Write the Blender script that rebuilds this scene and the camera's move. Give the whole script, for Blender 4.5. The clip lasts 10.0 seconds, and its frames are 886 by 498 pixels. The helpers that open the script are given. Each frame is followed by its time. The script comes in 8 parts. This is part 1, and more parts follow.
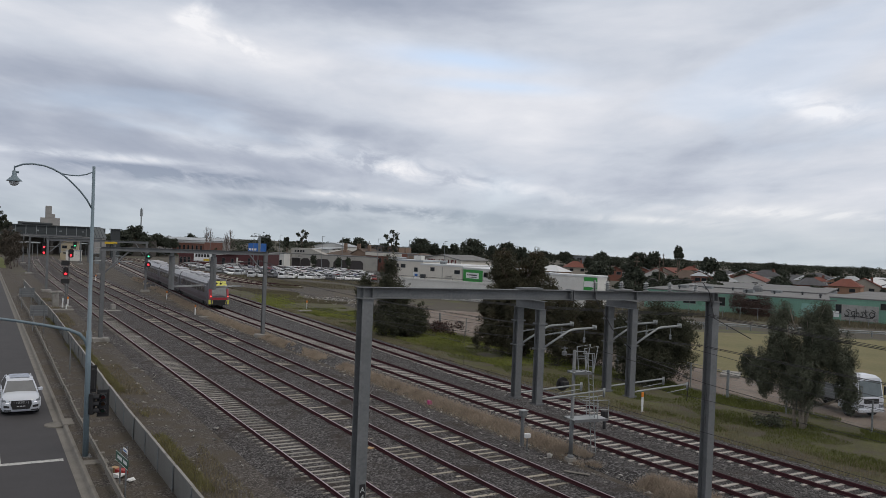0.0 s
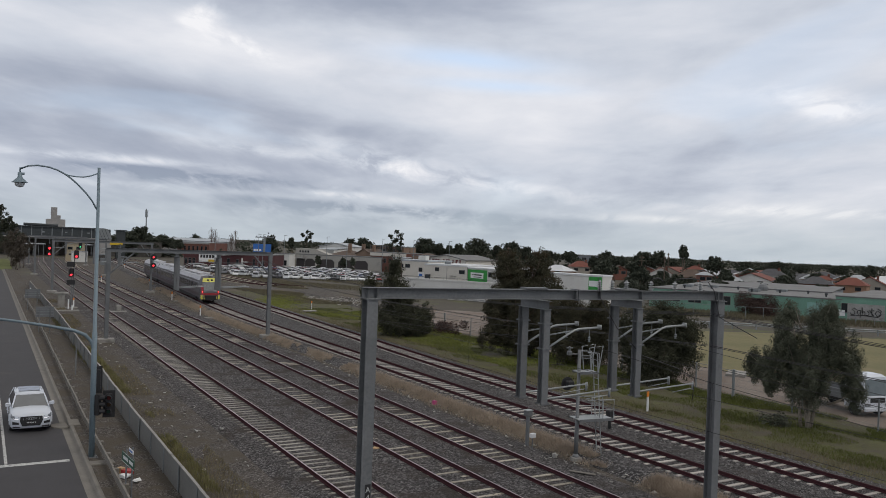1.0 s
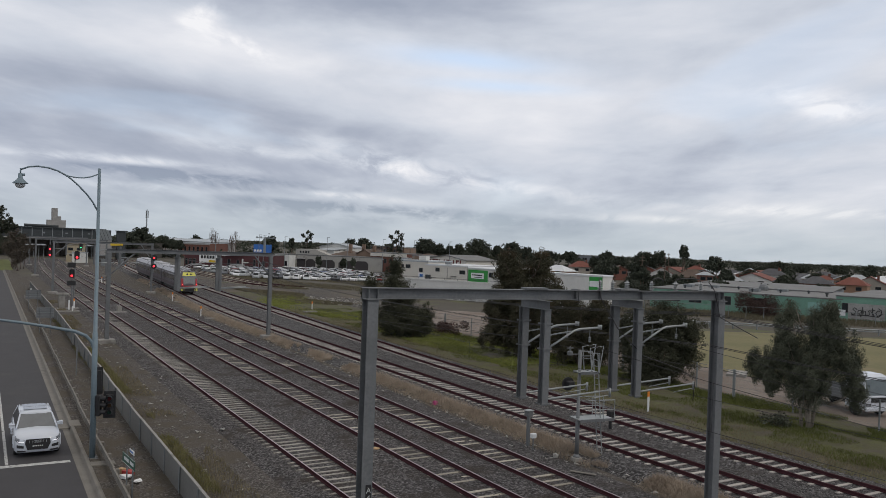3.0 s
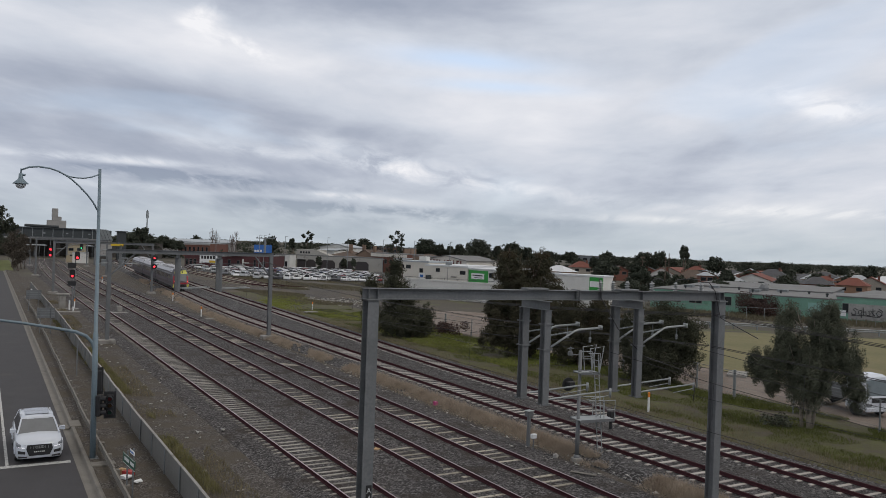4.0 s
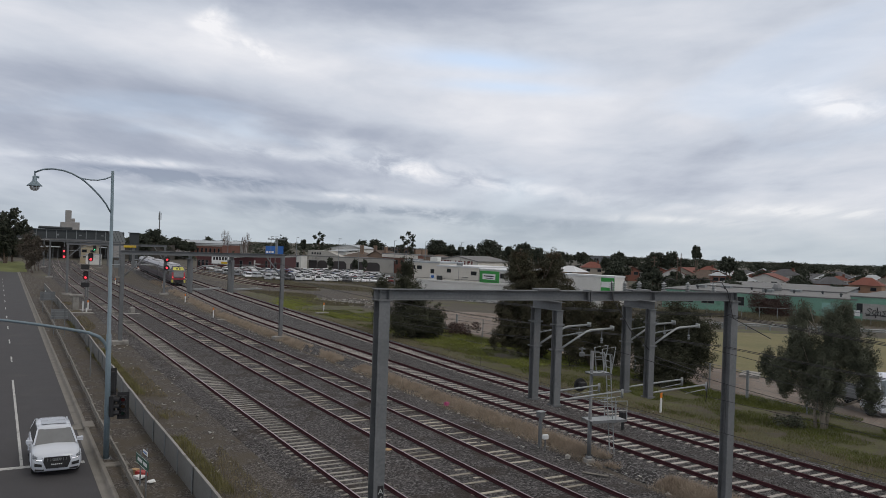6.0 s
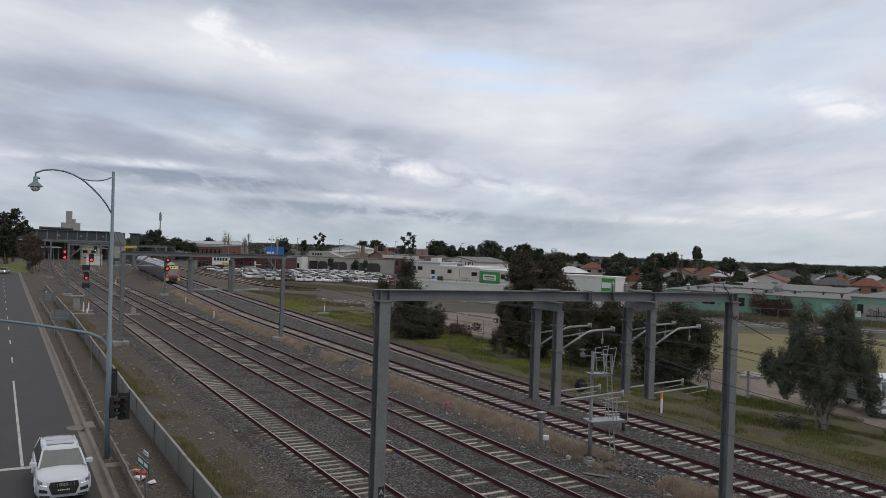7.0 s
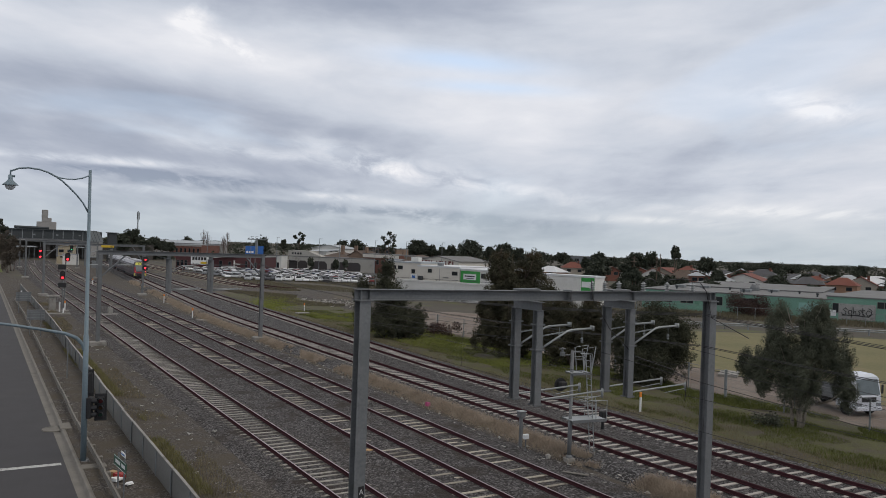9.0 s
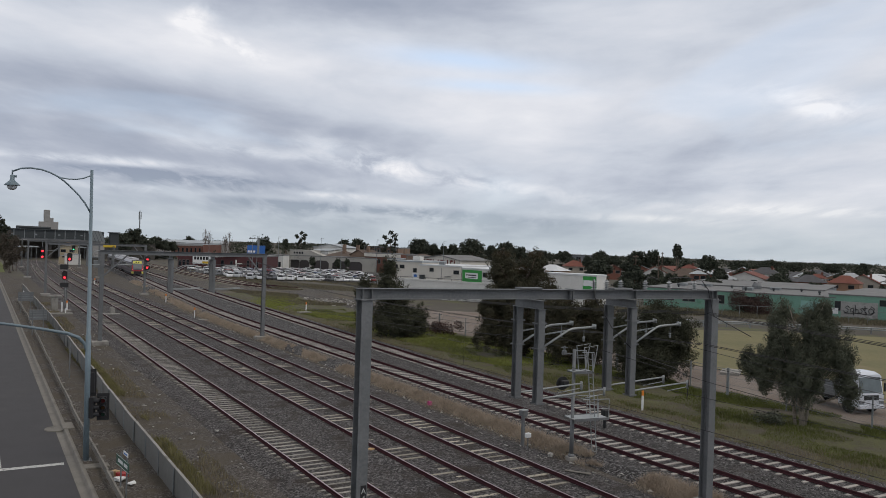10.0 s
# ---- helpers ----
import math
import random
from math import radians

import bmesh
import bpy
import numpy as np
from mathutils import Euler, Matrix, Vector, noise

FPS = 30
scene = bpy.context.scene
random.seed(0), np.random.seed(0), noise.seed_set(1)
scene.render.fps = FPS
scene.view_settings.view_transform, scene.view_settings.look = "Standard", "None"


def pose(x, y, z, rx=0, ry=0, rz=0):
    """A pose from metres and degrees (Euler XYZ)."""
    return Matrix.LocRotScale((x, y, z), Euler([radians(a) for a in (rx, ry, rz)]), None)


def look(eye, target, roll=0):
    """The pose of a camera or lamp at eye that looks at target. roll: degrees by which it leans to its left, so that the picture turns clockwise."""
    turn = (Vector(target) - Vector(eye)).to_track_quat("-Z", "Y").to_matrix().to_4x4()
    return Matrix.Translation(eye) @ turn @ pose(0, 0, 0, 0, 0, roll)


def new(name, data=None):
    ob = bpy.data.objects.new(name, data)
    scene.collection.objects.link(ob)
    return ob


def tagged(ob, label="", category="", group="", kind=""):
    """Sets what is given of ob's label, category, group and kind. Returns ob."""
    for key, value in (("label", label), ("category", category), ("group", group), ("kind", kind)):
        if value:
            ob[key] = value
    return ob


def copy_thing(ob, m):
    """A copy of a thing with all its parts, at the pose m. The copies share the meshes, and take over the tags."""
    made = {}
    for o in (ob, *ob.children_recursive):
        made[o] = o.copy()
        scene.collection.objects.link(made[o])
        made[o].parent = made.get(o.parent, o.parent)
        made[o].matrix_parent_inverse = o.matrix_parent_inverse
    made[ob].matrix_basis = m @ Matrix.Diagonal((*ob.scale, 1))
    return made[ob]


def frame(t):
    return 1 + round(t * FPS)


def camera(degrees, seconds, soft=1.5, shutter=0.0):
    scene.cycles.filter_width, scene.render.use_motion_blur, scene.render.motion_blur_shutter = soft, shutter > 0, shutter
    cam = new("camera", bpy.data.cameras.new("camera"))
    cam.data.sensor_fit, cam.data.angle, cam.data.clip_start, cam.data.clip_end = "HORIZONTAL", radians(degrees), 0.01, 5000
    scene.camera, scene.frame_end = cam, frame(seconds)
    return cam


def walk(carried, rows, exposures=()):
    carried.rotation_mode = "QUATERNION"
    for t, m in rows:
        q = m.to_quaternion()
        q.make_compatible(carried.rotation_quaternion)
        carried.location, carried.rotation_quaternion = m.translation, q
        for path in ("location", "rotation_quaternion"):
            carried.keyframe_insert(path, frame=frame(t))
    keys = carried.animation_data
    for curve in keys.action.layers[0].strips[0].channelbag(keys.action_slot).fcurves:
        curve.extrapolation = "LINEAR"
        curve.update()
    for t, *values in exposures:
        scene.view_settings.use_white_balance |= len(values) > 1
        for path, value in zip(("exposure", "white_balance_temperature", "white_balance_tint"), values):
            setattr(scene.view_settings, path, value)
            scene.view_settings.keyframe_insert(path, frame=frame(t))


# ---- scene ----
# ---- camera ----
EYE = (0.0, 0.0, 9.965)
TURNS = (  # seconds, heading east of the track, tilt, lean (degrees)
    (0, 30.421, -0.268, 2.335),
    (0.5, 30.315, -0.280, 2.213),
    (1, 30.095, -0.282, 2.147),
    (1.5, 29.876, -0.303, 1.955),
    (2, 29.949, -0.278, 1.885),
    (2.5, 30.084, -0.268, 2.051),
    (4, 30.039, -0.233, 2.077),
    (4.5, 29.820, -0.249, 1.829),
    (5, 29.645, -0.260, 1.825),
    (5.5, 29.337, -0.254, 1.915),
    (7, 29.201, -0.165, 1.930),
    (7.5, 29.242, -0.150, 2.004),
    (8, 29.715, -0.133, 2.118),
    (8.5, 30.251, -0.127, 2.175),
    (9, 30.614, -0.157, 1.965),
    (9.5, 30.735, -0.195, 1.940),
    (10, 30.499, -0.236, 1.814),
)


def aim(heading, tilt, lean):
    h, k = radians(heading), radians(tilt)
    way = Vector((math.sin(h) * math.cos(k), math.cos(h) * math.cos(k), math.sin(k)))
    return look(EYE, Vector(EYE) + way * 50, lean)


cam = camera(58.13, 10.0, soft=0.75)
walk(cam, [(t, aim(a, b, c)) for t, a, b, c in TURNS])

# ---- light: overcast sky and a wide soft sun ----
SUN_UP, SUN_ROUND = 48.0, 150.0


def build_world():
    w = bpy.data.worlds.new("overcast_sky")
    w.use_nodes = True
    nt = w.node_tree
    nt.nodes.clear()
    N, K = nt.nodes.new, nt.links.new
    out, bg = N("ShaderNodeOutputWorld"), N("ShaderNodeBackground")
    sky = N("ShaderNodeTexSky")
    sky.sky_type, sky.sun_disc = "NISHITA", False
    sky.sun_elevation, sky.sun_rotation = radians(SUN_UP), radians(SUN_ROUND)
    tint = N("ShaderNodeMix")
    tint.data_type, tint.blend_type = "RGBA", "MULTIPLY"
    tint.inputs[0].default_value = 1.0
    K(sky.outputs[0], tint.inputs[6])
    tint.inputs[7].default_value = (0.085, 0.085, 0.085, 1)
    tc, sep = N("ShaderNodeTexCoord"), N("ShaderNodeSeparateXYZ")
    K(tc.outputs["Generated"], sep.inputs[0])

    def mth(op, a, b=None, c=None, clamp=False):
        m = N("ShaderNodeMath")
        m.operation, m.use_clamp = op, clamp
        for i, v in enumerate((a, b, c)):
            if v is None:
                continue
            if isinstance(v, (int, float)):
                m.inputs[i].default_value = v
            else:
                K(v, m.inputs[i])
        return m.outputs[0]

    def rng(v, a, b, c, d, kind="SMOOTHSTEP"):
        m = N("ShaderNodeMapRange")
        m.interpolation_type = kind
        for i, q in enumerate((v, a, b, c, d)):
            if isinstance(q, (int, float)):
                m.inputs[i].default_value = q
            else:
                K(q, m.inputs[i])
        return m.outputs[0]

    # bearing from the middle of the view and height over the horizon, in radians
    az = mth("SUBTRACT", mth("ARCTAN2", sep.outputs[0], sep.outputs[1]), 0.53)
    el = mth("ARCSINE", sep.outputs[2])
    lay = N("ShaderNodeCombineXYZ")
    # the sheet flattens towards the horizon
    K(mth("DIVIDE", az, mth("ADD", mth("MULTIPLY", el, 2.2), 0.42)), lay.inputs[0])
    K(mth("POWER", mth("MAXIMUM", mth("ADD", el, 0.02), 0.001), 0.55), lay.inputs[1])

    def cloud(scale, detail, rough, dist, turn, stretch, off):
        mp = N("ShaderNodeMapping")
        mp.inputs["Location"].default_value = off
        mp.inputs["Rotation"].default_value = (0, 0, radians(turn))
        mp.inputs["Scale"].default_value = stretch
        K(lay.outputs[0], mp.inputs[0])
        n = N("ShaderNodeTexNoise")
        n.inputs["Scale"].default_value = scale
        n.inputs["Detail"].default_value = detail
        n.inputs["Roughness"].default_value = rough
        n.inputs["Distortion"].default_value = dist
        K(mp.outputs[0], n.inputs[0])
        return n.outputs[0]

    big = cloud(1.5, 3, 0.5, 0.3, 4, (0.7, 1.9, 1), (3.1, 0.4, 0))
    mid = cloud(3.6, 6, 0.5, 0.25, 4, (0.6, 1.9, 1), (1.7, 5.2, 0))
    fine = cloud(10.0, 6, 0.55, 0.2, 3, (0.6, 1.9, 1), (7.7, 2.2, 0))
    body = mth("ADD", mth("ADD", mth("MULTIPLY", big, 0.36), mth("MULTIPLY", mid, 0.40)), mth("MULTIPLY", fine, 0.24))

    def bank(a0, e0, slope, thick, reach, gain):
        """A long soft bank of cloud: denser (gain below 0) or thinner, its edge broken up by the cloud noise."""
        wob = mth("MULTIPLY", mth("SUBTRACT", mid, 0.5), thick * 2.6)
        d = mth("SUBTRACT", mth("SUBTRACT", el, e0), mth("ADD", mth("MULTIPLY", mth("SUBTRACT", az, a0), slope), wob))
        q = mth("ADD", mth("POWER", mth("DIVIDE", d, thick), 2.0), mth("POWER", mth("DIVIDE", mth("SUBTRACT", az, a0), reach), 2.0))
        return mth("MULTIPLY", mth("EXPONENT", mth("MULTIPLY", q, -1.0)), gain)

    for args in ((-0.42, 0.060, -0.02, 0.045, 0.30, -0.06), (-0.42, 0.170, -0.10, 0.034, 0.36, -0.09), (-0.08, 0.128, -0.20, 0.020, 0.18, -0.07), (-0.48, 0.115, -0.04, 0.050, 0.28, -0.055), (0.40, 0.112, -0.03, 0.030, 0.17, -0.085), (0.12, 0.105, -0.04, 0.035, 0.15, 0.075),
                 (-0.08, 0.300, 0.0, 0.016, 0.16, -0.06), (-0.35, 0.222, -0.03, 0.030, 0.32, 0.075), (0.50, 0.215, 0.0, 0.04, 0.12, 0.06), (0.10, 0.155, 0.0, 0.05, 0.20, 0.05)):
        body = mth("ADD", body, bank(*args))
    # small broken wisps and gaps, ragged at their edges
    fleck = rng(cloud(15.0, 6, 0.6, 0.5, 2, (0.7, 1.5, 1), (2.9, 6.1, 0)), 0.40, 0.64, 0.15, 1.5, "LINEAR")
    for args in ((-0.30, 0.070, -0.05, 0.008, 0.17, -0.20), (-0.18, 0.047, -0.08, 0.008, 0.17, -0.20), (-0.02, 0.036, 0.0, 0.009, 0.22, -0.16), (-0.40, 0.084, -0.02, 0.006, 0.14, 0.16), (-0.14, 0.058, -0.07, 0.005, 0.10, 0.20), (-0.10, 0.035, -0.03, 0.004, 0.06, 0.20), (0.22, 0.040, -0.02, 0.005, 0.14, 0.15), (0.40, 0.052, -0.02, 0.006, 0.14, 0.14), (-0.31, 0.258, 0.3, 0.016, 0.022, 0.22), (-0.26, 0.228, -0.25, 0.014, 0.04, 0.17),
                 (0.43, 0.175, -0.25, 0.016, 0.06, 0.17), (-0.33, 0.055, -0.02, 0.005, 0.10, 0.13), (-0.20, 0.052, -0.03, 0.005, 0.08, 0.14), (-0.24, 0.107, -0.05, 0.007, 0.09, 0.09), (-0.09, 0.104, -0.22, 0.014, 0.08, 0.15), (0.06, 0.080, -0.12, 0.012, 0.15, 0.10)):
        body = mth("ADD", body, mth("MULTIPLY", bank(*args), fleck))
    ramp = N("ShaderNodeValToRGB")
    K(rng(body, 0.30, 0.69, 0, 1, "LINEAR"), ramp.inputs[0])
    e = ramp.color_ramp.elements
    e[0].position, e[0].color = 0.0, (0.30, 0.345, 0.44, 1)
    e[1].position, e[1].color = 1.0, (0.90, 0.90, 0.93, 1)
    for p, c in ((0.25, (0.42, 0.46, 0.552)), (0.5, (0.595, 0.635, 0.715)), (0.72, (0.73, 0.75, 0.81))):
        q = e.new(p)
        q.color = (*c, 1)
    # paler, cooler strip low over the horizon
    low = N("ShaderNodeMix")
    low.data_type = "RGBA"
    K(rng(el, 0.0, 0.09, 0.55, 0.0), low.inputs[0])
    K(ramp.outputs[0], low.inputs[6])
    low.inputs[7].default_value = (0.455, 0.525, 0.555, 1)
    # unseen sky overhead, made brighter and warmer to take blue out of the light
    high = N("ShaderNodeMix")
    high.data_type = "RGBA"
    K(rng(el, 0.38, 0.9, 0.0, 0.85), high.inputs[0])
    K(low.outputs[2], high.inputs[6])
    high.inputs[7].default_value = (0.68, 0.645, 0.605, 1)
    # thin places where blue shows
    thin = cloud(2.2, 4, 0.5, 0.8, 12, (0.7, 2.2, 1), (9.3, 1.4, 0))
    hole = N("ShaderNodeMix")
    hole.data_type = "RGBA"
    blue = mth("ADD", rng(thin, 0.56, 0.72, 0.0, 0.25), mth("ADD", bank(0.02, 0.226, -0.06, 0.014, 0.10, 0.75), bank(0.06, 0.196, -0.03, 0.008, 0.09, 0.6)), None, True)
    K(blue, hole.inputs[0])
    K(high.outputs[2], hole.inputs[6])
    lift = N("ShaderNodeMix")
    lift.data_type, lift.blend_type = "RGBA", "ADD"
    lift.inputs[0].default_value = 1.0
    K(tint.outputs[2], lift.inputs[6])
    lift.inputs[7].default_value = (0.40, 0.47, 0.58, 1)
    K(lift.outputs[2], hole.inputs[7])
    K(hole.outputs[2], bg.inputs[0])
    bg.inputs[1].default_value = 1.0
    K(bg.outputs[0], out.inputs[0])
    scene.world = w


build_world()
sun_data = bpy.data.lights.new("sun", "SUN")
sun_data.energy, sun_data.angle, sun_data.color = 0.75, radians(16), (1.0, 0.93, 0.83)
sun_ob = new("sun", sun_data)
h_, v_ = radians(SUN_ROUND), radians(SUN_UP)
sun_ob.matrix_world = look((math.sin(h_) * math.cos(v_) * 100, math.cos(h_) * math.cos(v_) * 100, math.sin(v_) * 100), (0, 0, 0))
scene.view_settings.exposure = 0.0


# ---- materials ----
MATS = {}


def mat(name, col, col2=None, rough=0.8, metal=0.0, scale=2.0, fine=30.0, bump=0.0, fac=1.0, spread=0.0, spec=0.5, emit=0.0,
        wave=None, world=False, blotch=None, coat=0.0):
    """A surface that varies between two colours at two scales. wave: (metres, axis, depth) adds a ribbed relief."""
    if name in MATS:
        return MATS[name]
    m = bpy.data.materials.new(name)
    m.use_nodes = True
    nt = m.node_tree
    N, K = nt.nodes.new, nt.links.new
    b = nt.nodes["Principled BSDF"]
    b.inputs["Roughness"].default_value = rough
    b.inputs["Metallic"].default_value = metal
    b.inputs["Specular IOR Level"].default_value = spec
    if coat:
        b.inputs["Coat Weight"].default_value = coat
        b.inputs["Coat Roughness"].default_value = 0.05
    col2 = col2 or tuple(c * 0.72 for c in col)
    if world:
        co = N("ShaderNodeNewGeometry").outputs["Position"]
    else:
        co = N("ShaderNodeTexCoord").outputs["Object"]

    def nz(sc, detail=4, rg=0.6):
        n = N("ShaderNodeTexNoise")
        n.inputs["Scale"].default_value, n.inputs["Detail"].default_value = sc, detail
        n.inputs["Roughness"].default_value = rg
        K(co, n.inputs[0])
        return n.outputs[0]

    a, f = nz(scale), nz(fine, 3)
    mx = N("ShaderNodeMath")
    mx.operation = "MULTIPLY_ADD"
    K(f, mx.inputs[0])
    mx.inputs[1].default_value = 0.5
    half = N("ShaderNodeMath")
    half.operation = "MULTIPLY"
    K(a, half.inputs[0])
    half.inputs[1].default_value = 0.5
    K(half.outputs[0], mx.inputs[2])
    rg = N("ShaderNodeMapRange")
    rg.inputs[1].default_value, rg.inputs[2].default_value = 0.36, 0.64
    rg.inputs[4].default_value = fac
    K(mx.outputs[0], rg.inputs[0])
    mix = N("ShaderNodeMix")
    mix.data_type = "RGBA"
    K(rg.outputs[0], mix.inputs[0])
    mix.inputs[6].default_value = (*col, 1)
    mix.inputs[7].default_value = (*col2, 1)
    c = mix.outputs[2]
    if blotch:
        bc, bs, lo, hi = blotch
        r2 = N("ShaderNodeMapRange")
        r2.interpolation_type = "SMOOTHSTEP"
        r2.inputs[1].default_value, r2.inputs[2].default_value = lo, hi
        K(nz(bs, 6, 0.65), r2.inputs[0])
        m2 = N("ShaderNodeMix")
        m2.data_type = "RGBA"
        K(r2.outputs[0], m2.inputs[0])
        K(c, m2.inputs[6])
        m2.inputs[7].default_value = (*bc, 1)
        c = m2.outputs[2]
    if spread:
        oi, hsv = N("ShaderNodeObjectInfo"), N("ShaderNodeHueSaturation")
        r3 = N("ShaderNodeMapRange")
        r3.inputs[3].default_value, r3.inputs[4].default_value = 1 - spread, 1 + spread
        K(oi.outputs["Random"], r3.inputs[0])
        K(r3.outputs[0], hsv.inputs["Value"])
        K(c, hsv.inputs["Color"])
        c = hsv.outputs[0]
    K(c, b.inputs["Base Color"])
    if emit:
        b.inputs["Emission Color"].default_value = (*col, 1)
        b.inputs["Emission Strength"].default_value = emit
    hgt = None
    if bump:
        hgt = mx.outputs[0]
    if wave:
        wv = N("ShaderNodeTexWave")
        wv.bands_direction = wave[1]
        wv.inputs["Scale"].default_value = 0.314 / wave[0]
        K(co, wv.inputs[0])
        if hgt:
            ad = N("ShaderNodeMath")
            ad.operation = "MULTIPLY_ADD"
            K(wv.outputs[1], ad.inputs[0])
            ad.inputs[1].default_value = wave[2] / max(bump, 0.01)
            K(hgt, ad.inputs[2])
            hgt = ad.outputs[0]
        else:
            hgt, bump = wv.outputs[1], wave[2]
    if hgt:
        bp = N("ShaderNodeBump")
        bp.inputs["Distance"].default_value = bump
        K(hgt, bp.inputs["Height"])
        K(bp.outputs[0], b.inputs["Normal"])
    MATS[name] = m
    return m


def gravel(name, stones, size=0.06, dirt=None, dirt_at=(0.5, 0.62), ds=0.35, bump=0.05):
    """Loose stones: cells of the given size, each of its own grey, with fines or dirt in patches."""
    m = bpy.data.materials.new(name)
    m.use_nodes = True
    nt = m.node_tree
    N, K = nt.nodes.new, nt.links.new
    b = nt.nodes["Principled BSDF"]
    b.inputs["Roughness"].default_value = 0.92
    b.inputs["Specular IOR Level"].default_value = 0.25
    co = N("ShaderNodeNewGeometry").outputs["Position"]
    v = N("ShaderNodeTexVoronoi")
    v.inputs["Scale"].default_value = 1 / size
    K(co, v.inputs["Vector"])
    sp = N("ShaderNodeSeparateColor")
    K(v.outputs["Color"], sp.inputs[0])
    rp = N("ShaderNodeValToRGB")
    K(sp.outputs[0], rp.inputs[0])
    e = rp.color_ramp.elements
    e[0].color, e[1].color = (*stones[0], 1), (*stones[2], 1)
    q = e.new(0.6)
    q.color = (*stones[1], 1)
    big = N("ShaderNodeTexNoise")
    big.inputs["Scale"].default_value, big.inputs["Detail"].default_value = ds, 7
    big.inputs["Roughness"].default_value = 0.62
    K(co, big.inputs[0])
    r = N("ShaderNodeMapRange")
    r.interpolation_type = "SMOOTHSTEP"
    r.inputs[1].default_value, r.inputs[2].default_value = dirt_at
    K(big.outputs[0], r.inputs[0])
    mx = N("ShaderNodeMix")
    mx.data_type = "RGBA"
    K(r.outputs[0], mx.inputs[0])
    K(rp.outputs[0], mx.inputs[6])
    mx.inputs[7].default_value = (*(dirt or stones[0]), 1)
    K(mx.outputs[2], b.inputs["Base Color"])
    bp = N("ShaderNodeBump")
    bp.inputs["Distance"].default_value = bump
    bp.invert = True
    K(v.outputs["Distance"], bp.inputs["Height"])
    K(bp.outputs[0], b.inputs["Normal"])
    MATS[name] = m
    return m


def leaf_mat(name, a, b2, rough=0.6):
    """Foliage: every leaf has its own shade."""
    m = bpy.data.materials.new(name)
    m.use_nodes = True
    nt = m.node_tree
    N, K = nt.nodes.new, nt.links.new
    b = nt.nodes["Principled BSDF"]
    b.inputs["Roughness"].default_value = rough
    b.inputs["Specular IOR Level"].default_value = 0.2
    g = N("ShaderNodeNewGeometry")
    nz = N("ShaderNodeTexNoise")
    nz.inputs["Scale"].default_value = 1.1
    K(g.outputs["Position"], nz.inputs[0])
    ad = N("ShaderNodeMath")
    ad.operation = "MULTIPLY_ADD"
    K(g.outputs["Random Per Island"], ad.inputs[0])
    ad.inputs[1].default_value = 0.3
    s = N("ShaderNodeMath")
    s.operation = "MULTIPLY_ADD"
    K(nz.outputs[0], s.inputs[0])
    s.inputs[1].default_value, s.inputs[2].default_value = 1.6, -0.46
    K(s.outputs[0], ad.inputs[2])
    mx = N("ShaderNodeMix")
    mx.data_type, mx.clamp_factor = "RGBA", True
    K(ad.outputs[0], mx.inputs[0])
    mx.inputs[6].default_value, mx.inputs[7].default_value = (*a, 1), (*b2, 1)
    K(mx.outputs[2], b.inputs["Base Color"])
    MATS[name] = m
    return m


def glass_mat(name, col, rough=0.08):
    m = mat(name, col, col, rough=rough, spec=0.8, fac=0.2)
    return m


asphalt = mat("asphalt", (0.047, 0.0442, 0.0475), (0.036, 0.034, 0.0362), 0.85, scale=0.6, fine=60, bump=0.006, world=True, blotch=((0.056, 0.053, 0.052), 0.25, 0.55, 0.75))
paint_white = mat("road_paint", (0.55, 0.55, 0.53), (0.3, 0.3, 0.29), 0.7, scale=3, fine=14, world=True, blotch=((0.09, 0.09, 0.09), 5.0, 0.55, 0.62))
concrete = mat("concrete", (0.30, 0.29, 0.27), (0.21, 0.20, 0.185), 0.9, scale=1.2, fine=22, bump=0.008, world=True, blotch=((0.15, 0.14, 0.125), 0.7, 0.55, 0.72))
concrete_wall = mat("wall_concrete", (0.165, 0.166, 0.158), (0.125, 0.125, 0.118), 0.88, scale=0.5, fine=9, bump=0.008, world=True, blotch=((0.11, 0.112, 0.105), 1.1, 0.56, 0.75))
kerb_concrete = mat("kerb_concrete", (0.19, 0.177, 0.156), (0.13, 0.121, 0.106), 0.9, scale=1.2, fine=22, bump=0.008, world=True, blotch=((0.10, 0.092, 0.08), 0.7, 0.52, 0.7))
dirt = mat("verge_dirt", (0.085, 0.067, 0.052), (0.05, 0.041, 0.034), 0.95, scale=0.9, fine=24, bump=0.03, world=True, blotch=((0.11, 0.095, 0.068), 0.5, 0.52, 0.68))
ballast = gravel("ballast", ((0.018, 0.0165, 0.0165), (0.066, 0.0625, 0.063), (0.225, 0.218, 0.22)), 0.075, (0.055, 0.046, 0.041), (0.56, 0.74), 0.30, 0.07)
soil = gravel("stony_soil", ((0.034, 0.029, 0.026), (0.075, 0.065, 0.058), (0.185, 0.172, 0.16)), 0.06, (0.079, 0.067, 0.052), (0.42, 0.60), 0.5, 0.03)
ballast_old = gravel("ballast_old", ((0.019, 0.0172, 0.0172), (0.066, 0.0605, 0.0605), (0.215, 0.205, 0.203)), 0.072, (0.047, 0.038, 0.033), (0.48, 0.66), 0.45, 0.065)
rail_rust = mat("rail_rust", (0.066, 0.026, 0.031), (0.042, 0.019, 0.022), 0.95, 0.0, scale=3, fine=40, world=True, spec=0.1)
rail_head = mat("rail_head", (0.46, 0.39, 0.405), (0.32, 0.265, 0.28), 0.45, 0.55, scale=1.2, fine=10, world=True)
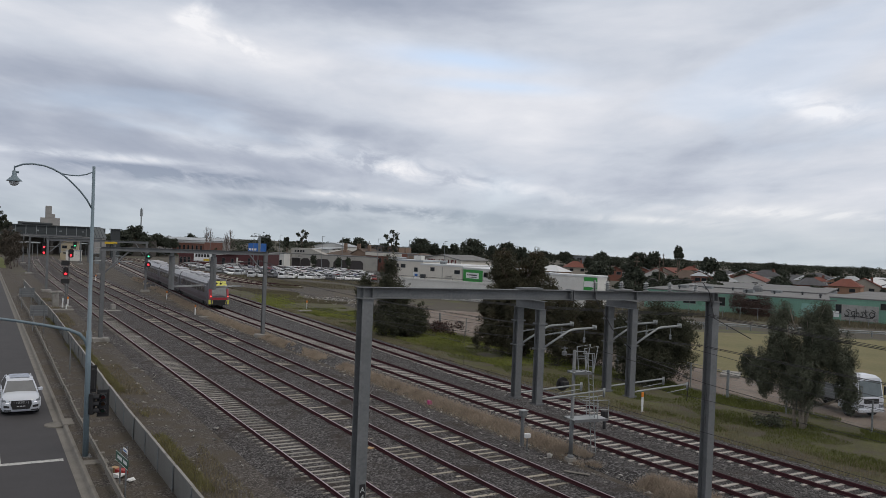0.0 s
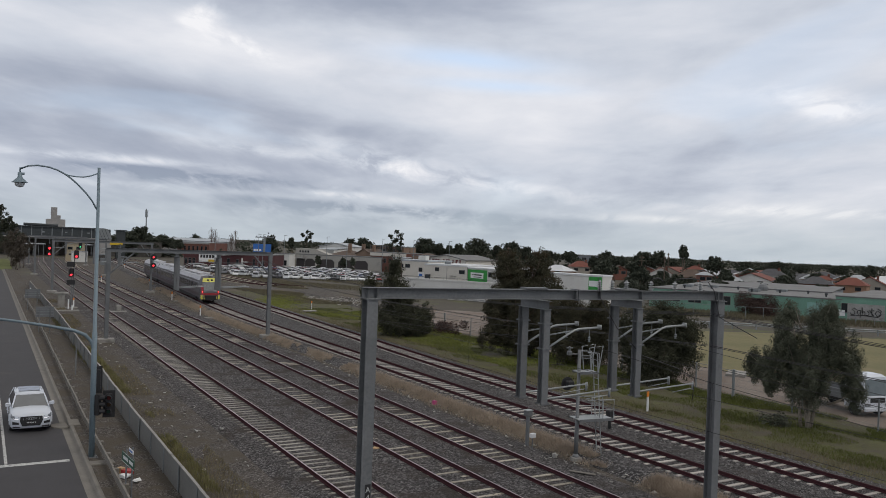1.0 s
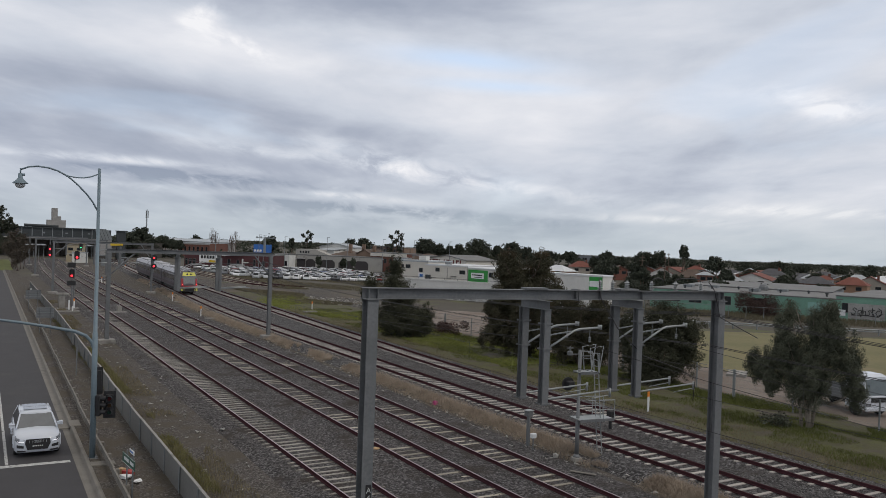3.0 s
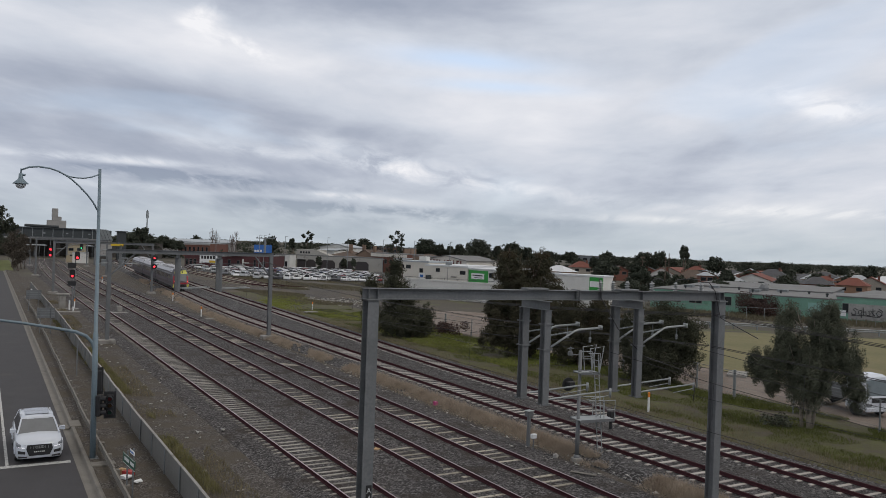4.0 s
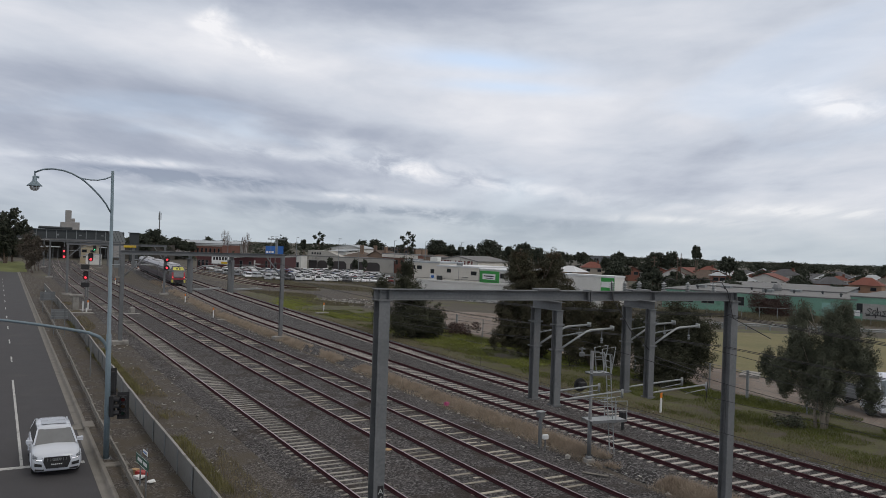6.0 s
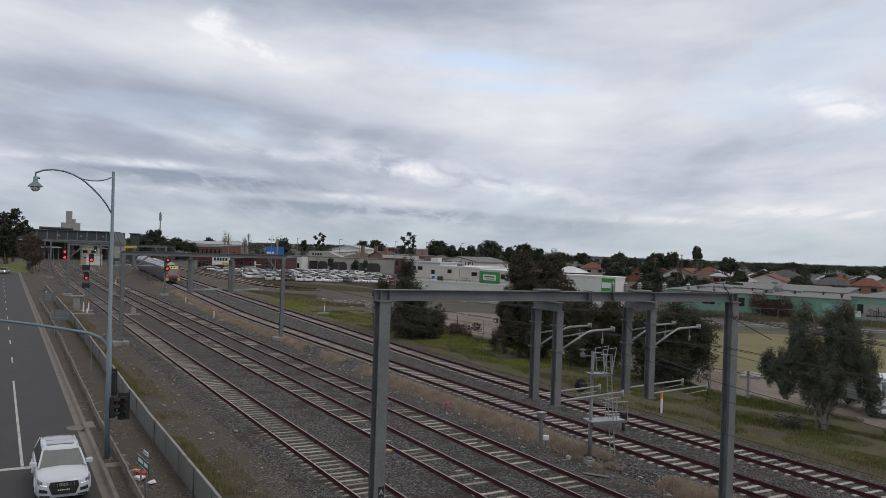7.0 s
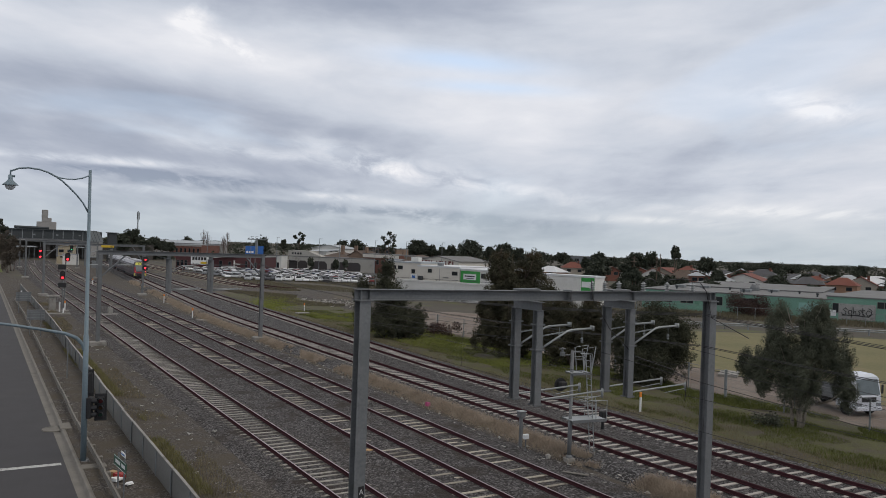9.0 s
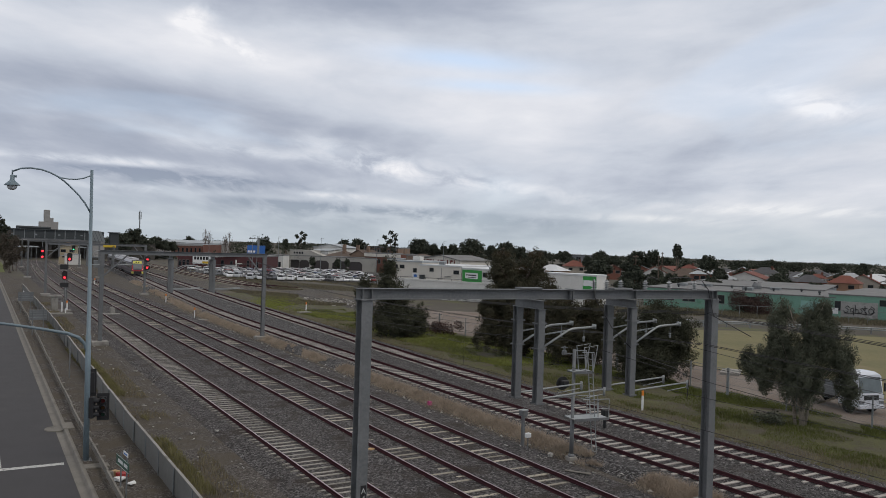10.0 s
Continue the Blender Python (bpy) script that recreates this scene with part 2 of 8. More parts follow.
sleeper_concrete = mat("sleeper_concrete", (0.44, 0.41, 0.385), (0.30, 0.275, 0.255), 0.9, scale=4, fine=30, bump=0.01, spread=0.22, blotch=((0.20, 0.165, 0.13), 1.5, 0.52, 0.72))
sleeper_grey = mat("sleeper_grey", (0.37, 0.35, 0.315), (0.21, 0.195, 0.172), 0.92, scale=4, fine=30, bump=0.01, spread=0.35, blotch=((0.07, 0.06, 0.05), 1.6, 0.45, 0.62))
sleeper_timber = mat("sleeper_timber", (0.43, 0.395, 0.33), (0.22, 0.195, 0.16), 0.95, scale=1.5, fine=18, bump=0.02, spread=0.45, blotch=((0.055, 0.047, 0.042), 1.3, 0.50, 0.62))
galv = mat("galvanised_steel", (0.185, 0.193, 0.20), (0.13, 0.137, 0.142), 0.62, 0.3, scale=1.1, fine=12, bump=0.002, spread=0.06, blotch=((0.13, 0.14, 0.142), 0.8, 0.54, 0.78))
galv_far = mat("weathered_steel", (0.23, 0.25, 0.26), (0.17, 0.185, 0.19), 0.7, 0.2, scale=0.8, fine=6)
pole_blue = mat("blue_grey_paint", (0.17, 0.225, 0.26), (0.125, 0.17, 0.2), 0.5, 0.1, scale=1.5, fine=20, spread=0.05)
black_case = mat("black_plastic", (0.016, 0.016, 0.018), (0.01, 0.01, 0.011), 0.55, scale=3, fine=30)
wire_mat = mat("wire_dark", (0.05, 0.049, 0.05), (0.035, 0.034, 0.035), 0.6, 0.3)
insul_grey = mat("porcelain_grey", (0.34, 0.35, 0.35), (0.25, 0.26, 0.26), 0.35)
insul = mat("porcelain_white", (0.55, 0.56, 0.56), (0.4, 0.41, 0.42), 0.3)
timber_rail = mat("grey_timber", (0.205, 0.19, 0.168), (0.125, 0.115, 0.10), 0.9, scale=2, fine=14, bump=0.01)
field_green = mat("mown_grass", (0.185, 0.158, 0.072), (0.115, 0.112, 0.046), 0.95, scale=0.12, fine=3, bump=0.03, world=True, blotch=((0.19, 0.155, 0.085), 0.2, 0.5, 0.7))
land = mat("rough_ground", (0.082, 0.069, 0.052), (0.055, 0.049, 0.036), 0.95, scale=0.08, fine=2.5, bump=0.05, world=True, blotch=((0.085, 0.092, 0.03), 0.10, 0.54, 0.70))
gravel_tan = gravel("tan_gravel", ((0.16, 0.13, 0.11), (0.215, 0.18, 0.155), (0.27, 0.235, 0.205)), 0.045, (0.155, 0.122, 0.10), (0.42, 0.66), 0.22, 0.01)
waste_mat = gravel("waste_stones", ((0.034, 0.029, 0.026), (0.08, 0.071, 0.063), (0.17, 0.158, 0.145)), 0.12, (0.108, 0.092, 0.069), (0.46, 0.62), 0.12, 0.04)
clear_dark = glass_mat("dark_glass", (0.02, 0.024, 0.028))


# ---- building kit ----
def part(name, bm, material, parent=None, label="", smooth=False):
    me = bpy.data.meshes.new(name)
    bm.to_mesh(me)
    bm.free()
    for mm in (material if isinstance(material, (list, tuple)) else (material,)):
        me.materials.append(mm)
    if smooth:
        for pl in me.polygons:
            pl.use_smooth = True
    ob = new(name, me)
    ob.parent = parent
    if label:
        ob["label"] = label
    return ob


def raw(name, verts, faces, material, parent=None):
    """A mesh from arrays of points and of equal-sided faces."""
    me = bpy.data.meshes.new(name)
    v, f = np.asarray(verts, np.float32), np.asarray(faces, np.int32)
    me.vertices.add(len(v))
    me.vertices.foreach_set("co", v.ravel())
    me.loops.add(f.size)
    me.loops.foreach_set("vertex_index", f.ravel())
    me.polygons.add(len(f))
    me.polygons.foreach_set("loop_start", np.arange(0, f.size, f.shape[1], dtype=np.int32))
    me.update(calc_edges=True)
    for mm in (material if isinstance(material, (list, tuple)) else (material,)):
        me.materials.append(mm)
    ob = new(name, me)
    ob.parent = parent
    return ob


def thing(name, label, category, at=(0, 0, 0), rz=0.0, group="", kind=""):
    e = new(name)
    e.empty_display_size = 0.3
    e.matrix_basis = pose(*at, 0, 0, rz)
    return tagged(e, label, category, group, kind)


def box(bm, x0, x1, y0, y1, z0, z1, bev=0.0):
    vs = [bm.verts.new((x, y, z)) for z in (z0, z1) for x, y in ((x0, y0), (x1, y0), (x1, y1), (x0, y1))]
    fs = [bm.faces.new([vs[i] for i in q]) for q in ((3, 2, 1, 0), (4, 5, 6, 7), (0, 1, 5, 4), (1, 2, 6, 5), (2, 3, 7, 6), (3, 0, 4, 7))]
    if bev:
        bmesh.ops.bevel(bm, geom=list({e for q in fs for e in q.edges}), offset=bev, segments=1, affect="EDGES")
    return vs


def tube(bm, pts, r, seg=8, cap=True):
    """A round bar through pts; r is one radius or one for each point."""
    pts = [Vector(p) for p in pts]
    rs = r if isinstance(r, (list, tuple)) else [r] * len(pts)
    rings = []
    side = None
    for i, p in enumerate(pts):
        d = (pts[min(i + 1, len(pts) - 1)] - pts[max(i - 1, 0)]).normalized()
        if side is None:
            side = d.orthogonal().normalized()
        side = (side - d * side.dot(d)).normalized()
        o = d.cross(side)
        rings.append([bm.verts.new(p + (side * math.cos(a) + o * math.sin(a)) * rs[i]) for a in [2 * math.pi * k / seg for k in range(seg)]])
    for a, b in zip(rings, rings[1:]):
        for k in range(seg):
            bm.faces.new((a[k], a[(k + 1) % seg], b[(k + 1) % seg], b[k]))
    if cap:
        bm.faces.new(rings[0][::-1])
        bm.faces.new(rings[-1])


def lathe(bm, prof, seg=16, at=(0, 0, 0), axis="z"):
    """A turned shape: prof gives radius and height."""
    rings = []
    for r, h in prof:
        ring = []
        for k in range(seg):
            a = 2 * math.pi * k / seg
            u, v = r * math.cos(a), r * math.sin(a)
            q = {"z": (u, v, h), "x": (h, u, v), "y": (v, h, u)}[axis]
            ring.append(bm.verts.new((q[0] + at[0], q[1] + at[1], q[2] + at[2])))
        rings.append(ring)
    for a, b in zip(rings, rings[1:]):
        for k in range(seg):
            bm.faces.new((a[k], a[(k + 1) % seg], b[(k + 1) % seg], b[k]))
    bm.faces.new(rings[0][::-1])
    bm.faces.new(rings[-1])


def prism(bm, outline, y0, y1):
    """An outline in x, z drawn out along y."""
    a = [bm.verts.new((x, y0, z)) for x, z in outline]
    b = [bm.verts.new((x, y1, z)) for x, z in outline]
    n = len(a)
    for k in range(n):
        bm.faces.new((a[k], a[(k + 1) % n], b[(k + 1) % n], b[k]))
    bm.faces.new(a[::-1])
    bm.faces.new(b)


def ibeam(bm, w, d, tf, tw, length, axis="z", at=(0, 0, 0)):
    """A rolled steel section: flanges w wide, d apart across."""
    o = [(-w / 2, -d / 2), (w / 2, -d / 2), (w / 2, -d / 2 + tf), (tw / 2, -d / 2 + tf), (tw / 2, d / 2 - tf), (w / 2, d / 2 - tf),
         (w / 2, d / 2), (-w / 2, d / 2), (-w / 2, d / 2 - tf), (-tw / 2, d / 2 - tf), (-tw / 2, -d / 2 + tf), (-w / 2, -d / 2 + tf)]

    def put(u, v, s):
        q = {"z": (u, v, s), "x": (s, u, v), "y": (u, s, v)}[axis]
        return bm.verts.new((q[0] + at[0], q[1] + at[1], q[2] + at[2]))
    a, b = [put(u, v, 0) for u, v in o], [put(u, v, length) for u, v in o]
    for k in range(12):
        bm.faces.new((a[k], a[(k + 1) % 12], b[(k + 1) % 12], b[k]))
    bm.faces.new(a[::-1])
    bm.faces.new(b)
    bmesh.ops.recalc_face_normals(bm, faces=bm.faces)


def mk():
    return bmesh.new()


def strip(name, rows, material, parent=None):
    """A sheet through rows of points of equal number."""
    n = len(rows[0])
    vs = [p for r in rows for p in r]
    fs = [(i * n + k, i * n + k + 1, (i + 1) * n + k + 1, (i + 1) * n + k) for i in range(len(rows) - 1) for k in range(n - 1)]
    return raw(name, vs, fs, material, parent)


RNG = np.random.default_rng(7)


def scatter_leaves(centres, radii, count, size, squash=0.8, rng=RNG, flat=0.35, shell=0.55, puff=0.0):
    """Small leaf blades in clumps; returns vertices and faces."""
    c = np.asarray(centres, float)
    r = np.asarray(radii, float)
    w = r ** 2
    pick = rng.choice(len(c), count, p=w / w.sum())
    d = rng.normal(size=(count, 3))
    d /= np.linalg.norm(d, axis=1)[:, None]
    rad = (shell + (1 - shell) * rng.random(count)) ** 0.7
    p = c[pick] + d * (r[pick] * rad)[:, None] * np.array([1, 1, squash])
    u = rng.normal(size=(count, 3))
    u[:, 2] *= flat
    u /= np.linalg.norm(u, axis=1)[:, None]
    v = np.cross(u, rng.normal(size=(count, 3)))
    v /= np.linalg.norm(v, axis=1)[:, None] + 1e-9
    if puff:  # blades lie along the outside of their clump
        n = d * puff + rng.normal(size=(count, 3)) * 0.5 + np.array([0, 0, 0.35])
        u = np.cross(n, u)
        u /= np.linalg.norm(u, axis=1)[:, None] + 1e-9
        v = np.cross(n, u)
        v /= np.linalg.norm(v, axis=1)[:, None] + 1e-9
    s = size * (0.6 + 0.8 * rng.random(count))[:, None]
    q = np.stack([p - u * s, p + v * s * 0.45, p + u * s, p - v * s * 0.45], 1).reshape(-1, 3)
    f = np.arange(count * 4).reshape(-1, 4)
    return q, f


def grass_patch(name, spots, height, width, material, label, lean=0.35, rng=RNG, zbase=-0.3):
    """Blades of grass at the given spots, as one piece of stuff."""
    n = len(spots)
    sp = np.asarray(spots, float)
    h = height * (0.5 + rng.random(n))
    a = rng.random(n) * 2 * np.pi
    side = np.stack([np.cos(a), np.sin(a)], 1) * width
    tip = rng.normal(size=(n, 2)) * lean * h[:, None]
    z = np.full(n, zbase) if sp.shape[1] == 2 else sp[:, 2]
    b = sp[:, :2]
    v = np.stack([np.column_stack([b - side, z - 0.02]), np.column_stack([b + side, z - 0.02]), np.column_stack([b + tip, z + h])], 1).reshape(-1, 3)
    ob = raw(name, v, np.arange(n * 3).reshape(-1, 3), material)
    return tagged(ob, label, "grass", kind="stuff")


field_bright = mat("bright_grass", (0.15, 0.165, 0.055), (0.10, 0.115, 0.038), 0.95, scale=0.2, fine=3, world=True)


# ---- ground and road ----
def fall(x, y):
    """How far the land drops away towards the valley in the east."""
    turn = math.degrees(math.atan2(x, y))
    return 0.0045 * max(0.0, math.hypot(x, y) - 380) * min(1.0, max(0.0, (turn - 22) / 14))


def build_ground():
    xs = [-1500, -400, -100, -30, 0, 10, 30, 50, 80, 130, 200, 300, 400, 600, 900, 1500, 2500, 3500]
    ys = [-600, -150, -40, 0, 20, 40, 60, 90, 130, 180, 260, 330, 400, 560, 800, 1200, 2000, 3500]
    g = strip("ground", [[(x, y, -0.34 - fall(x, y)) for x in xs] for y in ys], land)
    tagged(g, "rough grassy ground reaching the horizon", "ground", kind="structure")
    road = strip("road", [[(x, y, 0.0) for x in (-7.6, -3, 1, kerb_x(y) - 0.34)] for y in range(-30, 224, 6)]
                 + [[(-7.6 - k * 3.2, 222 + k * 1.2, 0.0), (-3 - k * 3.0, 222 + k * 1.7, 0.0), (1 - k * 2.8, 222 + k * 2.2, 0.0), (kerb_x(222) - 0.34 - k * 2.3, 222 + k * 2.6, 0.0)] for k in range(1, 10)], asphalt)
    tagged(road, "dark grey asphalt road with worn white lines", "road", kind="structure")


def kerb_x(y):
    return 4.10 + 0.0046 * (y - 32) if y > 32 else 4.10


def wall_x(y):
    return 7.0 + 0.0115 * min(50, max(0, y - 45))


def guard_x(y):
    return 5.02 + 0.012 * min(60, max(0, y - 45))


def build_road_edges():
    gut = strip("gutter", [[(kerb_x(y) - 0.36, y, 0.004), (kerb_x(y) - 0.02, y, -0.03), (kerb_x(y), y, 0.12), (kerb_x(y) + 0.04, y, 0.145), (kerb_x(y) + 0.17, y, 0.145), (kerb_x(y) + 0.18, y, 0.02)] for y in range(-30, 225, 3)], kerb_concrete)
    tagged(gut, "pale concrete kerb and gutter along the road", "kerb", kind="structure")
    rows = []
    for y in range(-30, 226, 2):
        k = kerb_x(y) + 0.17
        rows.append([(k + (wall_x(y) + 0.04 - k) * s, y, 0.12 + 0.05 * noise.noise((s * 3, y * 0.4, 1)) - 0.25 * s) for s in (0, 0.2, 0.4, 0.6, 0.8, 1.0)])
    tagged(strip("verge", rows, soil), "bare brown dirt verge between kerb and wall", "verge", kind="structure")
    fb = strip("grass_bank_far", [[(-40 + k * 4.7, 226 + j * 6 + max(0, (2 - k * 0.2)) * 3, -0.3 + min(j, 4) * 0.36 + 0.15 * noise.noise((k * 0.7, j, 2))) for k in range(11)] for j in range(0, 8)], field_bright)
    tagged(fb, "pale green mown grass bank where the road turns away", "grass bank", kind="structure")
    # low wall of concrete panels
    wall = thing("wall_low", "low grey precast concrete wall along the railway", "wall", (0, 0, 0), kind="structure")
    bm = mk()
    box(bm, 0, 0.09, 0.005, 2.995, -0.45, 0.93, 0.006)
    pm = bpy.data.meshes.new("panel")
    bm.to_mesh(pm)
    bm.free()
    pm.materials.append(concrete_wall)
    bm = mk()
    box(bm, -0.012, 0.102, 0.006, 2.994, 0.932, 0.955, 0.008)
    cm = bpy.data.meshes.new("capping")
    bm.to_mesh(cm)
    bm.free()
    cm.materials.append(concrete)
    bm = mk()
    tube(bm, [(-0.03, 0, -0.25), (-0.03, 0, 0.93)], 0.026, 6)
    sm = bpy.data.meshes.new("stake")
    bm.to_mesh(sm)
    bm.free()
    sm.materials.append(galv_far)
    for i in range(50):
        y = 8 + i * 3.0
        turn = -math.atan2(wall_x(y + 3) - wall_x(y), 3.0)
        for nm, me in (("panel", pm), ("capping", cm), ("stake", sm)):
            o = new(nm, me)
            o.parent = wall
            o.location = (wall_x(y) + 0.012 * math.sin(i * 2.1), y, 0.012 * math.sin(i * 1.7))
            o.rotation_euler = (0, 0, turn)
    # white lines
    marks = thing("road_marking", "worn white stop line and lane line on asphalt", "road marking", (0, 0, 0.004), kind="structure")
    bm = mk()
    box(bm, -2.6, 3.62, 37.75, 38.12, 0, 0.003)
    part("stop_line", bm, paint_white, marks)
    bm = mk()
    box(bm, 1.13, 1.25, 38.2, 60.6, 0, 0.003)
    part("lane_line", bm, paint_white, marks)
    for y in (69, 80.5, 92.5, 104, 116, 128, 140, 152, 164, 176, 188):
        bm = mk()
        box(bm, 1.20, 1.31, y, y + 3.0, 0, 0.003)
        part("dash", bm, paint_white, marks)


def build_guard_rail():
    g = thing("guard_rail", "weathered grey timber guard rail on short posts", "guard rail", (0, 0, -0.02))
    bm = mk()
    box(bm, -0.09, 0.11, -0.10, 0.10, -0.25, 0.47, 0.02)
    pm = bpy.data.meshes.new("post")
    bm.to_mesh(pm)
    bm.free()
    pm.materials.append(timber_rail)
    for i in range(46):
        y = 20 + i * 2.4
        o = new("post", pm)
        o.parent = g
        o.location = (guard_x(y) + 0.015 * math.sin(i * 5.1), y, 0.03 * math.sin(i * 3))
        o.rotation_euler = (0.03 * math.sin(i * 2.7), 0.04 * math.sin(i * 1.9), 0.05 * math.sin(i * 4.4))
    for i in range(23):
        y = 20 + i * 4.8
        bm = mk()
        d = 0.02 * math.sin(i * 2.3)
        for v in box(bm, -0.165 + d, -0.09 + d, y + 0.02, y + 4.78, 0.24, 0.52):
            v.co.x += guard_x(v.co.y)
            v.co.z += 0.015 * math.sin(v.co.y * 1.3)
        part("rail", bm, timber_rail, g)


# ---- tracks ----
def bend(x0, start, c, cap):
    def f(y):
        if y <= start:
            return x0
        lim = start + cap / (2 * c)
        return x0 + c * (y - start) ** 2 if y < lim else x0 + c * (lim - start) ** 2 + cap * (y - lim)
    return f


LINES = {1: (bend(13.56, 150, 0.00018, 0.07), 0.0), 2: (bend(18.19, 150, 0.00018, 0.07), 0.0), 3: (bend(21.91, 150, 0.00018, 0.07), 0.0),
         4: (bend(28.5, 92, 0.0012, 0.062), 0.2), 5: (bend(33.04, 40, 0.0009, 0.045), 0.2)}


def siding(y):
    return 51.0 + (0.012 * (185 - y) ** 2 if y < 185 else 0.0)


def rail_mesh(line, off, z, y0, y1, step, head_mat, parent, near=True):
    prof = [(-0.075, -0.16), (0.075, -0.16), (0.075, -0.14), (0.026, -0.115), (0.026, -0.05), (0.039, -0.04), (0.039, -0.007), (0.031, 0.0), (-0.031, 0.0), (-0.039, -0.007), (-0.039, -0.04), (-0.026, -0.05), (-0.026, -0.115), (-0.075, -0.14)]
    ys = np.arange(y0, y1 + step, step)
    vs, fs = [], []
    n = len(prof)
    for y in ys:
        x = line(y) + off
        vs += [(x + u, y, z + v) for u, v in prof]
    for i in range(len(ys) - 1):
        for k in range(n):
            fs.append((i * n + k, i * n + (k + 1) % n, (i + 1) * n + (k + 1) % n, (i + 1) * n + k))
    ob = raw("rail", vs, fs, [rail_rust, head_mat], parent)
    idx = np.tile([0] * 7 + [1] + [0] * 6, len(ys) - 1)
    ob.data.polygons.foreach_set("material_index", idx.astype(np.int32))
    ob.data.shade_flat()
    return ob


def sleeper_mesh(w, l, h, material):
    bm = mk()
    # dished top between the rail seats
    prof = [(-l / 2, 0), (-l / 2 + 0.05, h), (-0.75, h), (-0.35, h - 0.006), (0.35, h - 0.006), (0.75, h), (l / 2 - 0.05, h), (l / 2, 0)]
    prism(bm, prof, -w / 2, w / 2)
    me = bpy.data.meshes.new("sleeper")
    bm.to_mesh(me)
    bm.free()
    me.materials.append(material)
    return me


def build_tracks():
    rng = np.random.default_rng(3)
    across = sorted(list(np.arange(12.4, 24.4, 0.45)) + [a + b for a in (18.19, 21.91) for b in (-1.4, -1.02, -0.9, 0.9, 1.02, 1.4)])

    def heap(x, y):
        """The bed's height: stones lie over the sleeper ends of the two middle tracks."""
        over = 0.055 if any(0.96 < abs(x - a) < 1.45 for a in (18.19, 21.91)) else 0.0
        return -0.186 + over + 0.028 * noise.noise((x * 0.7, y * 0.5, 0))
    bed = strip("ballast_bed", [[(10.9, y, -0.34), (11.9 + 0.2 * noise.noise((y * 0.2, 3, 0)), y, -0.20)] + [(x, y, heap(x, y)) for x in across] + [(25.2, y, -0.31)] for y in np.arange(6, 330, 0.8)], ballast_old)
    tagged(bed, "old dirty grey ballast under three tracks", "track bed", kind="structure")

    def xr(y, s):
        a, b = LINES[4][0](y), LINES[5][0](y)
        return a - 2.3 + s * (b - a + 4.4)
    bed2 = strip("ballast_bed_upper", [[(xr(y, 0) - 0.9, y, -0.335)] + [(xr(y, s), y, 0.002 + 0.014 * noise.noise((s * 9, y * 0.5, 0)) - (0.06 if 0.44 < s < 0.56 else 0)) for s in np.linspace(0, 1, 19)] + [(xr(y, 1) + 1.0, y, -0.335)] for y in np.arange(6, 330, 0.8)], ballast)
    tagged(bed2, "clean grey crushed stone ballast under two tracks", "track bed", kind="structure")
    side = strip("soil_strip", [[(wall_x(y) + 0.05, y, -0.12), (wall_x(y) + 0.7, y, -0.16), (8.4, y, -0.2 + 0.06 * noise.noise((1, y * 0.4, 0))), (9.4, y, -0.27 + 0.06 * noise.noise((2, y * 0.4, 0))), (10.4, y, -0.30), (11.6, y, -0.325)] for y in np.arange(4, 200, 1.0)], soil)
    tagged(side, "trodden brown soil strip beside the wall", "soil", kind="structure")
    mid = strip("soil_strip_middle", [[(24.2, y, -0.325), (25.0, y, -0.27 + 0.05 * noise.noise((5, y * 0.4, 0))), (min(25.9, xr(y, 0) - 1), y, -0.27), (xr(y, 0) - 0.6, y, -0.31)] for y in np.arange(4, 300, 1.0)], soil)
    tagged(mid, "weedy soil strip between the tracks", "soil", kind="structure")
    kinds = {1: (sleeper_mesh(0.165, 2.6, 0.2, sleeper_grey), 0.62, "weathered grey sleepers"), 2: (sleeper_mesh(0.19, 2.5, 0.2, sleeper_timber), 0.68, "half-buried timber sleepers"), 3: (sleeper_mesh(0.19, 2.5, 0.2, sleeper_timber), 0.68, "half-buried timber sleepers"),
             4: (sleeper_mesh(0.185, 2.44, 0.2, sleeper_concrete), 0.67, "pale concrete sleepers"), 5: (sleeper_mesh(0.185, 2.44, 0.2, sleeper_concrete), 0.67, "pale concrete sleepers")}
    for k, (line, z) in LINES.items():
        tr = thing("railway_track", "broad gauge track with rust-brown rails on " + kinds[k][2], "railway track", group="parallel tracks", kind="structure")
        for off in (-0.8375, 0.8375):
            rail_mesh(line, off, z, 6, 330, 3.0, rail_head if k < 4 else rail_rust, tr)
        me, gap, _ = kinds[k]
        y, far = 8.0, []
        i = 0
        y_near = 10 if k < 4 else 14
        while y < 300:
            yy = y + rng.normal() * 0.03
            drop = 0 if k in (1, 4, 5) else abs(rng.normal()) * 0.028
            if yy > y_near and i < 140:
                o = new("sleeper", me)
                o.parent = tr
                o.location = (line(yy) + rng.normal() * 0.02, yy, z - 0.36 - drop)
                o.rotation_euler = (0, 0, rng.normal() * 0.012)
                i += 1
            elif yy > y_near:
                far.append((line(yy), yy))
            y += gap
        vs, fs = [], []
        for x, yy in far:
            b = len(vs)
            vs += [(x + u, yy + v, z - 0.36 + w) for w in (0.0, 0.178) for u, v in ((-1.28, -0.09), (1.28, -0.09), (1.28, 0.09), (-1.28, 0.09))]
            fs += [tuple(b + q for q in f) for f in ((4, 5, 6, 7), (0, 1, 5, 4), (1, 2, 6, 5), (2, 3, 7, 6), (3, 0, 4, 7))]
        tagged(raw("distant_sleepers", vs, fs, me.materials[0], tr), kind="stuff")
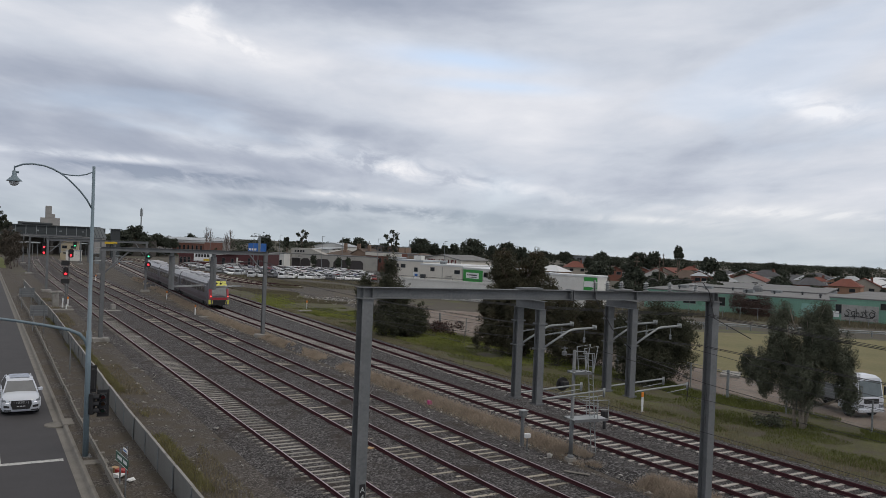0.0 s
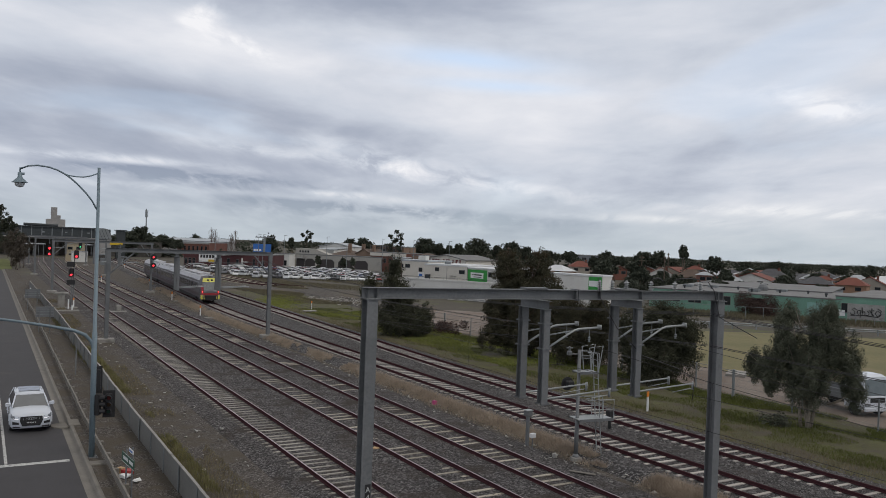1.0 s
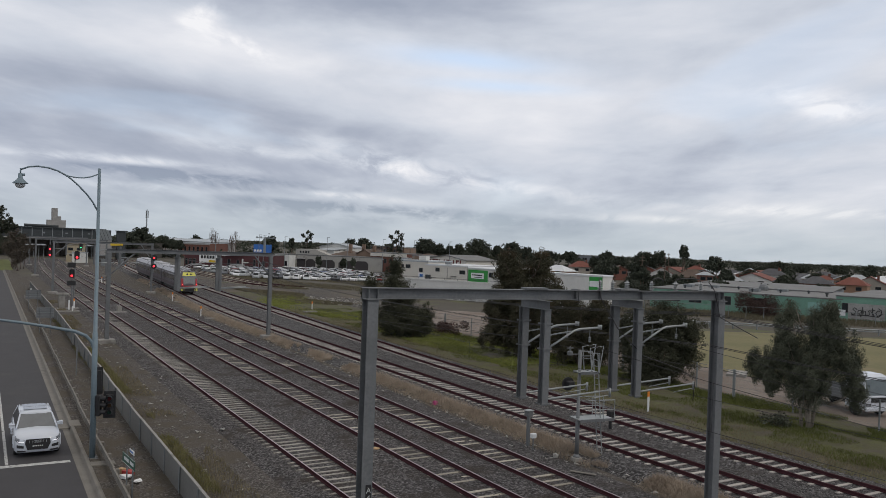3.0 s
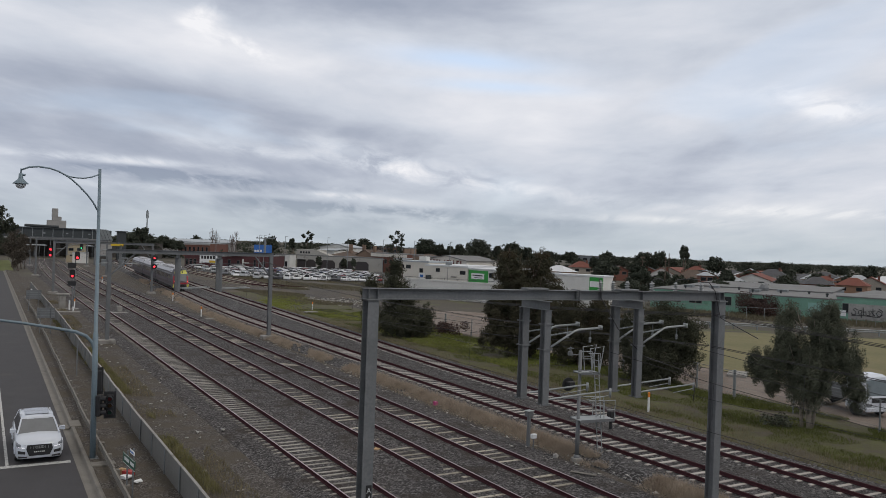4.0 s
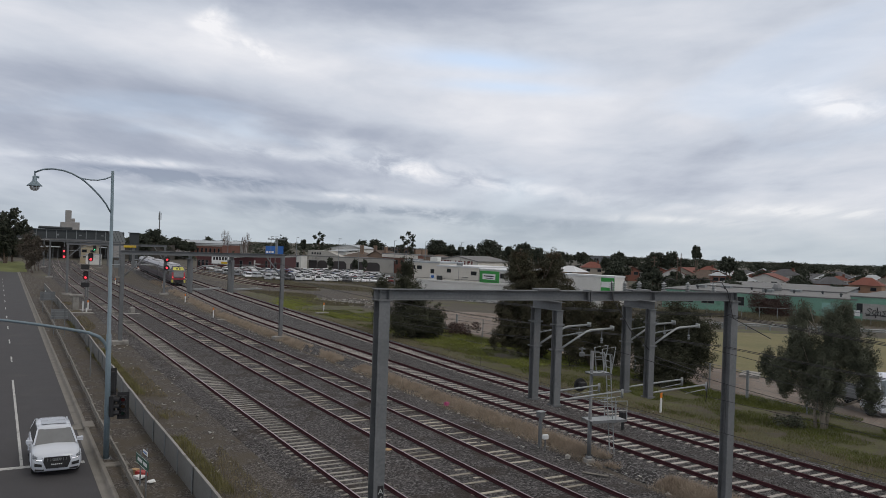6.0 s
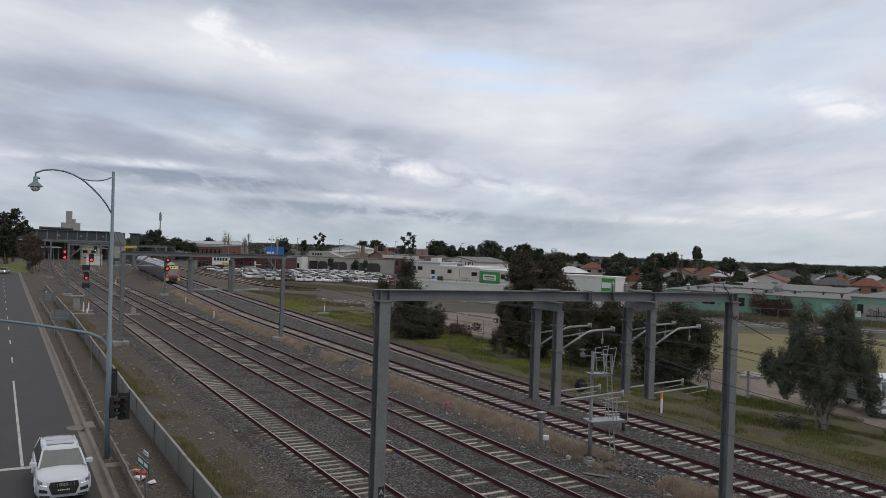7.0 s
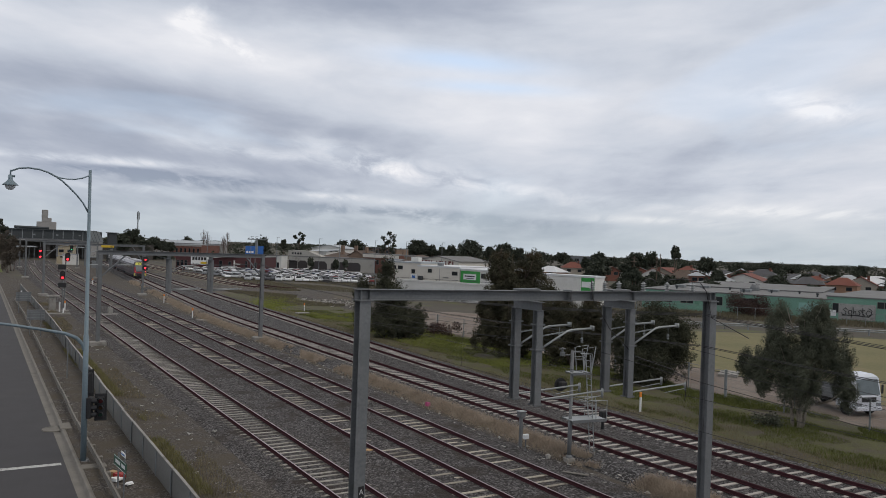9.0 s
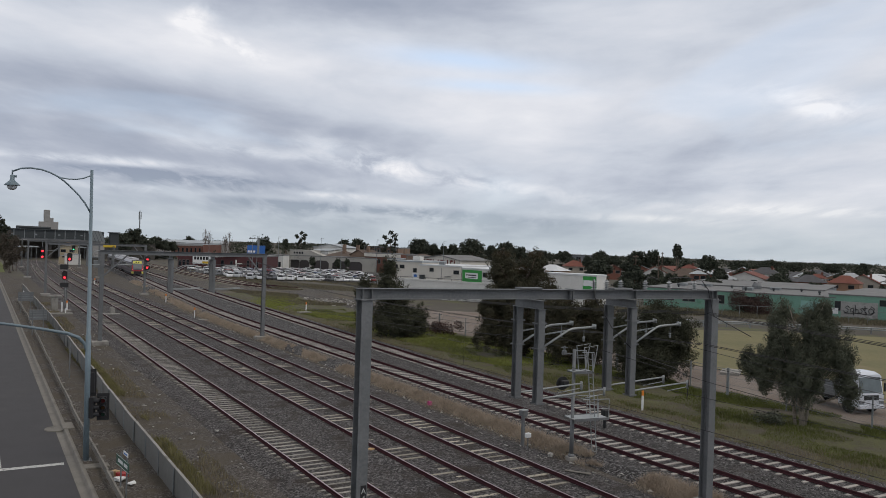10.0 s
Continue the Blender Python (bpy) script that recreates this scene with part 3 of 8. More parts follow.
    for dx in (0.0, 4.4):
        tr = thing("siding_track", "rusty siding track half lost in weeds", "railway track", kind="structure")
        for off in (-0.8375, 0.8375):
            rail_mesh(lambda y: siding(y) + dx, off, -0.05, 165, 330, 5.0, rail_rust, tr)
        vs, fs = [], []
        for yy in np.arange(165, 330, 0.7):
            b, x = len(vs), siding(yy) + dx
            vs += [(x + u, yy + v, w) for w in (-0.36, -0.2) for u, v in ((-1.28, -0.12), (1.28, -0.12), (1.28, 0.12), (-1.28, 0.12))]
            fs += [tuple(b + q for q in f) for f in ((4, 5, 6, 7), (0, 1, 5, 4), (1, 2, 6, 5), (2, 3, 7, 6), (3, 0, 4, 7))]
        tagged(raw("distant_sleepers", vs, fs, sleeper_timber, tr), kind="stuff")


# ---- overhead line structures ----
def gantry_near(y=22.12):
    g = thing("overhead_line_gantry", "galvanised steel portal gantry with drop posts over the tracks", "gantry", (0, y, 0), group="overhead gantries")
    for x, zt in ((10.32, 8.24), (25.66, 8.12)):
        bm = mk()
        ibeam(bm, 0.36, 0.40, 0.022, 0.016, zt + 0.34, "z", (x, 0, -0.34))
        col = part("column", bm, galv, g)
        bm = mk()
        box(bm, x - 0.35, x + 0.35, -0.35, 0.35, -0.34, 0.12, 0.03)
        part("footing", bm, concrete, g)
        bm = mk()
        box(bm, x - 0.24, x + 0.24, -0.26, 0.26, zt, zt + 0.03)
        for sx in (-0.15, 0.15):
            for sy in (-0.18, 0.18):
                lathe(bm, [(0.025, 0), (0.025, 0.05)], 6, (x + sx, sy, zt + 0.03))
        part("cap_plate", bm, galv, col)
    bm = mk()
    ibeam(bm, 0.30, 0.34, 0.02, 0.014, 15.82, "x", (10.03, 0, 8.43))
    for v in bm.verts:  # the beam falls a little towards the far column
        v.co.z -= 0.006 * (v.co.x - 10.03)
    b = part("beam", bm, galv, g)
    for x in (10.2, 10.5, 18.3, 19.4, 21.4, 25.5, 25.8):
        bm = mk()
        box(bm, x - 0.008, x + 0.008, -0.148, 0.148, 8.282 - 0.006 * (x - 10), 8.578 - 0.006 * (x - 10))
        part("stiffener", bm, galv, b)
    bm = mk()
    for x in (18.26, 18.34):
        box(bm, x - 0.012, x + 0.012, -0.19, 0.19, 8.18, 8.58)
    for x, s in ((18.22, 1), (18.38, 1)):
        for zz in (8.24, 8.34, 8.44, 8.53):
            lathe(bm, [(0.02, -0.02), (0.02, 0.02)], 6, (x, -0.17, zz), "x")
    part("splice_plate", bm, galv, b)
    for x in (16.55, 20.76):
        bm = mk()
        ibeam(bm, 0.25, 0.30, 0.016, 0.012, 1.62, "y", (x, -0.81, 8.07))
        part("cross_beam", bm, galv, g)
        bm = mk()
        box(bm, x - 0.5, x + 0.4, -0.2, 0.2, 8.60 - 0.006 * (x - 10), 8.67 - 0.006 * (x - 10), 0.01)
        part("clamp_plate", bm, galv, g)
        for dy in (0.62, -0.62):
            bm = mk()
            ibeam(bm, 0.25, 0.26, 0.018, 0.014, 3.22, "z", (x, dy, 4.70))
            post = part("drop_post", bm, galv, g)
            for z in (4.75, 6.6, 7.45):
                bm = mk()
                box(bm, x - 0.18, x + 0.18, dy - 0.165, dy - 0.14, z - 0.03, z + 0.03)
                box(bm, x - 0.18, x + 0.18, dy + 0.14, dy + 0.165, z - 0.03, z + 0.03)
                tube(bm, [(x - 0.16, dy - 0.2, z), (x - 0.16, dy + 0.2, z)], 0.014, 6)
                tube(bm, [(x + 0.16, dy - 0.2, z), (x + 0.16, dy + 0.2, z)], 0.014, 6)
                part("clamp", bm, galv, post)
            bm = mk()
            tube(bm, [(x + 0.15, dy, 6.62), (x + 1.25, dy, 7.18), (x + 1.45, dy, 7.23), (x + 2.45, dy, 7.27)], 0.038, 10)
            box(bm, x + 2.38, x + 2.43, dy - 0.09, dy + 0.09, 7.2, 7.36)
            part("bracket_arm", bm, insul_steel, post, "pale galvanised bent tube arm", True)
            bm = mk()
            for i in range(14):
                tube(bm, [(x + 0.18 + i * 0.1, dy, 7.06 + i * 0.011), (x + 0.27 + i * 0.1, dy, 7.07 + i * 0.011)], 0.022 if i % 2 else 0.033, 6)
            part("stay_chain", bm, galv_far, post)
            bm = mk()
            tube(bm, [(x + 1.95, dy, 7.2), (x + 1.95, dy, 6.95)], 0.012, 6)
            lathe(bm, [(0.02, 0.0), (0.05, 0.03), (0.025, 0.06), (0.055, 0.09), (0.025, 0.12), (0.055, 0.15), (0.02, 0.2)], 10, (x + 1.95, dy, 6.76))
            part("insulator", bm, galv_far, post)
            bm = mk()
            tube(bm, [(x + 0.14, dy, 4.88), (x + 0.4, dy, 4.9), (x + 3.0, dy, 5.03)], [0.022, 0.033, 0.03], 8)
            box(bm, x + 2.95, x + 3.0, dy - 0.04, dy + 0.04, 4.78, 5.1)
            tube(bm, [(x + 2.9, dy, 4.85), (x + 1.9, dy, 4.76)], 0.018, 6)
            part("registration_arm", bm, insul_steel, post, "straight pale tube arm", True)
    for x in (19.45, 20.05, 20.75, 22.0, 23.25, 24.65):
        bm = mk()
        prof = [(0.05, 0.0)]
        for i in range(5):
            prof += [(0.05, 0.02 + i * 0.065), (0.115, 0.035 + i * 0.065), (0.05, 0.055 + i * 0.065)]
        lathe(bm, prof + [(0.035, 0.37)], 12, (x, 0.02, 8.60 - 0.006 * (x - 10)))
        part("post_insulator", bm, insul_grey, b, "white ribbed porcelain insulator")
    bm = mk()
    box(bm, 19.3, 25.5, -0.06, 0.06, 8.515, 8.535)
    for x0, x1 in ((22.0, 22.6), (23.25, 24.65)):
        tube(bm, [(x0, 0.02, 8.9), (x0 + 0.1, 0.02, 8.98), ((x0 + x1) / 2, 0.02, 9.02), (x1 - 0.1, 0.02, 8.98), (x1, 0.02, 8.88)], 0.022, 6)
    tube(bm, [(24.65, 0.02, 8.88), (25.0, -0.05, 8.9), (25.2, -0.2, 8.55), (25.5, -0.25, 7.5), (26.2, -1.5, 6.8)], 0.018, 6)
    tube(bm, [(19.2, -0.2, 9.0), (19.3, -0.2, 8.3), (19.9, -0.5, 7.2), (21.0, -0.7, 6.2), (22.6, -0.9, 5.7), (23.4, -1.0, 5.3), (23.2, -1.1, 4.5)], 0.016, 6)
    part("feeder_cable", bm, wire_mat, b, "black looping feeder cable", True)
    # name plate with its number painted out as bars
    bm = mk()
    box(bm, 10.28, 10.47, -0.212, -0.203, 1.9, 2.62, 0.004)
    pl = part("number_plate", bm, black_case, g)
    for ch, z in (("A", 2.44), ("4", 2.21), ("6", 1.99)):
        cu = bpy.data.curves.new("lettering", "FONT")
        cu.body, cu.size, cu.extrude = ch, 0.24, 0.002
        cu.align_x, cu.align_y = "CENTER", "CENTER"
        tmp = new("lettering", cu)
        me = bpy.data.meshes.new_from_object(tmp)
        bpy.data.objects.remove(tmp)
        me.materials.clear()
        me.materials.append(insul)
        lt = new("lettering", me)
        lt.parent = pl
        lt.matrix_basis = pose(10.375, -0.215, z, 90, 0, 0)
    return g


insul_steel = mat("pale_steel", (0.36, 0.38, 0.385), (0.27, 0.285, 0.29), 0.5, 0.35, scale=2, fine=25)


def gantry_far(y, xa, xb, ztop, posts=(), braces=()):
    g = thing("overhead_line_gantry", "galvanised steel portal gantry standing over the tracks", "gantry", (0, y, 0), group="overhead gantries")
    for x in (xa, xb):
        bm = mk()
        ibeam(bm, 0.34, 0.36, 0.022, 0.016, ztop + 0.3 - 0.39, "z", (x, 0, -0.3))
        part("column", bm, galv, g)
        bm = mk()
        box(bm, x - 0.75, x + 0.75, -0.55, 0.55, -0.34, 0.08, 0.05)
        part("footing", bm, concrete, g)
    bm = mk()
    ibeam(bm, 0.30, 0.38, 0.02, 0.014, xb - xa + 0.5, "x", (xa - 0.25, 0, ztop - 0.19))
    part("beam", bm, galv, g)
    for x, s in braces:
        bm = mk()
        tube(bm, [(x, 0, ztop - 0.4), (x + s, 0, ztop - 2.4)], 0.075, 8)
        part("brace", bm, galv, g)
    for x in posts:
        bm = mk()
        ibeam(bm, 0.25, 0.30, 0.016, 0.012, 1.62, "y", (x, -0.81, ztop - 0.54))
        part("cross_beam", bm, galv, g)
        for dy in (0.62, -0.62):
            bm = mk()
            ibeam(bm, 0.25, 0.26, 0.018, 0.014, ztop - 0.7 - 4.6, "z", (x, dy, 4.6))
            post = part("drop_post", bm, galv, g)
            bm = mk()
            tube(bm, [(x + 0.15, dy, 6.62), (x + 1.25, dy, 7.18), (x + 1.45, dy, 7.23), (x + 2.45, dy, 7.27)], 0.038, 8)
            part("bracket_arm", bm, insul_steel, post, "pale galvanised bent tube arm", True)
            bm = mk()
            tube(bm, [(x + 0.14, dy, 4.88), (x + 3.0, dy, 5.03)], 0.045, 8)
            part("registration_arm", bm, insul_steel, post, "straight pale tube arm", True)
    return g


def build_wires():
    for x in (18.3, 22.4):
        spans = [-30, 22.1, 79.9, 145.7, 202, 260, 320]
        line = LINES[1][0]
        dx = x - 13.56
        w = thing("overhead_wire", "dark overhead catenary and contact wire above a track", "overhead wire", group="overhead wires")
        bm = mk()
        for a, b in zip(spans, spans[1:]):
            pts = [(line(a + (b - a) * s) + dx, a + (b - a) * s, 6.75 - 1.1 * 4 * s * (1 - s)) for s in np.linspace(0, 1, 9)]
            tube(bm, pts, 0.009, 5, False)
            part("catenary", bm, wire_mat, w)
            bm = mk()
        bm.free()
        bm = mk()
        tube(bm, [(line(a) + dx, a, 4.88) for a in np.arange(-30, 320, 10)], 0.009, 5, False)
        part("contact_wire", bm, wire_mat, w)
        for a, b in zip(spans, spans[1:]):
            for s in (0.12, 0.3, 0.5, 0.7, 0.88):
                y = a + (b - a) * s
                bm = mk()
                tube(bm, [(line(y) + dx, y, 4.88), (line(y) + dx, y, 6.75 - 1.1 * 4 * s * (1 - s))], 0.006, 4, False)
                part("dropper", bm, wire_mat, w)
    for x, z, rad in ((25.3, 7.60, 0.012), (25.42, 7.54, 0.014), (25.36, 7.64, 0.010), (25.2, 6.33, 0.012), (25.3, 6.36, 0.014), (25.9, 5.36, 0.010)):
        w = thing("feeder_wire", "dark feeder wire slung between gantries", "overhead wire", group="overhead wires")
        bm = mk()
        for a, b in ((-40, 22.0), (22.2, 79.9), (79.9, 145)):
            tube(bm, [(x + (0.5 if a < 0 else 0.1) * s * (1 - s) * 4 * (1 if z > 7 else -0.4), a + (b - a) * s, z - (1.0 if z > 7 else 0.55) * 4 * s * (1 - s)) for s in np.linspace(0, 1, 13)], rad, 5, False)
        part("wire", bm, wire_mat, w)


# ---- vegetation ----
bark = mat("bark", (0.16, 0.12, 0.09), (0.08, 0.06, 0.05), 0.95, scale=3, fine=20, bump=0.02)
bark_pale = mat("gum_bark", (0.34, 0.30, 0.25), (0.2, 0.165, 0.13), 0.85, scale=2, fine=12, bump=0.01)
leaf_dark = leaf_mat("leaf_dark", (0.030, 0.033, 0.023), (0.078, 0.080, 0.051), 0.85)
leaf_olive = leaf_mat("leaf_olive", (0.044, 0.050, 0.036), (0.130, 0.138, 0.098), 0.85)
leaf_olive_dark = leaf_mat("leaf_olive_dark", (0.034, 0.034, 0.023), (0.090, 0.084, 0.052), 0.85)
leaf_brown = leaf_mat("leaf_brown", (0.03, 0.024, 0.014), (0.10, 0.073, 0.038))
leaf_far = leaf_mat("leaf_far", (0.030, 0.036, 0.027), (0.070, 0.077, 0.055), 0.8)
leaf_gum = leaf_mat("leaf_gum", (0.034, 0.041, 0.031), (0.080, 0.090, 0.066), 0.85)
leaf_twiggy = leaf_mat("leaf_twiggy", (0.05, 0.043, 0.035), (0.12, 0.102, 0.082), 0.9)
leaf_red = leaf_mat("leaf_red_brown", (0.03, 0.02, 0.018), (0.085, 0.05, 0.042))
twig = mat("bare_twig", (0.16, 0.13, 0.115), (0.10, 0.08, 0.072), 0.95)
blade_green = leaf_mat("grass_green", (0.052, 0.060, 0.018), (0.145, 0.165, 0.042), 0.85)
blade_lush = leaf_mat("grass_lush", (0.14, 0.158, 0.034), (0.26, 0.285, 0.075), 0.85)
blade_dry = leaf_mat("grass_dry", (0.25, 0.20, 0.155), (0.46, 0.385, 0.305), 0.9)
blade_mix = leaf_mat("grass_mixed", (0.115, 0.097, 0.062), (0.26, 0.225, 0.145), 0.9)


def tree(name, label, at, height, spread, seed, leaf, count=2600, size=0.22, trunk_r=0.18, stems=1, clear=0.25, squash=0.8, bk=None, group="", top=1.0, blobs=26):
    """A tapered trunk with limbs, and a crown of leaf blades in clumps round the limb ends."""
    rng = np.random.default_rng(seed)
    t = thing(name, label, "tree", at, group=group)
    bm = mk()
    tips, rad = [], []
    for s in range(stems):
        base = Vector((rng.normal() * 0.25 * (stems > 1), rng.normal() * 0.25 * (stems > 1), -0.05))
        lean = Vector((rng.normal() * 0.12, rng.normal() * 0.12, 1)) * height * 0.72
        mid = base + lean * 0.5 + Vector((rng.normal(), rng.normal(), 0)) * height * 0.03
        end = base + lean
        tube(bm, [base, base.lerp(mid, 0.5), mid, mid.lerp(end, 0.5), end], [trunk_r, trunk_r * 0.8, trunk_r * 0.62, trunk_r * 0.4, trunk_r * 0.15], 7)
        for i in range(blobs // stems):
            u = clear + (1 - clear) * (i + rng.random()) / max(1, blobs // stems)
            a = rng.random() * 2 * math.pi
            # widest in the lower middle of the crown
            q = (u - clear) / (1 - clear)
            w = spread * (0.45 + 0.75 * math.sin(math.pi * min(1, q * 0.85 + 0.12))) * (0.35 + 0.65 * rng.random()) * (1 - (1 - top) * q)
            root = base.lerp(end, min(0.98, u * 0.8))
            tip = Vector((root.x + math.cos(a) * w, root.y + math.sin(a) * w, height * (clear * 0.6 + (1 - clear * 0.6) * (0.08 + 0.86 * q))))
            k = root.lerp(tip, 0.5) + Vector((0, 0, -0.04 * height * rng.random()))
            tube(bm, [root, k, tip], [trunk_r * 0.32, trunk_r * 0.2, trunk_r * 0.06], 5)
            tips.append(tip)
            rad.append(spread * (0.20 + 0.20 * rng.random()))
    part("trunk", bm, bk or bark, t, "", True)
    v, f = scatter_leaves(tips, rad, count, size, squash, rng)
    v[:, 2] = np.maximum(v[:, 2], 0.05)
    raw("crown", v, f, leaf, t)
    return t


def bush(name, label, at, w, h, seed, leaf, count=900, size=0.12):
    rng = np.random.default_rng(seed)
    t = thing(name, label, "bush", at)
    c = [(rng.normal() * w * 0.38, rng.normal() * w * 0.38, h * (0.25 + 0.4 * rng.random())) for _ in range(9)]
    bm = mk()
    for p in c:
        tube(bm, [(0, 0, -0.05), (p[0] * 0.5, p[1] * 0.5, p[2] * 0.6), p], [0.04, 0.025, 0.01], 5)
    part("stems", bm, bark, t)
    v, f = scatter_leaves(c, [h * 0.42] * 9, count, size, 0.85, rng, shell=0.3)
    v[:, 2] = np.maximum(v[:, 2], 0.0)
    raw("foliage", v, f, leaf, t)
    return t


def lobed_tree(label, at, turn, lobes, seed, leaf, count, size, trunk_r=0.16, stems=3, bk=None, tips=None, droop=0.0, sprays=1100, name="tree", group="trees beside the railway", fill=0.10):
    """A dense crown of overlapping lobes (across, along, up, radius, half height) on several stems that reach into them."""
    rng = np.random.default_rng(seed)
    t = thing(name, label, "tree", at, turn, group=group)
    bm = mk()
    for k in range(stems):
        l = lobes[k % len(lobes)]
        base = Vector((l[0] * 0.18 + rng.normal() * 0.15, l[1] * 0.2 + rng.normal() * 0.15, -0.06))
        end = Vector((l[0], l[1], l[2] + l[4] * 0.5))
        mid = base.lerp(end, 0.5) + Vector((rng.normal() * 0.2, rng.normal() * 0.2, 0))
        tube(bm, [base, base.lerp(mid, 0.5), mid, mid.lerp(end, 0.5), end], [trunk_r, trunk_r * 0.8, trunk_r * 0.6, trunk_r * 0.35, trunk_r * 0.1], 7)
    for l in lobes:
        for _ in range(4):
            a = rng.random() * 6.283
            tip = Vector((l[0] + math.cos(a) * l[3] * 0.8, l[1] + math.sin(a) * l[3] * 0.8, l[2] + rng.uniform(-0.3, 0.8) * l[4]))
            root = Vector((l[0] * 0.4, l[1] * 0.4, max(0.4, l[2] - l[4] * 0.7)))
            tube(bm, [root, root.lerp(tip, 0.5) + Vector((0, 0, -0.15)), tip], [trunk_r * 0.3, trunk_r * 0.18, trunk_r * 0.05], 5)
    part("trunk", bm, bk or bark, t, "", True)
    # sprays: small clumps over and inside every lobe
    cs, rs = [], []
    vol = np.array([l[3] ** 2 * l[4] for l in lobes]) ** 0.75
    for l, w in zip(lobes, vol / vol.sum()):
        for _ in range(max(16, int(sprays * w))):
            d = rng.normal(size=3)
            d /= np.linalg.norm(d)
            k = rng.random() ** 0.35 * (1.0 + 0.12 * rng.normal())
            cs.append((l[0] + d[0] * l[3] * k, l[1] + d[1] * l[3] * k, l[2] + d[2] * l[4] * k))
            rs.append(rng.uniform(0.20, 0.42) * max(0.5, 0.45 + l[3] * 0.35))
    v, f = scatter_leaves(cs, rs, count, size, 1.0 + droop, rng, flat=0.5 + droop * 2, shell=0.45, puff=1.3)
    # older, larger foliage fills the inside
    v2, _ = scatter_leaves([l[:3] for l in lobes], [min(l[3], l[4]) * 0.72 for l in lobes], count // 3, fill, 1.25, rng, flat=0.8, shell=0.05)
    v = np.concatenate([v, v2])
    v[:, 2] = np.maximum(v[:, 2], 0.03)
    raw("crown", v, np.arange(len(v)).reshape(-1, 4), leaf, t)
    if tips:
        top = [(l[0], l[1], l[2] + l[4] * 0.75) for l in lobes]
        v, f = scatter_leaves(top, [l[3] * 0.6 for l in lobes], count // 12, size, 0.5, rng, shell=0.3)
        raw("tip_growth", v, f, tips, t)["label"] = "rusty brown new tips"
    return t


def build_near_trees():
    lobed_tree("dark dense evergreen tree beside the fence", (40.5, 77.6, -0.36), -28, [(0.0, 0, 1.7, 2.6, 1.9), (-1.9, 0.3, 2.3, 1.4, 1.9), (2.0, -0.2, 2.2, 1.3, 1.8), (-1.5, 0, 5.4, 1.5, 2.2), (-1.3, 0.2, 7.7, 1.0, 1.5), (-0.3, 0.6, 4.4, 1.6, 1.6)], 11, leaf_dark, 78000, 0.06)
    lobed_tree("small dark evergreen tree behind the tracks", (39.3, 84.5, -0.36), -24, [(0, 0, 2.4, 1.0, 2.4), (0.1, 0, 5.3, 0.8, 1.5), (-0.6, 0.2, 4.4, 0.6, 1.2)], 12, leaf_dark, 18000, 0.06, 0.1, 2)
    lobed_tree("tall dark evergreen tree with rusty tips", (44.3, 60.9, -0.36), -36, [(-1.5, 0, 5.4, 2.1, 3.0), (1.6, 0.2, 5.2, 1.8, 3.2), (-1.7, 0, 8.3, 1.6, 1.8), (1.4, 0.2, 8.5, 1.4, 1.7), (-2.6, -0.4, 2.4, 1.5, 2.0), (0.2, -0.3, 2.2, 2.2, 2.2), (2.2, 0, 2.6, 1.5, 2.2), (0, 0.3, 6.5, 2.0, 2.4), (-3.2, -0.3, 4.6, 0.9, 1.5), (-3.9, -0.5, 1.6, 0.5, 0.8), (2.9, 0.2, 6.3, 1.0, 1.5)], 13, leaf_olive_dark, 135000, 0.055, 0.22, 4, tips=leaf_brown)
    lobed_tree("broad olive-brown evergreen tree behind the gantry", (46.5, 55.0, -0.36), -40, [(-1.2, 0, 2.4, 1.9, 2.4), (1.2, 0, 2.3, 1.9, 2.3), (-1.2, 0, 4.7, 1.6, 1.5), (1.3, 0.2, 4.8, 1.5, 1.4), (-3.0, 0.3, 4.0, 1.2, 1.8), (3.0, 0, 3.4, 1.2, 1.8)], 14, leaf_olive_dark, 82000, 0.055, 0.18, 3, tips=leaf_brown)
    lobed_tree("broad dark evergreen tree behind the gantry", (46.7, 45.4, -0.36), -46, [(-1.9, 0, 2.6, 1.9, 2.5), (1.2, 0, 3.0, 1.75, 2.6), (0, 0, 4.6, 1.9, 2.2), (1.75, 0.2, 4.2, 1.1, 1.8), (-2.6, 0, 4.2, 1.2, 1.8), (-0.6, -0.5, 1.6, 2.2, 1.6)], 15, leaf_dark, 92000, 0.055, 0.2, 4)
    lobed_tree("feathery grey-green tree with several leaning stems", (43.2, 30.2, -0.36), -55, [(-1.35, 0, 5.0, 0.95, 2.3), (-1.2, 0.1, 6.8, 0.5, 1.0), (0.75, 0.2, 5.3, 1.15, 2.2), (1.0, 0.2, 7.1, 0.6, 0.9), (0.35, 0.1, 6.6, 0.6, 1.0), (-0.2, 0, 3.2, 1.3, 1.8), (2.1, 0, 4.2, 0.8, 1.7), (2.5, 0.1, 2.6, 0.65, 1.3), (-3.15, 0.2, 3.8, 0.55, 1.0), (-2.5, -0.2, 3.5, 0.8, 1.2), (-2.1, 0, 2.7, 0.6, 0.8)], 16, leaf_olive, 150000, 0.04, 0.11, 5, bk=bark_pale, droop=0.5, sprays=1000, fill=0.11)
    bush("bush", "low red-brown bush by the fence", (46.8, 79.0, -0.34), 3.4, 1.7, 21, leaf_red, 2600, 0.10)
    bush("bush", "small dark bush under the leaning tree", (42.0, 31.2, -0.34), 1.3, 1.1, 23, leaf_olive, 900, 0.08)
    bush("bush", "dark rounded bush before the factory", (118.2, 91.6, -0.34), 6.2, 4.3, 22, leaf_red, 16000, 0.11)


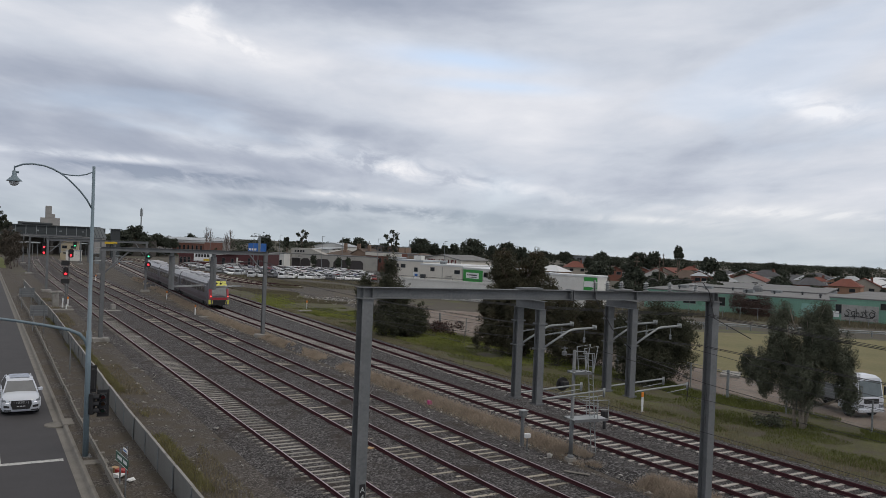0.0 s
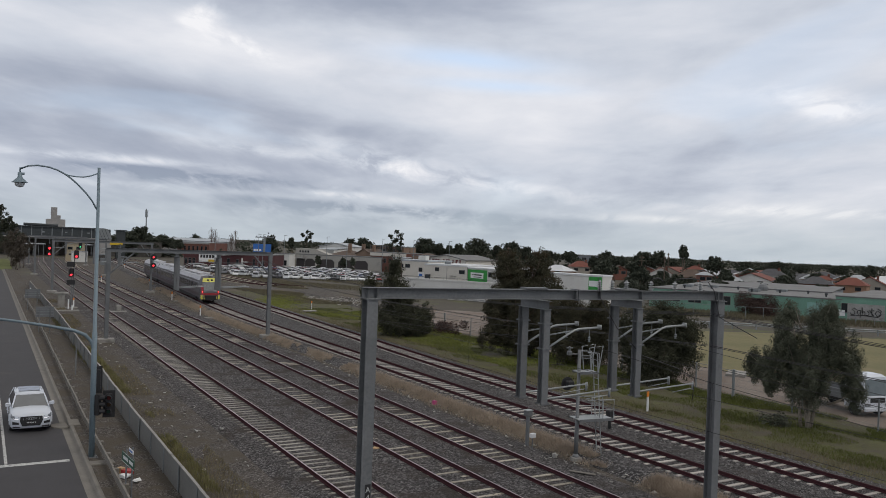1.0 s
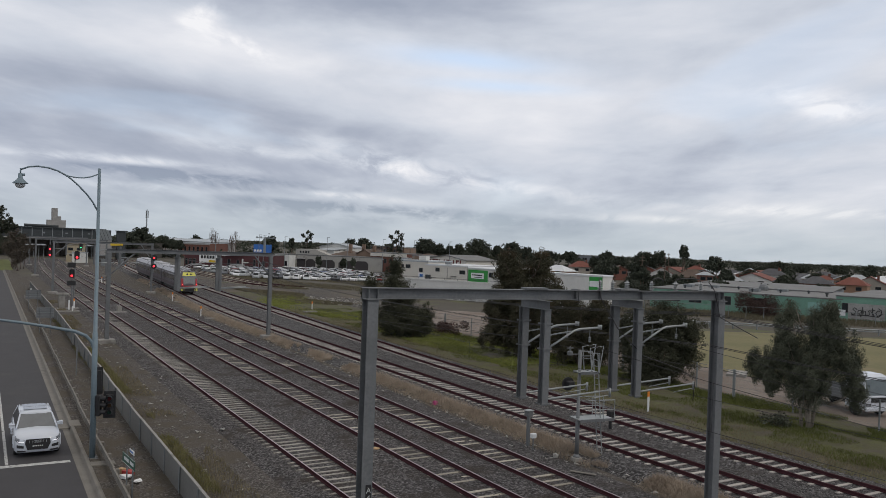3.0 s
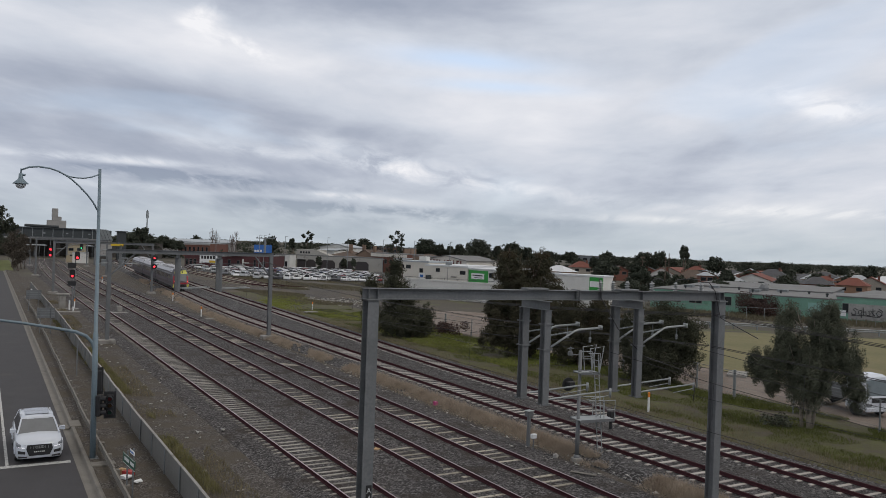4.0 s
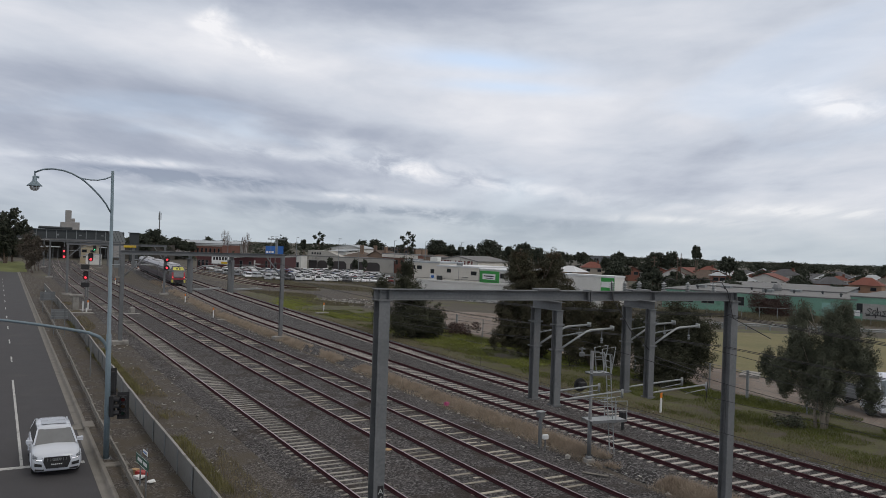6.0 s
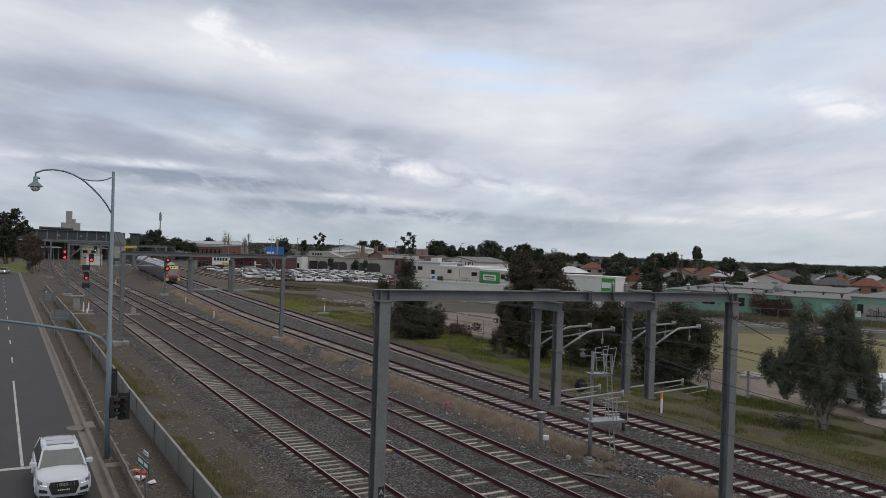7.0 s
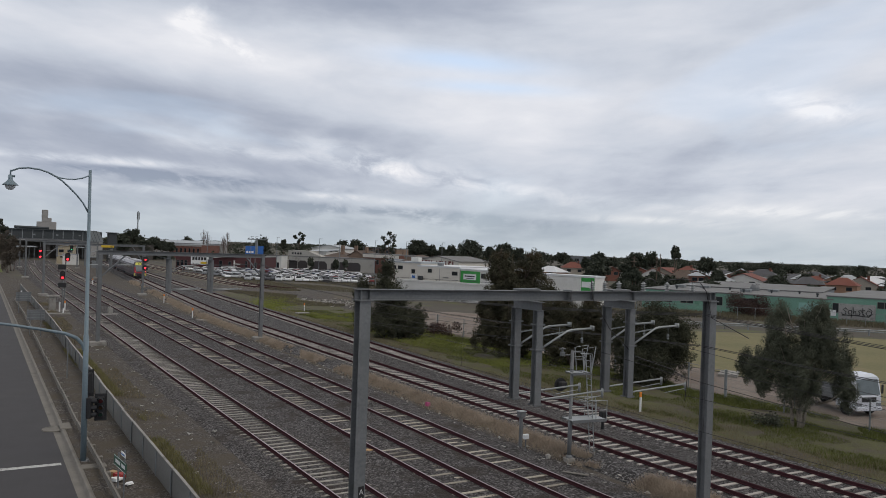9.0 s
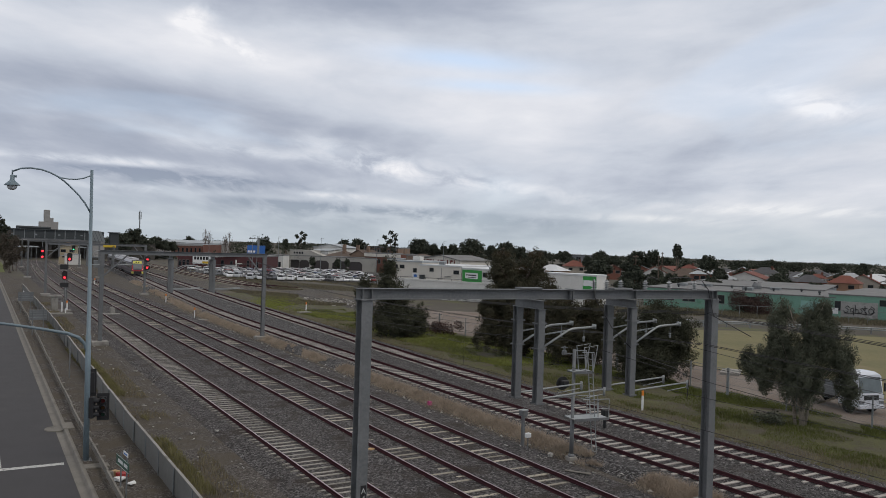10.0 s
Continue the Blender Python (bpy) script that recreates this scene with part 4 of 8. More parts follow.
def dome_gum(at, h, w, seed, count, crown=0.62, label="distant dark gum tree with a rounded crown", group="distant trees"):
    """A gum whose crown is a lumpy dome over a clear trunk, with low growth round its foot."""
    rng = np.random.default_rng(seed)
    deep = min(h * crown, 2.4 * w + 1.0)
    lobes = [(0, 0, h - deep * 0.5, w * 0.62, deep * 0.46)]
    for k in range(9):
        a = 6.283 * k / 9 + rng.uniform(-0.3, 0.3)
        q = rng.uniform(0.52, 0.72)
        lobes.append((math.cos(a) * w * q, math.sin(a) * w * q, h - deep * rng.uniform(0.42, 0.7), w * rng.uniform(0.36, 0.5), deep * rng.uniform(0.2, 0.3)))
    for k in range(4):
        a = 1.57 * k + rng.uniform(-0.4, 0.4)
        lobes.append((math.cos(a) * w * 0.34, math.sin(a) * w * 0.34, h - deep * rng.uniform(0.2, 0.3), w * rng.uniform(0.34, 0.46), deep * 0.22))
    lobes.append((0, 0, h * 0.16, w * 0.9, h * 0.16))
    return lobed_tree(label, at, 0, lobes, seed, leaf_gum, count, 0.24, 0.016 * h + 0.05, 2, sprays=240, name="gum_tree", group=group, fill=0.5)


def open_gum(at, h, w, seed):
    """A tall gum with clumps of foliage at the ends of bare limbs and sky between them."""
    rng = np.random.default_rng(seed)
    lobes = [(0, 0, h * 0.93, w * 0.34, h * 0.06)]
    for k in range(11):
        a, q = 2.4 * k, rng.uniform(0.45, 0.85)
        lobes.append((math.cos(a) * w * q, math.sin(a) * w * q, h * (0.45 + 0.45 * k / 11), w * rng.uniform(0.32, 0.46), h * rng.uniform(0.045, 0.075)))
    return lobed_tree("tall open gum tree with clumps of dark leaves", at, 0, lobes, seed, leaf_gum, 5200, 0.18, 0.02 * h, 3, sprays=160, name="gum_tree", group="distant trees", fill=0.2)


def build_far_trees():
    rng = np.random.default_rng(44)
    # bearing as sine of a turn east of the track, range, height, spread
    for i, (x, y, h, w) in enumerate(DOMES_A + DOMES_B + DOMES_C):
        dome_gum((x, y, -0.34 - fall(x, y)), h + fall(x, y), w * 1.25, 100 + i, int(2400 + 1000 * w))
    dome_gum((219, 205, -0.34), 13.7, 2.0, 398, 4200, crown=0.85, label="tall dark columnar tree among the houses")
    for i, (x, y, h, w) in enumerate(OPEN_GUMS):
        open_gum((x, y, -0.34), h, w, 300 + i)
    for x, y, h, w, n, tw, lb in ((2.2, 252, 17.6, 5.2, 14000, False, "large dark tree at the road bend"), (-7.0, 246, 14.6, 5.0, 7000, False, "large dark tree at the road bend"), (4.0, 264, 12.5, 5.0, 8000, False, "dark tree behind the road bend"), (-3.0, 262, 13.0, 5.0, 7000, False, "dark tree behind the road bend"),
                                  (7.0, 236, 11.2, 2.5, 7000, True, "brown half-bare tree at the road bend"), (9.6, 240, 10.0, 2.3, 6000, True, "brown half-bare tree at the road bend"), (8.4, 228, 6.5, 1.7, 4000, True, "brown half-bare shrub at the road bend")):
        sd = int(x * 10 + y * 3)
        lr = np.random.default_rng(sd)
        lb_ = [(lr.normal() * w * 0.5, lr.normal() * w * 0.4, h * z, w * lr.uniform(0.35, 0.6), h * lr.uniform(0.10, 0.16)) for z in (0.30, 0.36, 0.42, 0.48, 0.55, 0.6, 0.66, 0.74, 0.8, 0.86)]
        lb_.append((0, 0, h * 0.5, w * 0.7, h * 0.25))
        lobed_tree(lb, (x, y, -0.34), 0, lb_, sd, leaf_twiggy if tw else leaf_far, n, 0.10 if tw else 0.22, 0.3 if not tw else 0.14, 3, sprays=260, name="tree" if tw else "gum_tree", group="trees at the road bend", fill=0.16 if tw else 0.4, bk=twig if tw else None)
    for i in range(42):
        a, d = radians(rng.uniform(27, 66)), rng.uniform(225, 430)
        if d < 262 and a < radians(40):
            d += 90
        px, py = math.sin(a) * d, math.cos(a) * d
        dome_gum((px, py, -0.34 - fall(px, py)), rng.uniform(4.8, 6.4) if a > radians(42) else rng.uniform(6.0, 8.5), rng.uniform(2.6, 4.0), 700 + i, 2000)
    for i in range(30):
        a, d = radians(rng.uniform(43, 66)), rng.uniform(178, 232)
        dome_gum((math.sin(a) * d, math.cos(a) * d, -0.34), rng.uniform(3.8, 5.3), rng.uniform(1.7, 3.0), 800 + i, 1900, crown=0.85, label="dark garden tree between the houses", group="garden trees")
    for x, y, h in ((103, 417, 15.3), (105, 417, 14.2), (88, 318, 13.1), (87, 320, 12.0)):
        t = thing("bare_tree", "leafless grey poplar tree", "tree", (x, y, -0.34), 0, "bare trees")
        bm = mk()
        tube(bm, [(0, 0, 0), (0, 0, h)], [0.25, 0.04], 6)
        for k in range(22):
            a, z = rng.random() * 6.28, h * rng.uniform(0.25, 0.9)
            l = h * 0.28 * (1.1 - z / h)
            tube(bm, [(0, 0, z), (math.cos(a) * l * 0.5, math.sin(a) * l * 0.5, z + l * 1.0), (math.cos(a) * l * 0.7, math.sin(a) * l * 0.7, z + l * 2.0)], [0.1, 0.06, 0.03], 4)
        part("trunk", bm, twig, t)
    c, r = [], []
    for i in range(1700):
        a = radians(rng.uniform(-8, 68))
        d = rng.uniform(400, 1300) if a > radians(30) else rng.uniform(430, 1300)
        hh = rng.uniform(2.6, 5.2) if i % 2 else rng.uniform(5.4, 7.6)
        d = d if i % 2 else rng.uniform(800, 1900)
        for _ in range(3):
            px, py = math.sin(a) * d + rng.normal() * hh, math.cos(a) * d + rng.normal() * hh
            c.append((px, py, hh * rng.uniform(0.25, 0.75) - fall(px, py)))
            r.append(hh * rng.uniform(0.45, 0.7))
    v, f = scatter_leaves(c, r, 190000, 0.75, 0.7, rng, shell=0.3)
    tagged(raw("far_woods", v, f, leaf_far), "low dark line of suburban trees along the horizon", "woods", kind="stuff")


# ---- buildings ----
roof_tile = mat("terracotta_tile", (0.19, 0.062, 0.042), (0.13, 0.048, 0.036), 0.85, scale=0.6, fine=4, wave=(0.3, "Z", 0.03))
roof_grey = mat("grey_tile", (0.085, 0.085, 0.092), (0.055, 0.055, 0.06), 0.85, scale=0.6, fine=4, wave=(0.3, "Z", 0.03))
roof_brown = mat("brown_tile", (0.12, 0.085, 0.065), (0.075, 0.055, 0.045), 0.85, scale=0.6, fine=4, wave=(0.3, "Z", 0.03))
roof_iron = mat("iron_roof", (0.42, 0.45, 0.47), (0.30, 0.32, 0.335), 0.5, 0.3, scale=0.2, fine=3, wave=(0.3, "X", 0.03))
roof_white = mat("white_roof", (0.64, 0.655, 0.67), (0.52, 0.53, 0.545), 0.6, 0.0, scale=0.15, fine=3, wave=(0.4, "X", 0.02))
wall_cream = mat("cream_render", (0.36, 0.325, 0.275), (0.27, 0.245, 0.21), 0.9, scale=0.3, fine=5)
wall_white = mat("white_render", (0.66, 0.655, 0.63), (0.54, 0.535, 0.51), 0.9, scale=0.3, fine=5, blotch=((0.46, 0.45, 0.42), 0.5, 0.58, 0.75))
wall_grey = mat("grey_render", (0.33, 0.32, 0.31), (0.25, 0.245, 0.24), 0.9, scale=0.2, fine=4)
wall_brick = mat("red_brick", (0.19, 0.078, 0.054), (0.135, 0.058, 0.043), 0.9, scale=0.4, fine=8)
wall_maroon = mat("maroon_brick", (0.085, 0.028, 0.030), (0.055, 0.02, 0.022), 0.85, scale=0.4, fine=8)
# red brick with distance haze mixed into its colour, plus random blotches
wall_brick_hazed = mat("hazed_red_brick", (0.165, 0.07, 0.05), (0.115, 0.052, 0.04), 0.9, scale=0.4, fine=8, blotch=((0.15, 0.09, 0.075), 0.5, 0.55, 0.7))
wall_tan_dull = mat("dull_tan_brick", (0.235, 0.165, 0.12), (0.175, 0.12, 0.09), 0.9, scale=0.4, fine=8, blotch=((0.15, 0.11, 0.085), 0.5, 0.55, 0.7))
wall_tan = mat("tan_brick", (0.33, 0.20, 0.13), (0.23, 0.14, 0.095), 0.9, scale=0.4, fine=8)
wall_green = mat("mint_green_paint", (0.185, 0.355, 0.275), (0.14, 0.275, 0.215), 0.8, scale=0.25, fine=4, blotch=((0.11, 0.24, 0.17), 0.4, 0.56, 0.72))
sign_green = mat("sign_green", (0.03, 0.30, 0.05), (0.025, 0.24, 0.04), 0.5)
sign_white = mat("sign_white", (0.75, 0.76, 0.76), (0.65, 0.66, 0.66), 0.5)
sign_yellow = mat("sign_yellow", (0.62, 0.42, 0.02), (0.5, 0.34, 0.02), 0.5)
sign_blue = mat("sign_blue", (0.03, 0.14, 0.45), (0.025, 0.11, 0.36), 0.5)
red_paint = mat("red_paint", (0.36, 0.04, 0.035), (0.27, 0.03, 0.03), 0.6)
orange_paint = mat("orange_paint", (0.75, 0.24, 0.02), (0.6, 0.18, 0.02), 0.6)
window_frame = mat("dull_window_frame", (0.16, 0.155, 0.145), (0.11, 0.105, 0.10), 0.7)
dark_metal = mat("dark_metal", (0.05, 0.058, 0.062), (0.035, 0.04, 0.043), 0.6, 0.2)


def win(parent, x, z, w, h, face=0.0, frame_mat=None):
    """A window set in the wall that faces -y at y = face of its house's space."""
    bm = mk()
    box(bm, x - w / 2, x + w / 2, face - 0.06, face + 0.04, z, z + h)
    o = part("window", bm, frame_mat or window_frame, parent)
    bm = mk()
    n = max(1, round(w / 1.2))
    for i in range(n):
        a = x - w / 2 + w * i / n
        box(bm, a + 0.06, a + w / n - 0.06, face - 0.075, face - 0.062, z + 0.07, z + h - 0.07)
    part("pane", bm, clear_dark, o)
    return o


def block(name, label, category, at, rz, w, d, h, wallm, roofm, roof="flat", rise=2.0, wins=(), eave=0.4, doors=()):
    """A building whose front faces -y of its own space; at is the middle of its front's foot."""
    b = thing(name, label, category, at, rz)
    bm = mk()
    box(bm, -w / 2, w / 2, 0, d, 0, h)
    part("wall", bm, wallm, b)
    bm = mk()
    if roof == "flat":
        box(bm, -w / 2 - 0.1, w / 2 + 0.1, -0.1, d + 0.1, h + 0.002, h + 0.3)
    elif roof == "shed":
        prism(bm, [(-w / 2 - eave, h + 0.002), (w / 2 + eave, h + 0.002), (w / 2 + eave, h + 0.2), (-w / 2 - eave, h + 0.2)], -eave, d + eave)
        for v in bm.verts:
            v.co.z += rise * (v.co.y + eave) / (d + 2 * eave)
    elif roof == "gable":
        prism(bm, [(-w / 2 - eave, h - 0.1), (0, h + rise), (w / 2 + eave, h - 0.1), (w / 2 + eave, h + 0.1), (0, h + rise + 0.2), (-w / 2 - eave, h + 0.1)], -eave, d + eave)
    elif roof == "gable_x":
        for s in (0, 1):
            ya, yb = (-eave, d / 2) if s == 0 else (d / 2, d + eave)
            za, zb = (h - 0.1, h + rise) if s == 0 else (h + rise, h - 0.1)
            vs = [bm.verts.new(p) for p in ((-w / 2 - eave, ya, za), (w / 2 + eave, ya, za), (w / 2 + eave, yb, zb), (-w / 2 - eave, yb, zb), (-w / 2 - eave, ya, za + .2), (w / 2 + eave, ya, za + .2), (w / 2 + eave, yb, zb + .2), (-w / 2 - eave, yb, zb + .2))]
            for q in ((3, 2, 1, 0), (4, 5, 6, 7), (0, 1, 5, 4), (1, 2, 6, 5), (2, 3, 7, 6), (3, 0, 4, 7)):
                bm.faces.new([vs[i] for i in q])
    else:  # hipped
        a = min(w, d) / 2
        e = eave
        vs = [bm.verts.new(p) for p in ((-w / 2 - e, -e, h), (w / 2 + e, -e, h), (w / 2 + e, d + e, h), (-w / 2 - e, d + e, h))]
        r = [bm.verts.new((-(w / 2 - a) - 0.05, d / 2, h + rise)), bm.verts.new(((w / 2 - a) + 0.05, d / 2, h + rise))]
        for q in ((vs[0], vs[1], r[1], r[0]), (vs[1], vs[2], r[1]), (vs[2], vs[3], r[0], r[1]), (vs[3], vs[0], r[0])):
            bm.faces.new(q)
        bm.faces.new(vs[::-1])
    rf = part("roof", bm, roofm, b)
    if roof in ("gable",):
        for y in (0.0, d - 0.2):
            bm = mk()
            vs = [bm.verts.new((x, yy, z)) for yy in (y, y + 0.2) for x, z in ((-w / 2, h), (w / 2, h), (0, h + rise - 0.05))]
            for q in ((0, 1, 2), (5, 4, 3), (0, 3, 4, 1), (1, 4, 5, 2), (2, 5, 3, 0)):
                bm.faces.new([vs[i] for i in q])
            part("gable", bm, wallm, b)
    if roof == "gable_x":
        for x in (-w / 2, w / 2 - 0.2):
            bm = mk()
            vs = [bm.verts.new((xx, yy, z)) for xx in (x, x + 0.2) for yy, z in ((0, h), (d, h), (d / 2, h + rise - 0.05))]
            for q in ((0, 1, 2), (5, 4, 3), (0, 3, 4, 1), (1, 4, 5, 2), (2, 5, 3, 0)):
                bm.faces.new([vs[i] for i in q])
            part("gable", bm, wallm, b)
    for x, z, ww, hh in wins:
        win(b, x, z, ww, hh)
    for x, ww, hh, dm in doors:
        bm = mk()
        box(bm, x - ww / 2, x + ww / 2, -0.05, 0.03, 0, hh)
        part("door", bm, dm, b)
    return b


def facing(x, y):
    """The turn that lets a front at x, y look towards the railway's near end."""
    return -math.degrees(math.atan2(x, y))


def building_from(name, label, category, p0, p1, d, h, *a, z=-0.34, **k):
    """Front from p0 to p1 (left to right as seen from the railway)."""
    mx, my = (p0[0] + p1[0]) / 2, (p0[1] + p1[1]) / 2
    w = math.hypot(p1[0] - p0[0], p1[1] - p0[1])
    return block(name, label, category, (mx, my, z), math.degrees(math.atan2(p1[1] - p0[1], p1[0] - p0[0])), w, d, h, *a, **k)
# place, height, half width
DOMES_A = [(101, 314, 12.0, 2.6), (109, 311, 11.1, 1.1), (151, 349, 12.1, 2.8), (157, 346, 12.6, 4.0), (167, 341, 10.5, 2.0), (183, 333, 13.5, 5.0), (189, 330, 11.3, 2.3), (193, 327, 10.7, 2.0), (197, 325, 11.3, 2.3), (194, 303, 14.4, 5.2), (212, 315, 11.9, 2.5), (218, 311, 13.2, 6.0), (224, 307, 11.3, 2.5), (244, 317, 9.7, 5.3), (252, 310, 9.8, 3.7), (199, 224, 10.3, 3.4)]
DOMES_B = [(196, 227, 8.5, 1.6), (223, 229, 11.0, 3.8), (227, 225, 11.4, 2.5), (211, 184, 10.2, 2.8), (164, 139, 7.0, 1.7), (142, 147, 7.2, 2.3), (143, 161, 7.9, 3.1), (326, 265, 7.5, 4.4), (334, 254, 8.6, 5.0), (341, 245, 7.4, 3.9), (244, 223, 7.4, 2.6), (359, 237, 7.4, 4.0), (366, 226, 8.4, 2.3), (274, 264, 8.5, 2.5), (244, 265, 8.3, 2.8)]
DOMES_C = [(68, 414, 14.2, 4.4), (60, 406, 11.2, 3.8), (65, 420, 12.4, 2.8), (74, 393, 10.6, 3.7), (76, 382, 8.9, 2.1), (53, 417, 9.2, 2.8), (55, 396, 8.4, 2.6), (69, 394, 8.6, 2.6), (107, 468, 11.0, 2.8), (101, 469, 7.9, 3.2), (123, 485, 8.3, 3.0), (51, 382, 8.1, 3.0), (54, 376, 9.0, 3.2), (57, 371, 9.6, 3.2), (71, 378, 10.1, 3.3), (77, 372, 8.5, 2.5), (66, 374, 9.2, 3.0)]
OPEN_GUMS = [(115, 309, 14.8, 2.2), (135, 268, 15.7, 3.0)]



def build_town():
    # open land by the railway
    f = strip("field", [[(56, 20, -0.33), (130, 20, -0.33)], [(58, 54, -0.33), (112, 54, -0.33)], [(70, 66, -0.33), (95, 70, -0.33)], [(76, 70, -0.33), (84, 76, -0.33)]], field_green)
    tagged(f, "yellow-green mown grass field", "field", kind="structure")
    gr = strip("gravel_yard", [[(48.5, 14, -0.326), (56, 14, -0.326)], [(48, 36, -0.326), (56.5, 40, -0.326)], [(49.5, 56, -0.326), (58, 55, -0.326)], [(49.5, 80, -0.326), (70, 78, -0.326)], [(52, 104, -0.326), (72, 98, -0.326)], [(56, 112, -0.326), (66, 108, -0.326)]], gravel_tan)
    tagged(gr, "tan gravel yard and access track", "gravel", kind="structure")
    wg = strip("waste_ground", [[(LINES[5][0](y) + 3.0, y, -0.336)] + [(LINES[5][0](y) + 3.0 + (siding(y) + 6.5 - LINES[5][0](y) - 3.0) * q, y, -0.318 + 0.05 * noise.noise((q * 4, y * 0.1, 5))) for q in (0.2, 0.4, 0.6, 0.8, 1.0)] for y in range(150, 330, 4)], waste_mat)
    tagged(wg, "dark stony waste ground round the siding", "ground", kind="structure")
    wg2 = strip("waste_ground_near", [[(LINES[5][0](y) + 3.0 + (66 - LINES[5][0](y) - 3.0) * q, y, -0.322 + 0.05 * noise.noise((q * 6, y * 0.12, 8))) for q in (0, 0.1, 0.2, 0.3, 0.4, 0.5, 0.6, 0.8, 1.0)] for y in range(112, 152, 2)], waste_mat)
    tagged(wg2, "grey-brown stony ground beyond the grassy bank", "ground", kind="structure")
    rng2 = np.random.default_rng(21)
    n = 260
    cc = np.column_stack([rng2.normal(size=n) * 3.2 + 53, rng2.normal(size=n) * 4.0 + 128, np.full(n, -0.28)])
    vv = (cc[:, None, :] + rng2.normal(size=(n, 4, 3)) * np.array([0.22, 0.26, 0.10])).reshape(-1, 3)
    tagged(raw("rubble", vv, np.array([[[0, 1, 2], [0, 2, 3], [0, 3, 1], [1, 3, 2]]] * n).reshape(-1, 3) + np.repeat(np.arange(n) * 4, 4)[:, None], scrap), "heap of pale broken rubble on waste ground", "rubble", kind="stuff")
    cp = strip("car_park_surface", [[(50, 246, -0.325), (92, 177, -0.325)], [(106, 284, -0.325), (146, 216, -0.325)]], car_park_tar)
    tagged(cp, "grey asphalt car park", "car park", kind="structure")

    g = building_from("factory_building", "long mint-green painted factory with a flat grey roof", "building", (112.5, 113.5), (126.4, 81.6), 22, 3.5, wall_green, roof_dull, "shed", 0.3,
                      wins=[(-12.8, 1.3, 2.8, 1.6), (-8.6, 1.3, 2.4, 1.6), (2.6, 1.3, 3.0, 1.6), (-3.2, 1.3, 2.4, 1.6)], eave=0.1, doors=[(-16, 1.6, 2.2, wall_pale_green), (12.6, 3.2, 2.8, wall_pale_green)])
    for k in range(7):
        bm = mk()
        lathe(bm, [(0.16, 3.6), (0.16, 4.1), (0.27, 4.15), (0.27, 4.35), (0.05, 4.45)], 10, (-12 + k * 4.2, 4 + (k % 3) * 3, 0))
        part("roof_vent", bm, dark_metal, g)
    for x, y in ((-13, 9), (-9, 12), (0.5, 6), (4, 12)):
        bm = mk()
        box(bm, x - 0.9, x + 0.9, y - 0.8, y + 0.8, 3.6, 4.35, 0.05)
        part("roof_unit", bm, galv_far, g)
    bm = mk()
    lathe(bm, [(0.9, 3.6), (0.9, 4.5), (0.6, 5.0), (0.1, 5.15)], 12, (0.5, 12, 0))
    part("roof_cowl", bm, galv, g)
    b2 = building_from("factory_building", "grey clad factory hall behind the green one", "building", (126.5, 117.5), (139.5, 93.5), 24, 3.95, wall_slate, roof_dull, "shed", 0.4, eave=0.1)
    w2 = building_from("factory_building", "mint-green painted factory wing with a graffiti panel", "building", (125.6, 83.4), (140.5, 40.0), 26, 4.1, wall_green, roof_dull, "shed", 0.4,
                       wins=[(-21.0, 1.4, 2.0, 1.7), (-13.6, 2.6, 3.2, 1.1), (-9.0, 2.6, 4, 1.1)], eave=0.1)
    bm = mk()
    box(bm, -21.0, -15.4, -0.12, -0.02, 0.5, 3.1)
    gp = part("panel", bm, panel_grey, w2, "white sheet panel with black spray-can writing")
    # sprayed scrawl as thick strokes
    bm = mk()
    for x0, shape in ((-20.3, ((1.0, 0.75), (0.5, 1.0), (0.1, 0.75), (0.7, 0.45), (0.6, 0.1), (0.0, 0.0), (-0.3, 0.3))), (-19.3, ((0.9, 0.7), (0.3, 0.65), (0.1, 0.25), (0.5, 0.1), (0.9, 0.6), (0.8, -0.35))), (-18.2, ((0.0, 1.15), (0.1, 0.1), (0.3, 0.55), (0.6, 0.6), (0.7, 0.05))),
                      (-17.3, ((0.7, 0.75), (0.2, 0.65), (0.6, 0.35), (0.4, 0.05), (0.0, 0.1))), (-16.4, ((0.2, 1.1), (0.25, 0.1), (0.6, 0.05), (-0.2, 0.7), (0.7, 0.8))), (-15.5, ((0.9, 0.6), (0.4, 0.8), (0.0, 0.4), (0.4, 0.0), (1.0, 0.2), (1.2, 0.8), (0.5, 1.1))), (-20.5, ((0.0, -0.1), (2.5, 0.0), (5.6, -0.12), (6.3, 0.35)))):
        tube(bm, [(-20.5 + (x0 + 20.5 + a) * 0.74, -0.14, 1.25 + b * 1.15) for a, b in shape], 0.075, 5)
    part("scrawl", bm, black_case, gp)
    bm = mk()
    box(bm, -22.5, -21.4, -0.1, -0.03, 0.9, 1.9)
    part("board", bm, sign_white, w2)
    of = building_from("office_building", "white rendered office building with a white roof", "building", (78.2, 141.9), (82.9, 133.3), 13, 6.15, wall_cream_pale, roof_white, "flat",
                       wins=[(-2.0, 5.0, 1.0, 0.8), (3.75, 4.7, 1.3, 0.8)])
    for x, y, w, z0, z1, m_ in ((-4.0, -0.7, 0.9, 3.4, 4.3, dark_metal), (1.8, -0.3, 1.3, 4.2, 4.28, roof_dull), (0.3, -0.05, 0.12, 2.2, 5.9, wall_grey), (-0.9, 2.0, 1.2, 6.46, 7.0, galv_far)):
        bm = mk()
        box(bm, x - w / 2, x + w / 2, y, y + 0.65, z0, z1, 0.02)
        part("wall_unit", bm, m_, of)
